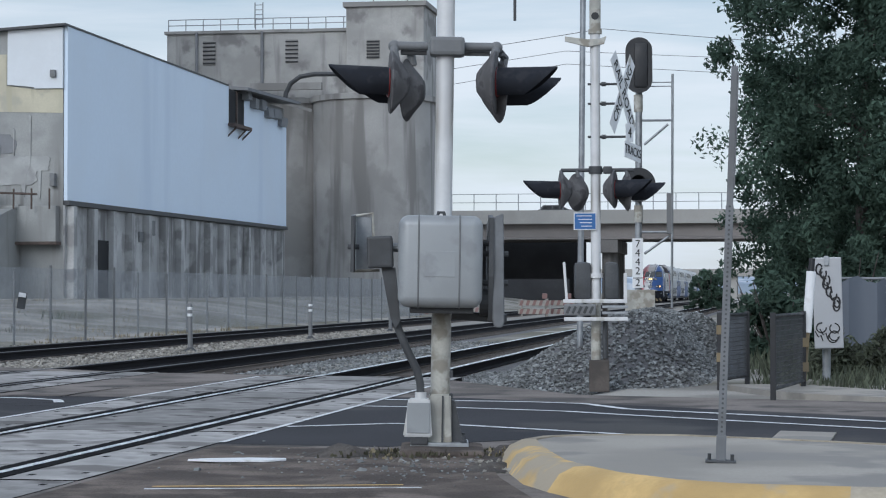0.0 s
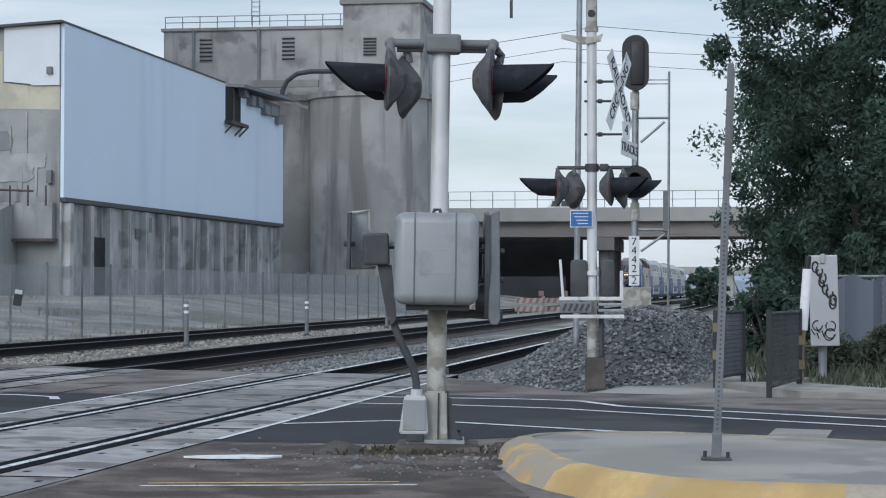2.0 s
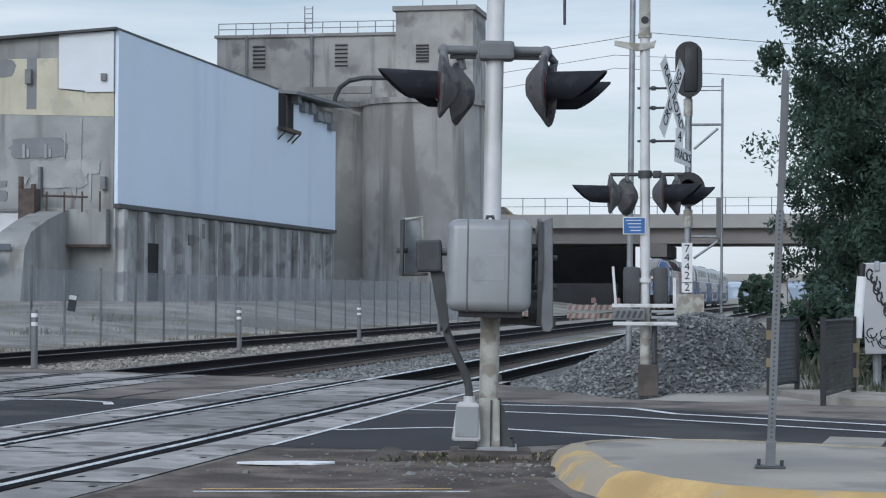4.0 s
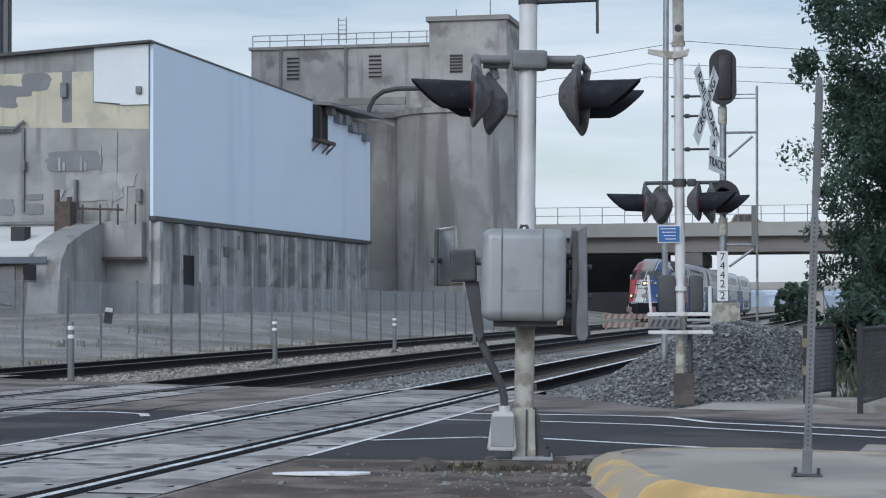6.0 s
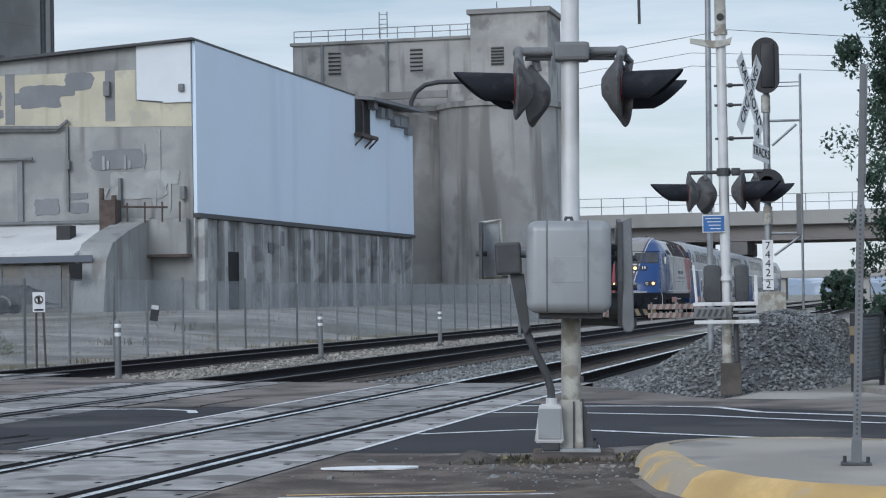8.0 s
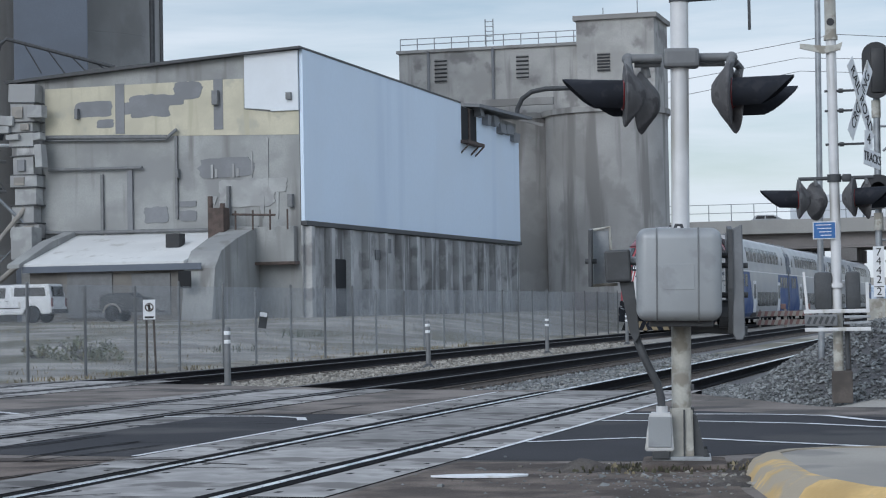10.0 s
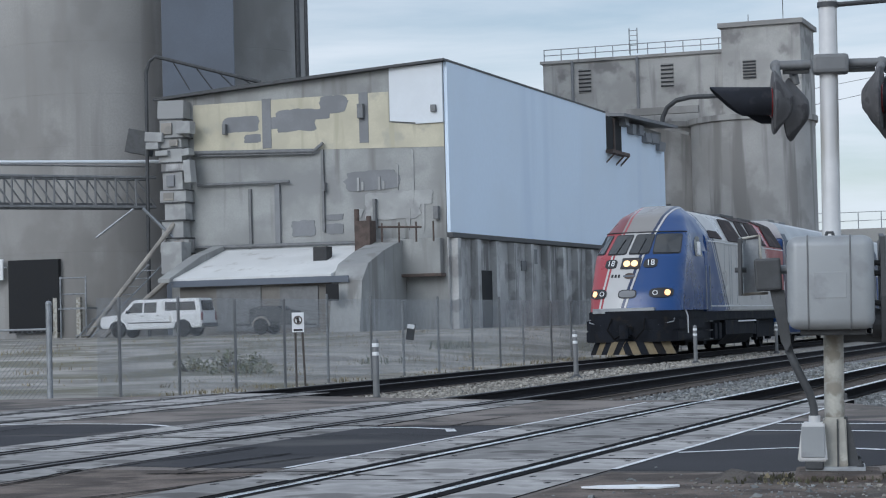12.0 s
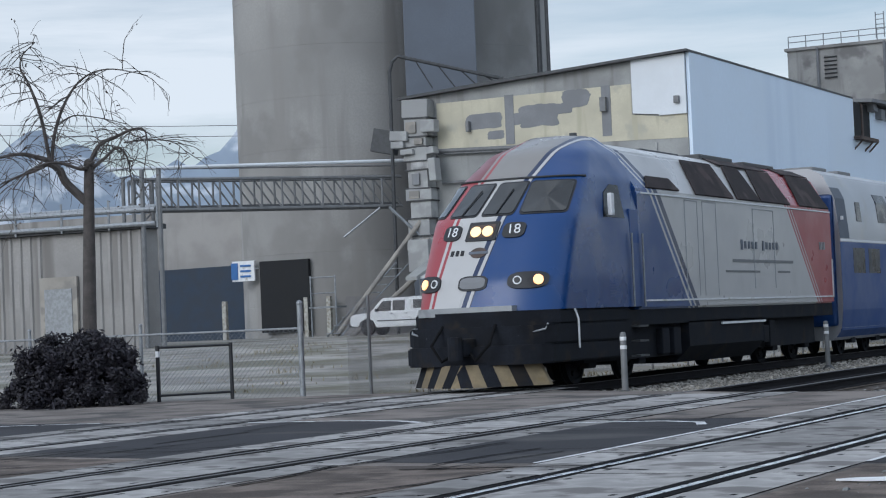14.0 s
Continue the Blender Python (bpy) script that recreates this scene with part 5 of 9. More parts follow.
# ---- crossing signals ----
def lamp_unit(parent, x, y, z, heading, shell, hood=True):
    """A crossing flasher: cone housing, round background, red lens and long hood; heading turns it about the vertical."""
    m = pose(x, y, z, 0, 0, heading)
    bm = bmesh.new()
    lathe(bm, [(0.04, -0.15), (0.075, -0.145), (0.12, -0.115), (0.19, -0.055), (0.245, -0.014), (0.255, 0.0), (0.245, 0.01), (0.12, 0.012)], 28)
    bmesh.ops.rotate(bm, verts=bm.verts, cent=(0, 0, 0), matrix=Matrix.Rotation(radians(90), 3, "Y"))
    un = part("flasher", bm, shell, parent, "dark round flasher with a long hood", m, 35)
    bm = bmesh.new()
    lathe(bm, [(0.12, 0.0), (0.125, 0.02), (0.1, 0.045), (0.04, 0.06)], 24)
    bmesh.ops.rotate(bm, verts=bm.verts, cent=(0, 0, 0), matrix=Matrix.Rotation(radians(90), 3, "Y"))
    part("lens", bm, M["red_lens"], un, "unlit red lens", smooth=35)
    if hood:
        bm = bmesh.new()
        k = 18
        rows_ = []
        for th in (0.0, 0.012):
            near, out = [], []
            for i in range(k + 1):
                a = radians(-62 + 304 * i / k)
                r = 0.122 - th
                s = math.sin(a)
                near.append(bm.verts.new((0.0, r * math.cos(a), r * s)))
                out.append(bm.verts.new((0.20 + 0.30 * (0.5 + 0.5 * s) ** 0.7, r * math.cos(a) * 0.95, r * s + 0.01)))
            rows_.append((near, out))
        (n0, o0), (n1, o1) = rows_
        for i in range(k):
            bm.faces.new((n0[i], n0[i + 1], o0[i + 1], o0[i]))
            bm.faces.new((n1[i], o1[i], o1[i + 1], n1[i + 1]))
            bm.faces.new((o0[i], o0[i + 1], o1[i + 1], o1[i]))
        for i in (0, k):
            bm.faces.new((n0[i], o0[i], o1[i], n1[i]))
        part("hood", bm, M["hood"], un, "", smooth=40)
    return un


def arm_drop(parent, a, b, c, r=0.035):
    bm = bmesh.new()
    tube(bm, [a, b, c], r, 10)
    part("arm_bracket", bm, M["grey_paint"], parent)


def build_near_mast():
    mast = thing("crossing_mast", -2.69, 16.25, 0, "white painted crossing signal mast with silver gate mechanism", "crossing signal", rz=9.4)
    mast.matrix_basis = pose(-2.69, 16.25, 0, 0, 0.85, 9.4)

    def add(name, bm, m, label="", smooth_=None, parent=mast):
        return part(name, bm, M[m], parent, label, None, smooth_)

    bm = bmesh.new()
    box(bm, 0.02, -0.2, -0.155, 0.66, 0.9, 0.42, bevel=0.03)
    add("foundation", bm, "dirt", "chipped dirty concrete footing")
    # cast base
    bm = bmesh.new()
    slab(bm, [(-0.12, 0.05), (0.1, 0.05), (0.095, 0.1), (0.085, 0.46), (-0.09, 0.46), (-0.11, 0.1)], "y", -0.15, 0.15)
    bmesh.ops.bevel(bm, geom=bm.edges[:], offset=0.015, segments=2, affect="EDGES")
    base = add("base_casting", bm, "pole_dirty", "flared cast base")
    bm = bmesh.new()
    box(bm, 0, 0, 0.065, 0.46, 0.46, 0.035, bevel=0.008)
    add("base_plate", bm, "silver")
    for sx in (-1, 1):
        for sy in (-1, 1):
            bm = bmesh.new()
            rod(bm, (sx * 0.19, sy * 0.19, 0.06), (sx * 0.19, sy * 0.19, 0.14), 0.016, seg=6)
            rod(bm, (sx * 0.19, sy * 0.19, 0.08), (sx * 0.19, sy * 0.19, 0.105), 0.03, seg=6)
            add("anchor_bolt", bm, "dark_metal")
    bm = bmesh.new()
    slab(bm, [(-0.29, 0.13), (-0.06, 0.13), (-0.08, 0.43), (-0.25, 0.43)], "y", -0.27, -0.1)
    bmesh.ops.bevel(bm, geom=bm.edges[:], offset=0.012, segments=2, affect="EDGES")
    jb = add("junction_box", bm, "alu", "pale sloping junction box")
    bm = bmesh.new()
    box(bm, -0.17, -0.275, 0.28, 0.18, 0.012, 0.24, bevel=0.005)
    add("box_lid", bm, "silver", "", None, jb)
    bm = bmesh.new()
    box(bm, -0.16, -0.2, 0.1, 0.14, 0.1, 0.07, bevel=0.01)
    add("box_hinge", bm, "dark_metal", "", None, jb)
    bm = bmesh.new()
    slab(bm, [(0.09, 0.05), (0.19, 0.06), (0.12, 0.4), (0.085, 0.42)], "y", -0.1, 0.12)
    box(bm, 0.02, -0.155, 0.25, 0.014, 0.02, 0.4)
    add("base_rib", bm, "dark_metal")
    # shaft
    bm = bmesh.new()
    rod(bm, (0, 0, 0.42), (0, 0, 1.12), 0.078, seg=28)
    add("lower_shaft", bm, "pole_dirty", "dusty lower shaft", 30)
    bm = bmesh.new()
    rod(bm, (0, 0, 1.12), (0, 0, 4.9), 0.072, seg=28)
    add("shaft", bm, "alu", "white weathered shaft", 30)
    bm = bmesh.new()
    for z_ in (0.44, 0.62):
        box(bm, 0.085, 0, z_, 0.03, 0.06, 0.05, bevel=0.008)
    add("shaft_lug", bm, "dark_metal")
    # gate mechanism cover
    bm = bmesh.new()
    bmesh.ops.create_cube(bm, size=1, matrix=Matrix.Translation((-0.015, -0.27, 1.51)) @ Matrix.Diagonal((0.66, 0.5, 0.72, 1)))
    bmesh.ops.bevel(bm, geom=bm.edges[:], offset=0.085, segments=6, affect="EDGES", profile=0.5)
    cover = add("mechanism_cover", bm, "silver", "rounded silver mechanism cover", 40)
    for x_ in (-0.185, 0.135):
        loop = []
        for cy, cz, a0 in ((-0.105, 1.785, 0), (-0.435, 1.785, 90), (-0.435, 1.235, 180), (-0.105, 1.235, 270)):
            for k in range(7):
                a_ = radians(a0 + 15 * k)
                loop.append((x_, cy + 0.086 * math.cos(a_), cz + 0.086 * math.sin(a_)))
        bm = bmesh.new()
        tube(bm, loop + loop[:1], 0.007, 6)
        add("cover_seam", bm, "grey_paint", "", None, cover)
    bm = bmesh.new()
    box(bm, -0.015, -0.519, 1.49, 0.24, 0.008, 0.2, bevel=0.003)
    add("embossed_plate", bm, "silver", "", None, cover)
    bm = bmesh.new()
    tube(bm, [(-0.05, -0.27, 1.85), (-0.035, -0.27, 1.90), (0.005, -0.27, 1.90), (0.02, -0.27, 1.85)], 0.014)
    add("lifting_eye", bm, "dark_metal", "", None, cover)
    bm = bmesh.new()
    box(bm, 0.0, -0.2, 1.135, 0.5, 0.36, 0.06, bevel=0.01)
    box(bm, 0.3, -0.1, 1.08, 0.44, 0.1, 0.07, pose(0, 0, 0, 0, 3, 0), 0.01)
    add("mounting_bracket", bm, "dark_metal")
    # counterweight side: tall plates and arms
    bm = bmesh.new()
    slab(bm, [(0.385, 1.86), (0.475, 1.90), (0.495, 1.04), (0.475, 1.0), (0.42, 1.0), (0.40, 1.05)], "y", -0.34, -0.30)
    bmesh.ops.bevel(bm, geom=bm.edges[:], offset=0.008, segments=1, affect="EDGES")
    add("counterweight_plate", bm, "post_steel", "tapered grey counterweight lever")
    bm = bmesh.new()
    slab(bm, [(-0.36, 1.86), (0.1, 1.9), (0.12, 1.5), (0.02, 1.06), (-0.3, 1.05), (-0.38, 1.4)], "x", 0.365, 0.40)
    add("counterweight_web", bm, "dark_metal", "dark counterweight web")
    bm = bmesh.new()
    box(bm, 0.37, 0.1, 1.5, 0.03, 0.12, 0.7, bevel=0.01)
    add("rear_lever", bm, "grey_paint")
    for z_ in (1.35, 1.58, 1.66):
        bm = bmesh.new()
        rod(bm, (0.28, -0.25, z_), (0.52 if z_ < 1.6 else 0.46, -0.25, z_), 0.022, seg=10)
        add("shaft_pin", bm, "dark_metal")
    bm = bmesh.new()
    rod(bm, (0.30, -0.2, 1.2), (0.42, -0.2, 1.2), 0.11, seg=18)
    add("counterweight", bm, "dark_metal")
    # gate arm side
    bm = bmesh.new()
    slab(bm, [(-0.35, 1.42), (-0.05, 1.42), (-0.05, 1.88), (-0.35, 1.86)], "x", -0.72, -0.695)
    add("guard_plate", bm, "dark_metal")
    bm = bmesh.new()
    box(bm, -0.63, -0.02, 1.65, 0.125, 0.012, 0.43, bevel=0.004)
    add("guard_panel", bm, "galv", "pale grey guard panel")
    bm = bmesh.new()
    tube(bm, [(-0.71, -0.05, 1.87), (-0.56, -0.05, 1.895), (-0.55, -0.05, 1.7)], 0.012)
    add("guard_frame", bm, "pole_dirty")
    bm = bmesh.new()
    tube(bm, [(-0.71, -0.05, 1.43), (-0.5, -0.05, 1.44)], 0.012)
    add("guard_frame", bm, "pole_dirty")
    bm = bmesh.new()
    rod(bm, (-0.75, -0.2, 1.62), (-0.66, -0.2, 1.62), 0.02)
    add("guard_bolt", bm, "dark_metal")
    bm = bmesh.new()
    box(bm, -0.49, -0.25, 1.58, 0.2, 0.24, 0.25, pose(0, 0, 0, 0, -3, 0), 0.02)
    add("arm_hub", bm, "dark_metal")
    bm = bmesh.new()
    slab(bm, [(-0.48, 1.46), (-0.37, 1.46), (-0.325, 1.04), (-0.36, 0.98), (-0.40, 1.06)], "y", -0.3, -0.12)
    add("arm_lever", bm, "dark_metal")
    bm = bmesh.new()
    rod(bm, (-0.4, -0.22, 1.62), (-0.3, -0.22, 1.62), 0.035)
    add("hub_pin", bm, "galv")
    bm = bmesh.new()
    pts = [(-0.37, -0.2, 1.12), (-0.34, -0.22, 0.98), (-0.27, -0.23, 0.82), (-0.19, -0.22, 0.66), (-0.16, -0.2, 0.55), (-0.155, -0.2, 0.44)]
    tube(bm, pts, 0.032, 10)
    add("conduit", bm, "dark_metal", "flexible dark grey conduit", 60)
    bm = bmesh.new()
    rod(bm, (-0.155, -0.2, 0.42), (-0.155, -0.2, 0.48), 0.045, seg=12)
    add("conduit_clamp", bm, "alu")
    # crossarm with four flashers
    bm = bmesh.new()
    box(bm, 0.015, -0.03, 3.235, 0.28, 0.22, 0.15, bevel=0.03)
    add("crossarm_box", bm, "grey_paint", "grey crossarm junction box")
    for s in (-1, 1):
        bm = bmesh.new()
        rod(bm, (s * 0.14, 0, 3.245), (s * 0.41, 0, 3.245), 0.035, seg=14)
        rod(bm, (s * 0.15, 0.06, 3.2), (s * 0.36, 0.06, 3.2), 0.022, seg=10)
        bmesh.ops.create_uvsphere(bm, u_segments=12, v_segments=8, radius=0.05, matrix=Matrix.Translation((s * 0.41, 0, 3.24)))
        add("crossarm", bm, "grey_paint", "", 40)
    arm_drop(mast, (-0.41, 0, 3.24), (-0.41, -0.06, 3.19), (-0.39, -0.08, 3.1))
    arm_drop(mast, (-0.3, 0.05, 3.24), (-0.28, 0.12, 3.2), (-0.26, 0.12, 3.1))
    arm_drop(mast, (0.41, 0, 3.24), (0.40, -0.05, 3.2), (0.37, -0.06, 3.1))
    arm_drop(mast, (0.44, 0.03, 3.2), (0.48, 0.1, 3.17), (0.46, 0.1, 3.06))
    lamp_unit(mast, -0.43, -0.1, 2.94, 186, M["flasher"])
    lamp_unit(mast, -0.31, 0.12, 2.90, 170, M["flasher"])
    lamp_unit(mast, 0.40, -0.08, 2.95, -8, M["flasher"])
    lamp_unit(mast, 0.45, 0.14, 2.90, 10, M["flasher"])
    # upper arm with a hanging rod
    bm = bmesh.new()
    rod(bm, (0.06, 0, 3.71), (0.56, 0, 3.735), 0.02, seg=8)
    rod(bm, (0.36, 0, 3.72), (0.36, 0, 3.78), 0.012, seg=6)
    rod(bm, (0.55, 0, 3.78), (0.555, 0, 3.46), 0.012, seg=6)
    rod(bm, (0, 0, 3.69), (0, 0, 3.73), 0.082, seg=24)
    add("sign_arm", bm, "dark_metal", "thin upper sign arm")


build_near_mast()


def build_far_mast():
    mast = thing("crossing_mast", -2.4, 27.2, 0, "weathered white crossing mast with crossbuck and raised gate bracket", "crossing signal")
    mast.matrix_basis = pose(-2.4, 27.2, 0, 0, -0.1, 5.05)
    K = 133.0

    def px(a, b):
        return (a - 1047) / K, 1.27 - (b - 518) / K

    def add(name, bm, m, label="", smooth_=None, parent=mast):
        return part(name, bm, M[m], parent, label, None, smooth_)

    bm = bmesh.new()
    box(bm, 0.04, 0, 0.17, 0.27, 0.28, 0.42, bevel=0.02)
    rod(bm, (0.13, 0.08, 0.3), (0.12, 0.1, 1.1), 0.035)
    add("base_box", bm, "tie", "dusty brown base housing")
    bm = bmesh.new()
    rod(bm, (0, 0, 0.3), (0, 0, 1.15), 0.066, seg=24)
    add("lower_shaft", bm, "pole_dirty", "dusty lower shaft", 30)
    bm = bmesh.new()
    rod(bm, (0, 0, 1.15), (0, 0, 4.72), 0.066, seg=24)
    add("shaft", bm, "alu", "", 30)
    bm = bmesh.new()
    rod(bm, (0, 0, 4.72), (0, 0, 5.35), 0.074, seg=24)
    rod(bm, (0, 0, 4.70), (0, 0, 4.76), 0.09, seg=24)
    add("upper_shaft", bm, "pole_dirty", "", 30)
    bm = bmesh.new()
    rod(bm, (0.0, -0.078, 4.93), (0.0, -0.07, 4.93), 0.05, seg=18)
    add("dial", bm, "black")
    bm = bmesh.new()
    tube(bm, [(0.12, -0.05, 0.4), (0.11, -0.06, 0.7), (0.13, -0.05, 0.95)], 0.03, 10)
    add("conduit", bm, "dark_metal", "", 60)
    # gate bracket and counterweights
    for x0, x1 in ((-0.29, -0.06), (0.11, 0.30)):
        bm = bmesh.new()
        box(bm, (x0 + x1) / 2, 0.05, 1.42, x1 - x0, 0.3, 0.5, bevel=0.06)
        add("mechanism_box", bm, "dark_metal", "dark rounded mechanism box", 40)
    bm = bmesh.new()
    box(bm, -0.40, -0.2, 1.41, 0.035, 0.06, 0.52, pose(0, 0, 0, 0, -4, 0), 0.008)
    add("bracket_arm", bm, "alu")
    bm = bmesh.new()
    box(bm, 0.385, -0.2, 1.33, 0.045, 0.06, 0.38, None, 0.008)
    add("bracket_arm", bm, "alu")
    bm = bmesh.new()
    box(bm, -0.01, -0.2, 1.155, 0.84, 0.06, 0.05, None, 0.008)
    add("bracket_bar", bm, "alu")
    bm = bmesh.new()
    box(bm, 0.0, -0.22, 0.92, 0.84, 0.12, 0.05, None, 0.01)
    add("bracket_bar", bm, "alu")
    bm = bmesh.new()
    box(bm, -0.21, -0.24, 1.04, 0.42, 0.1, 0.15, None, 0.02)
    add("gate_arm_stub", bm, "grey_paint", "folded striped gate arm butt")
    for k in range(5):
        bm = bmesh.new()
        box(bm, -0.36 + 0.075 * k, -0.293, 1.04, 0.035, 0.008, 0.1, pose(0, 0, 0, 0, 25, 0))
        add("stripe", bm, "dark_metal")
    for z_ in (1.0, 1.08):
        bm = bmesh.new()
        box(bm, 0.25, -0.22, z_, 0.34, 0.06, 0.035, None, 0.006)
        add("counterweight_bar", bm, "galv")
    bm = bmesh.new()
    rod(bm, (0, 0, 1.46), (0, 0, 1.52), 0.1, seg=20)
    add("clamp", bm, "alu")
    # flashers
    bm = bmesh.new()
    rod(bm, (-0.46, 0, 2.89), (0.5, 0, 2.89), 0.025, seg=10)
    rod(bm, (0, 0, 2.84), (0, 0, 2.94), 0.09, seg=20)
    box(bm, 0.16, 0, 2.89, 0.12, 0.1, 0.1, bevel=0.02)
    add("crossarm", bm, "dark_metal", "", 40)
    for x_ in (-0.46, -0.25, 0.22, 0.4):
        arm_drop(mast, (x_, 0, 2.89), (x_ + 0.01, 0, 2.86), (x_ + 0.02, 0, 2.8), 0.025)
    lamp_unit(mast, -0.46, -0.06, 2.62, 188, M["flasher"])
    lamp_unit(mast, -0.25, 0.1, 2.60, 150, M["flasher"], False)
    lamp_unit(mast, 0.25, -0.08, 2.63, -10, M["flasher"])
    lamp_unit(mast, 0.43, 0.1, 2.6, 8, M["flasher"])
    # blue notice
    bm = bmesh.new()
    box(bm, -0.14, -0.09, 2.21, 0.3, 0.012, 0.23, bevel=0.004)
    bl = add("notice_sign", bm, "white_paint", "blue emergency notice sign")
    bm = bmesh.new()
    box(bm, -0.14, -0.099, 2.21, 0.275, 0.006, 0.205)
    add("sign_face", bm, "blue_sign", "", None, bl)
    for k in range(4):
        bm = bmesh.new()
        box(bm, -0.15 + 0.01 * k, -0.104, 2.28 - 0.045 * k, 0.2 - 0.02 * k, 0.004, 0.010)
        add("text_bar", bm, "white_paint", "", None, bl)
    # crossbuck, seen sharply from the side
    cx, cz = 0.35, 3.9
    face = pose(cx, -0.02, cz, 0, 0, 68)
    buck = part("crossbuck", box_bm(0, 0, 0, 0.02, 0.02, 0.02), M["white_paint"], mast, "white crossbuck sign with black letters", face)
    for ang, txt, off in ((52, "CROSSING", -0.02), (-52, "RAIL ROAD", -0.036)):
        bm = bmesh.new()
        box(bm, 0, 0, 0, 1.22, 0.008, 0.23, bevel=0.003)
        bl_ = part("blade", bm, M["white_paint"], buck, "", pose(0, off + 0.012, 0, 0, -ang, 0))
        words("lettering", txt, 0.2, M["ink"], buck, pose(0, off + 0.004, 0, 0, -ang, 0) @ pose(0, 0, 0, 90, 0, 0))
    tr = part("tracks_sign", box_bm(0, 0, 0, 0.62, 0.01, 0.22), M["white_paint"], mast, "white plate reading tracks", pose(0.49, -0.02, 3.13, 0, 5, 69))
    words("lettering", "TRACKS", 0.17, M["ink"], tr, pose(0, -0.009, 0, 90, 0, 0))
    tr = part("number_sign", box_bm(0, 0, 0, 0.2, 0.01, 0.24), M["white_paint"], mast, "", pose(0.45, -0.02, 3.38, 0, 0, 60))
    words("lettering", "4", 0.2, M["ink"], tr, pose(0, -0.009, 0, 90, 0, 0))
    for z_, l_ in ((4.03, 0.3), (3.77, 0.3), (3.33, 0.45)):
        bm = bmesh.new()
        rod(bm, (-0.1, -0.02, z_), (l_, -0.02, z_), 0.016, seg=8)
        rod(bm, (0.08, -0.02, z_), (0.14, -0.02, z_), 0.03, seg=8)
        add("sign_bracket", bm, "dark_metal")
    bm = bmesh.new()
    slab(bm, [(-0.4, 4.66), (-0.4, 4.6), (-0.1, 4.52), (0.12, 4.56), (0.15, 4.66), (0.05, 4.62), (-0.1, 4.62)], "y", -0.1, -0.04)
    add("top_bracket", bm, "pole_dirty")


def box_bm(x, y, z, sx, sy, sz, bevel=0.003):
    bm = bmesh.new()
    box(bm, x, y, z, sx, sy, sz, bevel=bevel)
    return bm


build_far_mast()


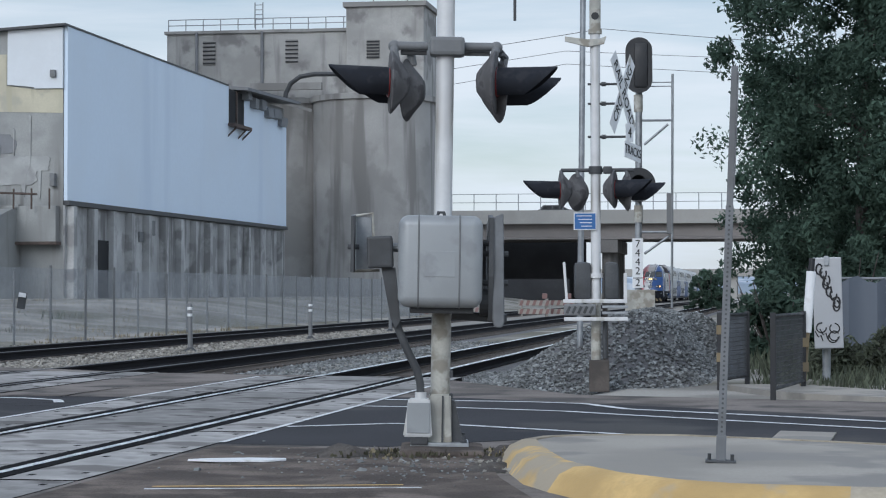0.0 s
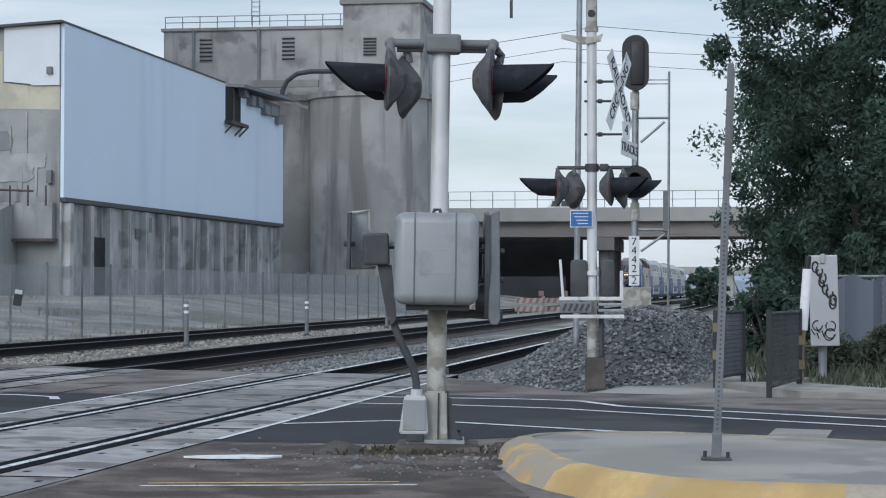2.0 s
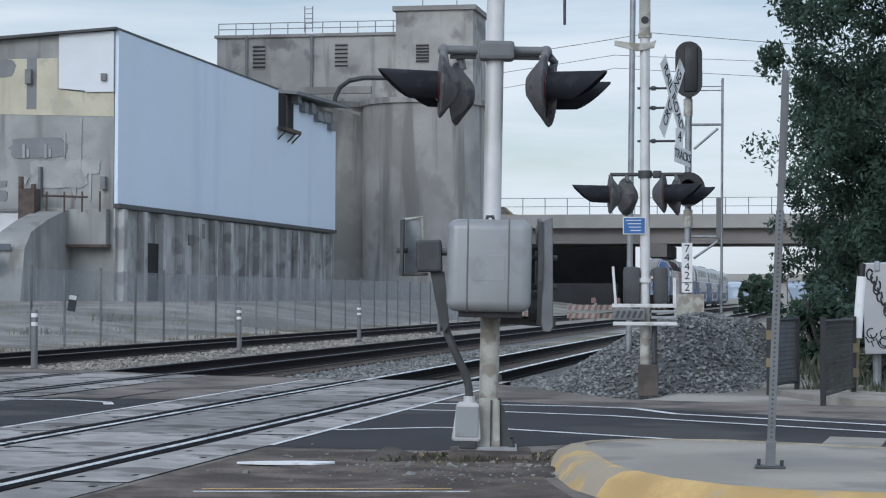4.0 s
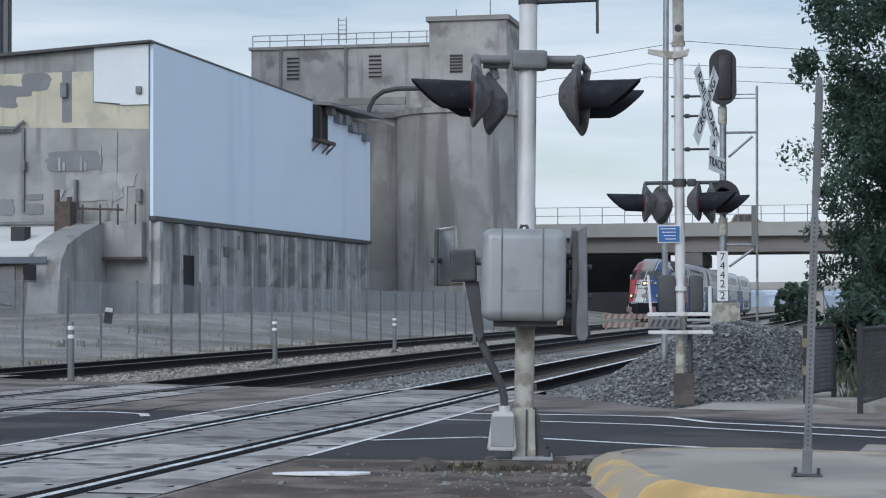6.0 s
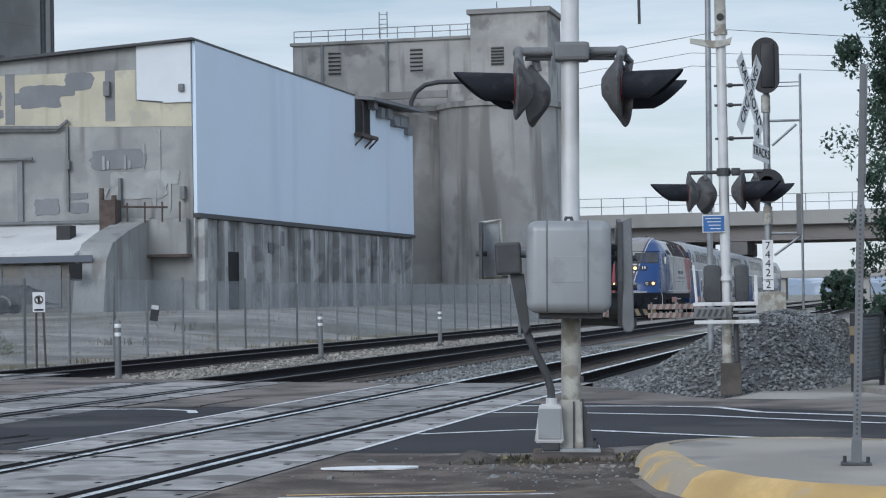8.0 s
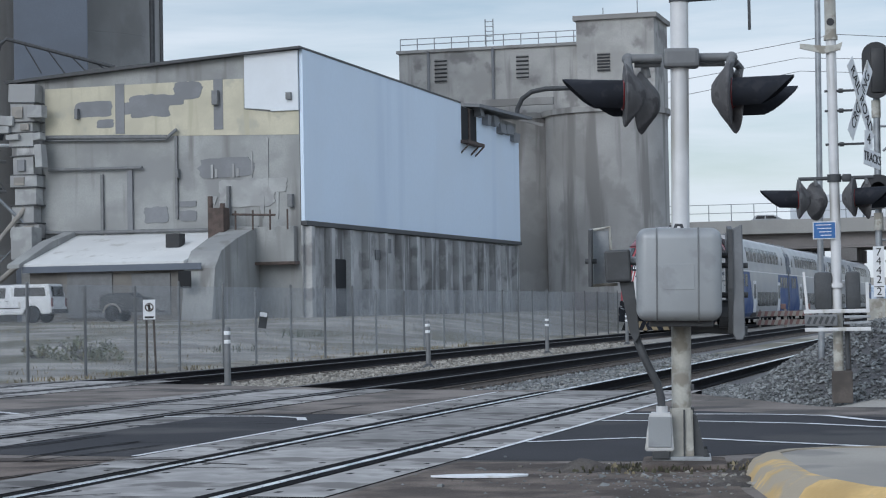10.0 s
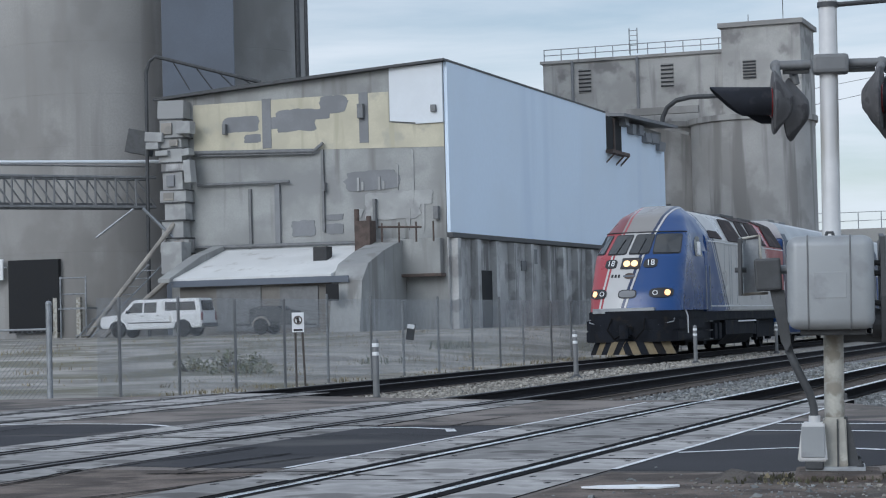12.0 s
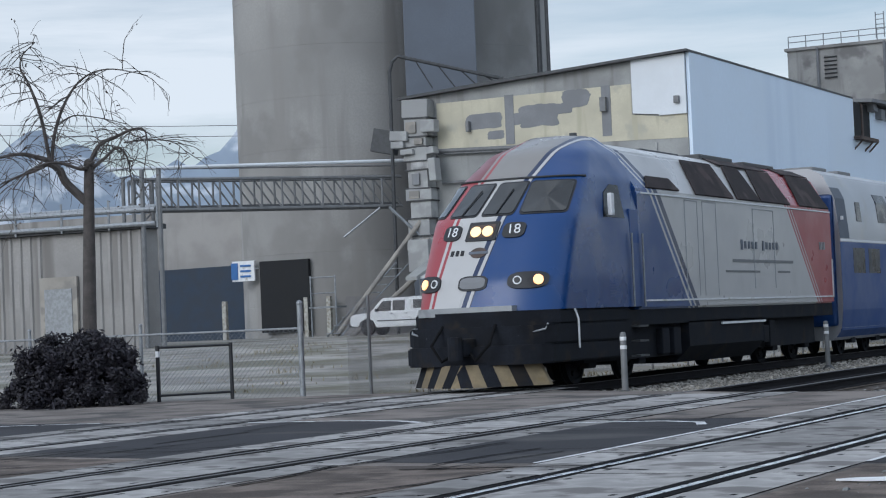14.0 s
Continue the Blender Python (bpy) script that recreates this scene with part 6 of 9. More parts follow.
def build_signal():
    s = thing("railway_signal", -3.1, 45.9, 0.6, "tall railway signal with black targets and ladder", "railway signal", rz=3.87)
    s.matrix_basis = pose(-3.1, 45.9, 0.0, 0, 0, 3.87)
    K = 79.0

    def P(a, b, y=0.0):
        return ((a - 1130) / K, y, 1.27 - (b - 518) / K)

    def add(name, bm, m, label="", smooth_=None, parent=s):
        return part(name, bm, M[m], parent, label, None, smooth_)

    bm = bmesh.new()
    rod(bm, P(1129, 552), P(1131, 165), 0.075, seg=16)
    add("mast", bm, "galv", "", 30)
    for a, b in ((200, 170), (395, 365)):
        bm = bmesh.new()
        rod(bm, P(1130, a), P(1130, b), 0.1, seg=16)
        add("collar", bm, "pole_dirty", "", 30)
    # upper oblong target
    bm = bmesh.new()
    pts = []
    for k in range(32):
        a = 2 * math.pi * k / 32
        pts.append((0.3 * math.cos(a), 0.32 * (1 if math.sin(a) > 0 else -1) + 0.3 * math.sin(a)))
    slab(bm, [(0.015 + x_, 6.32 + z_) for x_, z_ in pts], "y", -0.22, -0.18)
    up = add("target", bm, "black", "black oblong signal target")
    for dz in (0.3, 0.0, -0.3):
        bm = bmesh.new()
        rod(bm, (0.015, 0.2, 6.32 + dz), (0.015, 0.5, 6.30 + dz), 0.12, seg=16, caps=False)
        add("lamp_hood", bm, "black", "", 30, up)
        bm = bmesh.new()
        rod(bm, (0.015, 0.17, 6.32 + dz), (0.015, 0.19, 6.32 + dz), 0.11, seg=16)
        add("lens", bm, "void", "", 30, up)
    bm = bmesh.new()
    box(bm, 0.06, -0.2, 6.32, 0.3, 0.14, 1.0, bevel=0.05)
    add("lamp_case", bm, "black", "", 30, up)
    bm = bmesh.new()
    rod(bm, (0.0, -0.18, 3.66), (0.0, -0.22, 3.66), 0.38, seg=32)
    lo_ = add("target", bm, "black", "black round signal target")
    bm = bmesh.new()
    rod(bm, (0.0, -0.2, 3.72), (0.0, -0.55, 3.70), 0.16, seg=18, caps=False)
    add("lamp_hood", bm, "black", "", 30, lo_)
    bm = bmesh.new()
    rod(bm, (0.0, -0.225, 3.72), (0.0, -0.24, 3.72), 0.12, seg=16)
    add("lens", bm, "void", "", 30, lo_)
    # number plate
    bm = bmesh.new()
    box(bm, -0.02, -0.12, 1.92, 0.235, 0.012, 1.1, bevel=0.004)
    nb = add("number_plate", bm, "white_paint", "white upright plate with black figures")
    for k, ch in enumerate("74422"):
        z_ = 2.34 - 0.2 * k - (0.06 if k == 4 else 0)
        words("figure", ch, 0.24, M["ink"], nb, pose(-0.02, -0.13, z_, 90, 0, 0))
    bm = bmesh.new()
    box(bm, -0.02, -0.13, 1.59, 0.21, 0.006, 0.016)
    add("divider", bm, "ink", "", None, nb)
    # ladder and platform
    bm = bmesh.new()
    for dy in (-0.18, 0.18):
        rod(bm, P(1188, 545, dy), P(1190, 135, dy), 0.025, seg=8)
    add("ladder", bm, "galv")
    for k in range(17):
        bm = bmesh.new()
        z_ = 1.2 + 0.3 * k
        rod(bm, (0.745, -0.18, z_), (0.745, 0.18, z_), 0.012, seg=6)
        add("rung", bm, "galv")
    for a, b in (((1135, 215), (1188, 215)), ((1140, 258), (1182, 222)), ((1140, 450), (1185, 418)), ((1150, 148), (1188, 148)), ((1150, 155), (1188, 155)), ((1135, 412), (1188, 412))):
        bm = bmesh.new()
        rod(bm, P(*a), P(*b), 0.028 if a[1] not in (148, 155) else 0.012, seg=8)
        add("ladder_stay", bm, "galv")
    bm = bmesh.new()
    x_, _, z_ = P(1184, 380)
    box(bm, x_, 0, z_, 0.12, 0.4, 0.9, bevel=0.01)
    add("side_panel", bm, "grey_paint")
    bm = bmesh.new()
    box(bm, 0.03, -0.1, 1.0, 0.66, 0.5, 0.66, bevel=0.02)
    add("base_cabinet", bm, "pole_dirty", "grey equipment cabinet")
    bm = bmesh.new()
    box(bm, 0.03, -0.1, 0.4, 0.8, 0.7, 0.8)
    add("plinth", bm, "concrete")


build_signal()


def build_sign_post():
    s = thing("sign_post", -0.39, 13.74, 0.147, "leaning perforated steel sign post bolted to the island", "sign post")
    s.matrix_basis = pose(-0.39, 13.74, 0.147, 0, 2.2, 1.6)
    bm = bmesh.new()
    box(bm, 0, 0, 0.008, 0.2, 0.16, 0.014, bevel=0.003)
    add_ = part("base_plate", bm, M["dark_metal"], s)
    for sx in (-1, 1):
        bm = bmesh.new()
        rod(bm, (sx * 0.075, 0, 0.01), (sx * 0.075, 0, 0.055), 0.014, seg=6)
        part("bolt", bm, M["dark_metal"], s)
    bm = bmesh.new()
    box(bm, 0, 0, 0.09, 0.066, 0.066, 0.18, bevel=0.006)
    part("sleeve", bm, M["post_steel"], s)
    bm = bmesh.new()
    box(bm, 0, 0, 0.85, 0.052, 0.052, 1.7, bevel=0.004)
    part("lower_post", bm, M["post_steel"], s, "perforated square tube")
    bm = bmesh.new()
    box(bm, 0, 0, 1.9, 0.044, 0.044, 1.45, bevel=0.004)
    part("upper_post", bm, M["post_steel"], s)
    me = mesh_of("hole", rod_bm((0, -0.0275, 0), (0, -0.025, 0), 0.008), M["dark_metal"])
    for k in range(54):
        ob = new("hole", me)
        ob.parent = s
        ob.matrix_basis = pose(0, 0, 0.05 + 0.031 * k, 0, 0, 0)
    bm = bmesh.new()
    box(bm, 0.026, 0, 2.2, 0.006, 0.3, 0.75, bevel=0.002)
    part("sign_blade", bm, M["post_steel"], s, "sign blade seen edge on")


def rod_bm(a, b, r, seg=8):
    bm = bmesh.new()
    rod(bm, a, b, r, seg=seg)
    return bm


build_sign_post()


def build_island():
    """Raised concrete island with a yellow painted kerb."""
    rim = [(9.0, 11.7), (3.0, 12.0), (0.4, 12.06), (-0.26, 12.16), (-0.6, 12.36), (-0.97, 12.77), (-1.22, 13.23), (-1.42, 13.69), (-1.62, 14.5), (-1.76, 15.15),
           (-1.84, 15.6), (-1.74, 15.95), (-1.5, 16.14), (-1.2, 16.22), (-0.8, 16.25), (0.08, 15.85), (0.77, 15.5), (9.0, 11.9)]
    k = len(rim)

    def grown(off):
        out = []
        for i, p in enumerate(rim):
            d = (Vector(rim[min(i + 1, k - 1)]) - Vector(rim[max(i - 1, 0)])).normalized()
            out.append((p[0] - d.y * -off * -1, p[1] + d.x * -off * -1))
        return out

    bm = bmesh.new()
    prism(bm, rim, -0.1, 0.146)
    structure("island", bm, M["concrete"], "raised pale concrete traffic island", "traffic island")
    kerb = thing("kerb", 0, 0, 0, "worn yellow painted concrete kerb round the island", "kerb", kind="structure")
    inner, lip, outer = grown(-0.004), grown(0.1), grown(0.3)
    for a, b in ((0, 1), (1, 2), (2, 4), (4, 6), (6, 8), (8, 10), (10, 13), (13, 15), (15, k - 1)):
        bm = bmesh.new()
        rows_ = []
        for i in range(a, b + 1):
            rows_.append([bm.verts.new(p) for p in ((*inner[i], -0.1), (*inner[i], 0.155), (*lip[i], 0.152), ((lip[i][0] + outer[i][0]) / 2, (lip[i][1] + outer[i][1]) / 2, 0.105), (*outer[i], -0.03))])
        for r0, r1 in zip(rows_, rows_[1:]):
            for j in range(4):
                bm.faces.new((r0[j], r0[j + 1], r1[j + 1], r1[j]))
        bm.faces.new(rows_[0])
        bm.faces.new(rows_[-1][::-1])
        part("kerb_stone", bm, M["worn_kerb"] if a in (6, 8) else M["yellow_line"] if 1 < a < 8 else M["kerb_grey"], kerb, smooth=35)


build_island()


def build_ped_gates():
    g = thing("pedestrian_gate", -0.08, 24.7, 0, "black steel mesh pedestrian gate panel with striped post", "gate")
    for (x0, y0), (x1, y1), h, nm in (((-0.08, 24.7), (0.3, 27.2), 1.02, "a"), ((-0.78, 27.2), (-0.45, 28.9), 1.0, "b")):
        if nm == "b":
            g = thing("pedestrian_gate", x0, y0, 0, "black steel pedestrian barrier with yellow bands", "gate")
        o = Matrix.Translation((-g.location.x, -g.location.y, 0))
        for x_, y_ in ((x0, y0), (x1, y1)):
            bm = bmesh.new()
            box(bm, x_, y_, h / 2, 0.07, 0.07, h + 0.02, bevel=0.008)
            part("post", bm, M["black"], g, "", o)
        bm = bmesh.new()
        a, b = Vector((x0, y0, 0)), Vector((x1, y1, 0))
        for z_ in (0.12, h - 0.03):
            rod(bm, a + Vector((0, 0, z_)), b + Vector((0, 0, z_)), 0.022, seg=8)
        part("rail", bm, M["black"], g, "", o)
        bm = bmesh.new()
        k = 30
        for i in range(1, k):
            p = a + (b - a) * i / k
            rod(bm, p + Vector((0, 0, 0.12)), p + Vector((0, 0, h - 0.03)), 0.0045, seg=4, caps=False)
        for i in range(1, 14):
            z_ = 0.12 + (h - 0.15) * i / 14
            rod(bm, a + Vector((0, 0, z_)), b + Vector((0, 0, z_)), 0.0045, seg=4, caps=False)
        tagged(part("mesh", bm, M["dark_metal"], g, "", o), kind="stuff")
        bands = ((x1 + 0.03, y1, 0.3), (x1 + 0.03, y1, 0.62)) if nm == "a" else ((x0, y0, 0.42), (x0, y0, 0.78))
        for x_, y_, z_ in bands:
            bm = bmesh.new()
            box(bm, x_, y_, z_, 0.08, 0.08, 0.12)
            part("yellow_band", bm, M["loco_yellow"], g, "", o)
        if nm == "b":
            bm = bmesh.new()
            box(bm, (x0 + x1) / 2, y1 + 0.05, 0.5, 0.36, 0.03, 0.86)
            part("screen", bm, M["slate"], g, "", o)


build_ped_gates()


def build_cabinet():
    c = thing("signal_cabinet", 0.66, 30.0, 0, "white steel box on a post, covered in black graffiti", "cabinet", rz=-1.2)
    bm = bmesh.new()
    rod(bm, (0, 0.15, -0.1), (0, 0.15, 0.7), 0.06, seg=12)
    part("post", bm, M["galv"], c)
    bm = bmesh.new()
    box(bm, 0.02, 0, 1.12, 0.41, 0.28, 1.3, pose(0, 0, 0, 0, -1.5, 0), 0.015)
    part("case", bm, M["coach_white"], c, "scuffed white case")
    bm = bmesh.new()
    box(bm, 0.0, -0.15, 1.72, 0.07, 0.05, 0.14, bevel=0.01)
    part("latch", bm, M["galv"], c)
    rg = random.Random(21)
    # sprayed loops and bars, slanting down the upper half, then a tangle below
    for k in range(17):
        bm = bmesh.new()
        if k < 11:
            cx, cz, w_, h_ = -0.10 + 0.024 * k + 0.03 * (k % 2), 1.60 - 0.052 * k, 0.045, 0.075
        else:
            cx, cz, w_, h_ = rg.uniform(-0.1, 0.12), rg.uniform(0.58, 0.78), 0.07, 0.07
        a0, a1 = rg.uniform(0, 3), rg.uniform(3.5, 6.2)
        if k % 3 == 2:
            pts = [(cx - w_, -0.15, cz + h_), (cx - 0.3 * w_, -0.15, cz - 0.2 * h_), (cx + 0.2 * w_, -0.15, cz + 0.2 * h_), (cx + w_ * 0.6, -0.15, cz - h_)]
        else:
            pts = [(cx + w_ * math.cos(a0 + a1 * j / 9), -0.15, cz + h_ * math.sin(a0 + a1 * j / 9)) for j in range(10)]
        tube(bm, pts, 0.013 if k < 11 else 0.009, 5)
        part("graffiti_stroke", bm, M["ink"], c)
    p = thing("marker_pole", 0.38, 28.2, 0, "leaning white and yellow striped marker pole", "pole")
    p.matrix_basis = pose(0.29, 27.25, 0, 0, 4.3, 0)
    for z0, z1, m in ((-0.05, 0.95, "loco_yellow"), (0.75, 1.55, "white_paint"), (1.55, 1.72, "black")):
        bm = bmesh.new()
        rod(bm, (0.0, 0, z0), (0.0, 0, z1), 0.042 if m != "white_paint" else 0.062, seg=14)
        part("sleeve", bm, M[m], p, smooth=30)


build_cabinet()


# ---- track side: posts, fence, signs ----
def build_delineator():
    p = thing("marker_post", -14.3, 35.6, -0.2, "grey flexible marker post with two white bands", "marker post", "marker posts between the tracks")
    bm = bmesh.new()
    lathe(bm, [(0.16, 0.0), (0.16, 0.05), (0.1, 0.1), (0.075, 0.14)], 16)
    part("foot", bm, M["dark_metal"], p, smooth=30)
    bm = bmesh.new()
    lathe(bm, [(0.062, 0.1), (0.058, 1.16), (0.05, 1.2), (0.02, 1.22)], 16)
    part("stem", bm, M["grey_paint"], p, smooth=30)
    for z_ in (0.9, 1.06):
        bm = bmesh.new()
        lathe(bm, [(0.06, z_), (0.062, z_ + 0.01), (0.062, z_ + 0.06), (0.06, z_ + 0.07)], 16)
        part("reflector_band", bm, M["white_paint"], p, smooth=30)
    for y_ in (48.9, 62.0, 75.2, 88.4):
        copy_thing(p, pose(-14.3, y_, -0.22, random.uniform(-1, 1), random.uniform(-1, 1), random.uniform(0, 90)))


build_delineator()


def link_mesh(a, b, z0, z1, step=0.11, r=0.0028):
    """Woven fence wire between two points, as crossing slanted wires."""
    a, b = Vector((*a, 0)), Vector((*b, 0))
    d = (b - a)
    L = d.length
    d.normalize()
    h = z1 - z0
    verts, faces = [], []

    def wire(p, q):
        n_ = Vector((-d.y, d.x, 0)) * r
        u_ = (q - p).normalized().cross(n_.normalized()) * r
        k = len(verts)
        for s in (p, q):
            for o in (n_, u_, -n_ - u_):
                verts.append(tuple(s + o))
        for i in range(3):
            j = (i + 1) % 3
            faces.append((k + i, k + j, k + 3 + j, k + 3 + i))
    s = -h
    while s < L:
        for sg in (1, -1):
            s0, s1 = max(0, s), min(L, s + h)
            f0, f1 = (s0 - s) / h, (s1 - s) / h
            if s1 - s0 > 0.02:
                za, zb = (z0 + f0 * h, z0 + f1 * h) if sg > 0 else (z1 - f0 * h, z1 - f1 * h)
                wire(a + d * s0 + Vector((0, 0, za)), a + d * s1 + Vector((0, 0, zb)))
        s += step
    return verts, faces


def build_fence(corner_pts, post_pts, h, label, top=True, mat_post="galv", z0=-0.05, step=0.11):
    f_ = thing("chain_link_fence", post_pts[0][0], post_pts[0][1], 0, label, "fence")
    o = Matrix.Translation((-post_pts[0][0], -post_pts[0][1], 0))
    for x_, y_, hh, r in post_pts:
        bm = bmesh.new()
        rod(bm, (x_, y_, -0.3), (x_, y_, hh), r, seg=10)
        bmesh.ops.create_uvsphere(bm, u_segments=8, v_segments=5, radius=r * 1.15, matrix=Matrix.Translation((x_, y_, hh)))
        part("post", bm, M[mat_post], f_, "", o, 40)
    for a, b in zip(corner_pts, corner_pts[1:]):
        v, fc = link_mesh(a, b, z0, h, step)
        me = bpy.data.meshes.new("wire")
        me.from_pydata(v, [], fc)
        me.materials.append(M["galv"])
        ob = new("wire_mesh", me)
        ob.parent = f_
        ob.matrix_basis = o
        tagged(ob, kind="stuff")
        if top:
            bm = bmesh.new()
            rod(bm, (*a, h), (*b, h), 0.022, seg=6)
            part("top_rail", bm, M[mat_post], f_, "", o)


posts = [(-20.4 + random.uniform(-0.08, 0.08), y_, 1.95 + random.uniform(-0.08, 0.1), 0.034) for y_ in np.arange(36.8, 118, 2.72)]
build_fence([(-20.4, 36.0), (-20.4, 118)], posts, 1.95, "rusty grey chain link fence along the yard", False, "grey_paint", step=0.065)
posts = [(-21.3, 35.7, 1.85, 0.06)] + [(x_, 36.2 + 0.02 * (-x_ - 22), 1.55, 0.04) for x_ in np.arange(-25.6, -60, -3.0)]
build_fence([(-21.3, 35.7), (-60, 37)], posts, 1.35, "chain link fence with a top rail beside the road")


def build_gate():
    g = thing("yard_gate", -23.0, 35.3, 0, "low black framed chain link gate", "gate")
    o = Matrix.Translation((23.0, -35.3, 0))
    a, b = (-23.75, 34.2), (-22.85, 35.5)
    for x_, y_ in (a, b):
        bm = bmesh.new()
        box(bm, x_, y_, 0.5, 0.06, 0.06, 1.25, bevel=0.008)
        part("post", bm, M["black"], g, "", o)
    for z_ in (0.12, 1.08):
        bm = bmesh.new()
        rod(bm, (*a, z_), (*b, z_), 0.025, seg=8)
        part("rail", bm, M["black"], g, "", o)
    bm = bmesh.new()
    box(bm, a[0], a[1], 0.95, 0.066, 0.066, 0.12)
    part("yellow_band", bm, M["white_paint"], g, "", o)
    v, fc = link_mesh(a, b, 0.12, 1.08, 0.08)
    me = bpy.data.meshes.new("wire")
    me.from_pydata(v, [], fc)
    me.materials.append(M["galv"])
    ob = new("wire_mesh", me)
    ob.parent = g
    ob.matrix_basis = o
    tagged(ob, kind="stuff")


build_gate()


def build_no_sign():
    s = thing("warning_sign", -18.75, 42.1, 0, "white no trespassing sign with a red barred circle", "sign", rz=24)
    for x_, lean in ((-0.06, 0.0), (0.08, 2.2)):
        bm = bmesh.new()
        rod(bm, (x_ + 0.03 * lean, 0.03, -0.3), (x_, 0.03, 1.5), 0.025, seg=8)
        part("post", bm, M["tie"], s)
    bm = bmesh.new()
    box(bm, 0, 0, 1.37, 0.27, 0.012, 0.44, bevel=0.004)
    p = part("board", bm, M["white_paint"], s)
    bm = bmesh.new()
    k = 24
    for i in range(k):
        a0, a1 = 2 * math.pi * i / k, 2 * math.pi * (i + 1) / k
        rod(bm, (0.085 * math.cos(a0), -0.012, 1.42 + 0.085 * math.sin(a0)), (0.085 * math.cos(a1), -0.012, 1.42 + 0.085 * math.sin(a1)), 0.014, seg=5)
    rod(bm, (-0.06, -0.014, 1.48), (0.06, -0.014, 1.36), 0.012, seg=5)
    part("red_ring", bm, M["rust"], p)
    bm = bmesh.new()
    box(bm, 0, -0.01, 1.42, 0.05, 0.006, 0.13, bevel=0.002)
    part("symbol", bm, M["ink"], p)
    bm = bmesh.new()
    box(bm, 0, -0.01, 1.2, 0.2, 0.006, 0.04)
    part("text_bar", bm, M["ink"], p)
    s = thing("tilted_notice", -20.3, 53.1, 0, "small tilted notice board wired to the fence", "sign", rz=22)
    bm = bmesh.new()
    box(bm, 0.05, -0.05, 1.05, 0.22, 0.02, 0.45, pose(0, 0, 0, 0, 9, 0), 0.004)
    part("board", bm, M["dark_metal"], s)
    bm = bmesh.new()
    box(bm, 0.06, -0.07, 1.2, 0.2, 0.02, 0.12, pose(0, 0, 0, 0, 9, 0), 0.004)
    part("board_top", bm, M["white_paint"], s)


build_no_sign()


# ---- vehicles ----
def wheel_set(parent, spots, r, w, z=None):
    bm = bmesh.new()
    lathe(bm, [(0.62 * r, -w / 2), (0.93 * r, -w / 2), (r, -w / 2 + 0.03), (r, w / 2 - 0.03), (0.93 * r, w / 2), (0.62 * r, w / 2)], 24)
    bmesh.ops.rotate(bm, verts=bm.verts, cent=(0, 0, 0), matrix=Matrix.Rotation(radians(90), 3, "X"))
    tyre = mesh_of("tyre", bm, M["tyre"], 30)
    bm = bmesh.new()
    lathe(bm, [(0.05, -w / 2 + 0.05), (0.5 * r, -w / 2 + 0.06), (0.63 * r, -w / 2 + 0.02), (0.63 * r, w / 2 - 0.02), (0.5 * r, w / 2 - 0.06), (0.05, w / 2 - 0.05)], 20)
    for k in range(6):
        a = 2 * math.pi * k / 6
        for s in (-1, 1):
            box(bm, 0.36 * r * math.cos(a), 0.36 * r * math.sin(a), s * (w / 2 - 0.045), 0.1 * r, 0.1 * r, 0.02)
    bmesh.ops.rotate(bm, verts=bm.verts, cent=(0, 0, 0), matrix=Matrix.Rotation(radians(90), 3, "X"))
    rim = mesh_of("rim", bm, M["galv"], 30)
    for x_, y_ in spots:
        ty = new("wheel", tyre)
        ty.parent = parent
        ty.matrix_basis = pose(x_, y_, r if z is None else z)
        ri = new("rim", rim)
        ri.parent = ty


def car_shell(parent, lower, upper, width, inset, m, name="body"):
    """A body of two stacked profiles along x; the cabin narrows upward."""
    bm = bmesh.new()
    slab(bm, lower, "y", -width / 2, width / 2)
    bmesh.ops.bevel(bm, geom=[e for e in bm.edges], offset=0.045, segments=2, affect="EDGES")
    part(name, bm, m, parent, smooth=35)
    bm = bmesh.new()
    vs = slab(bm, upper, "y", -width / 2 + 0.03, width / 2 - 0.03)
    zt = max(v.co.z for v in bm.verts)
    zb = min(v.co.z for v in bm.verts)
    for v in bm.verts:
        v.co.y *= 1 - inset * (v.co.z - zb) / (zt - zb)
    bmesh.ops.bevel(bm, geom=[e for e in bm.edges], offset=0.035, segments=2, affect="EDGES")
    part("cabin", bm, m, parent, smooth=35)


def side_glass(parent, pts, width, inset, zb, zt, sides=(-1, 1)):
    for s in sides:
        bm = bmesh.new()
        slab(bm, pts, "y", -0.012, 0.012)
        for v in bm.verts:
            half = (width / 2 - 0.03) * (1 - inset * (v.co.z - zb) / (zt - zb))
            v.co.y = s * (half + 0.006 + v.co.y * 0.3)
        part("window", bm, M["dark_glass"], parent)


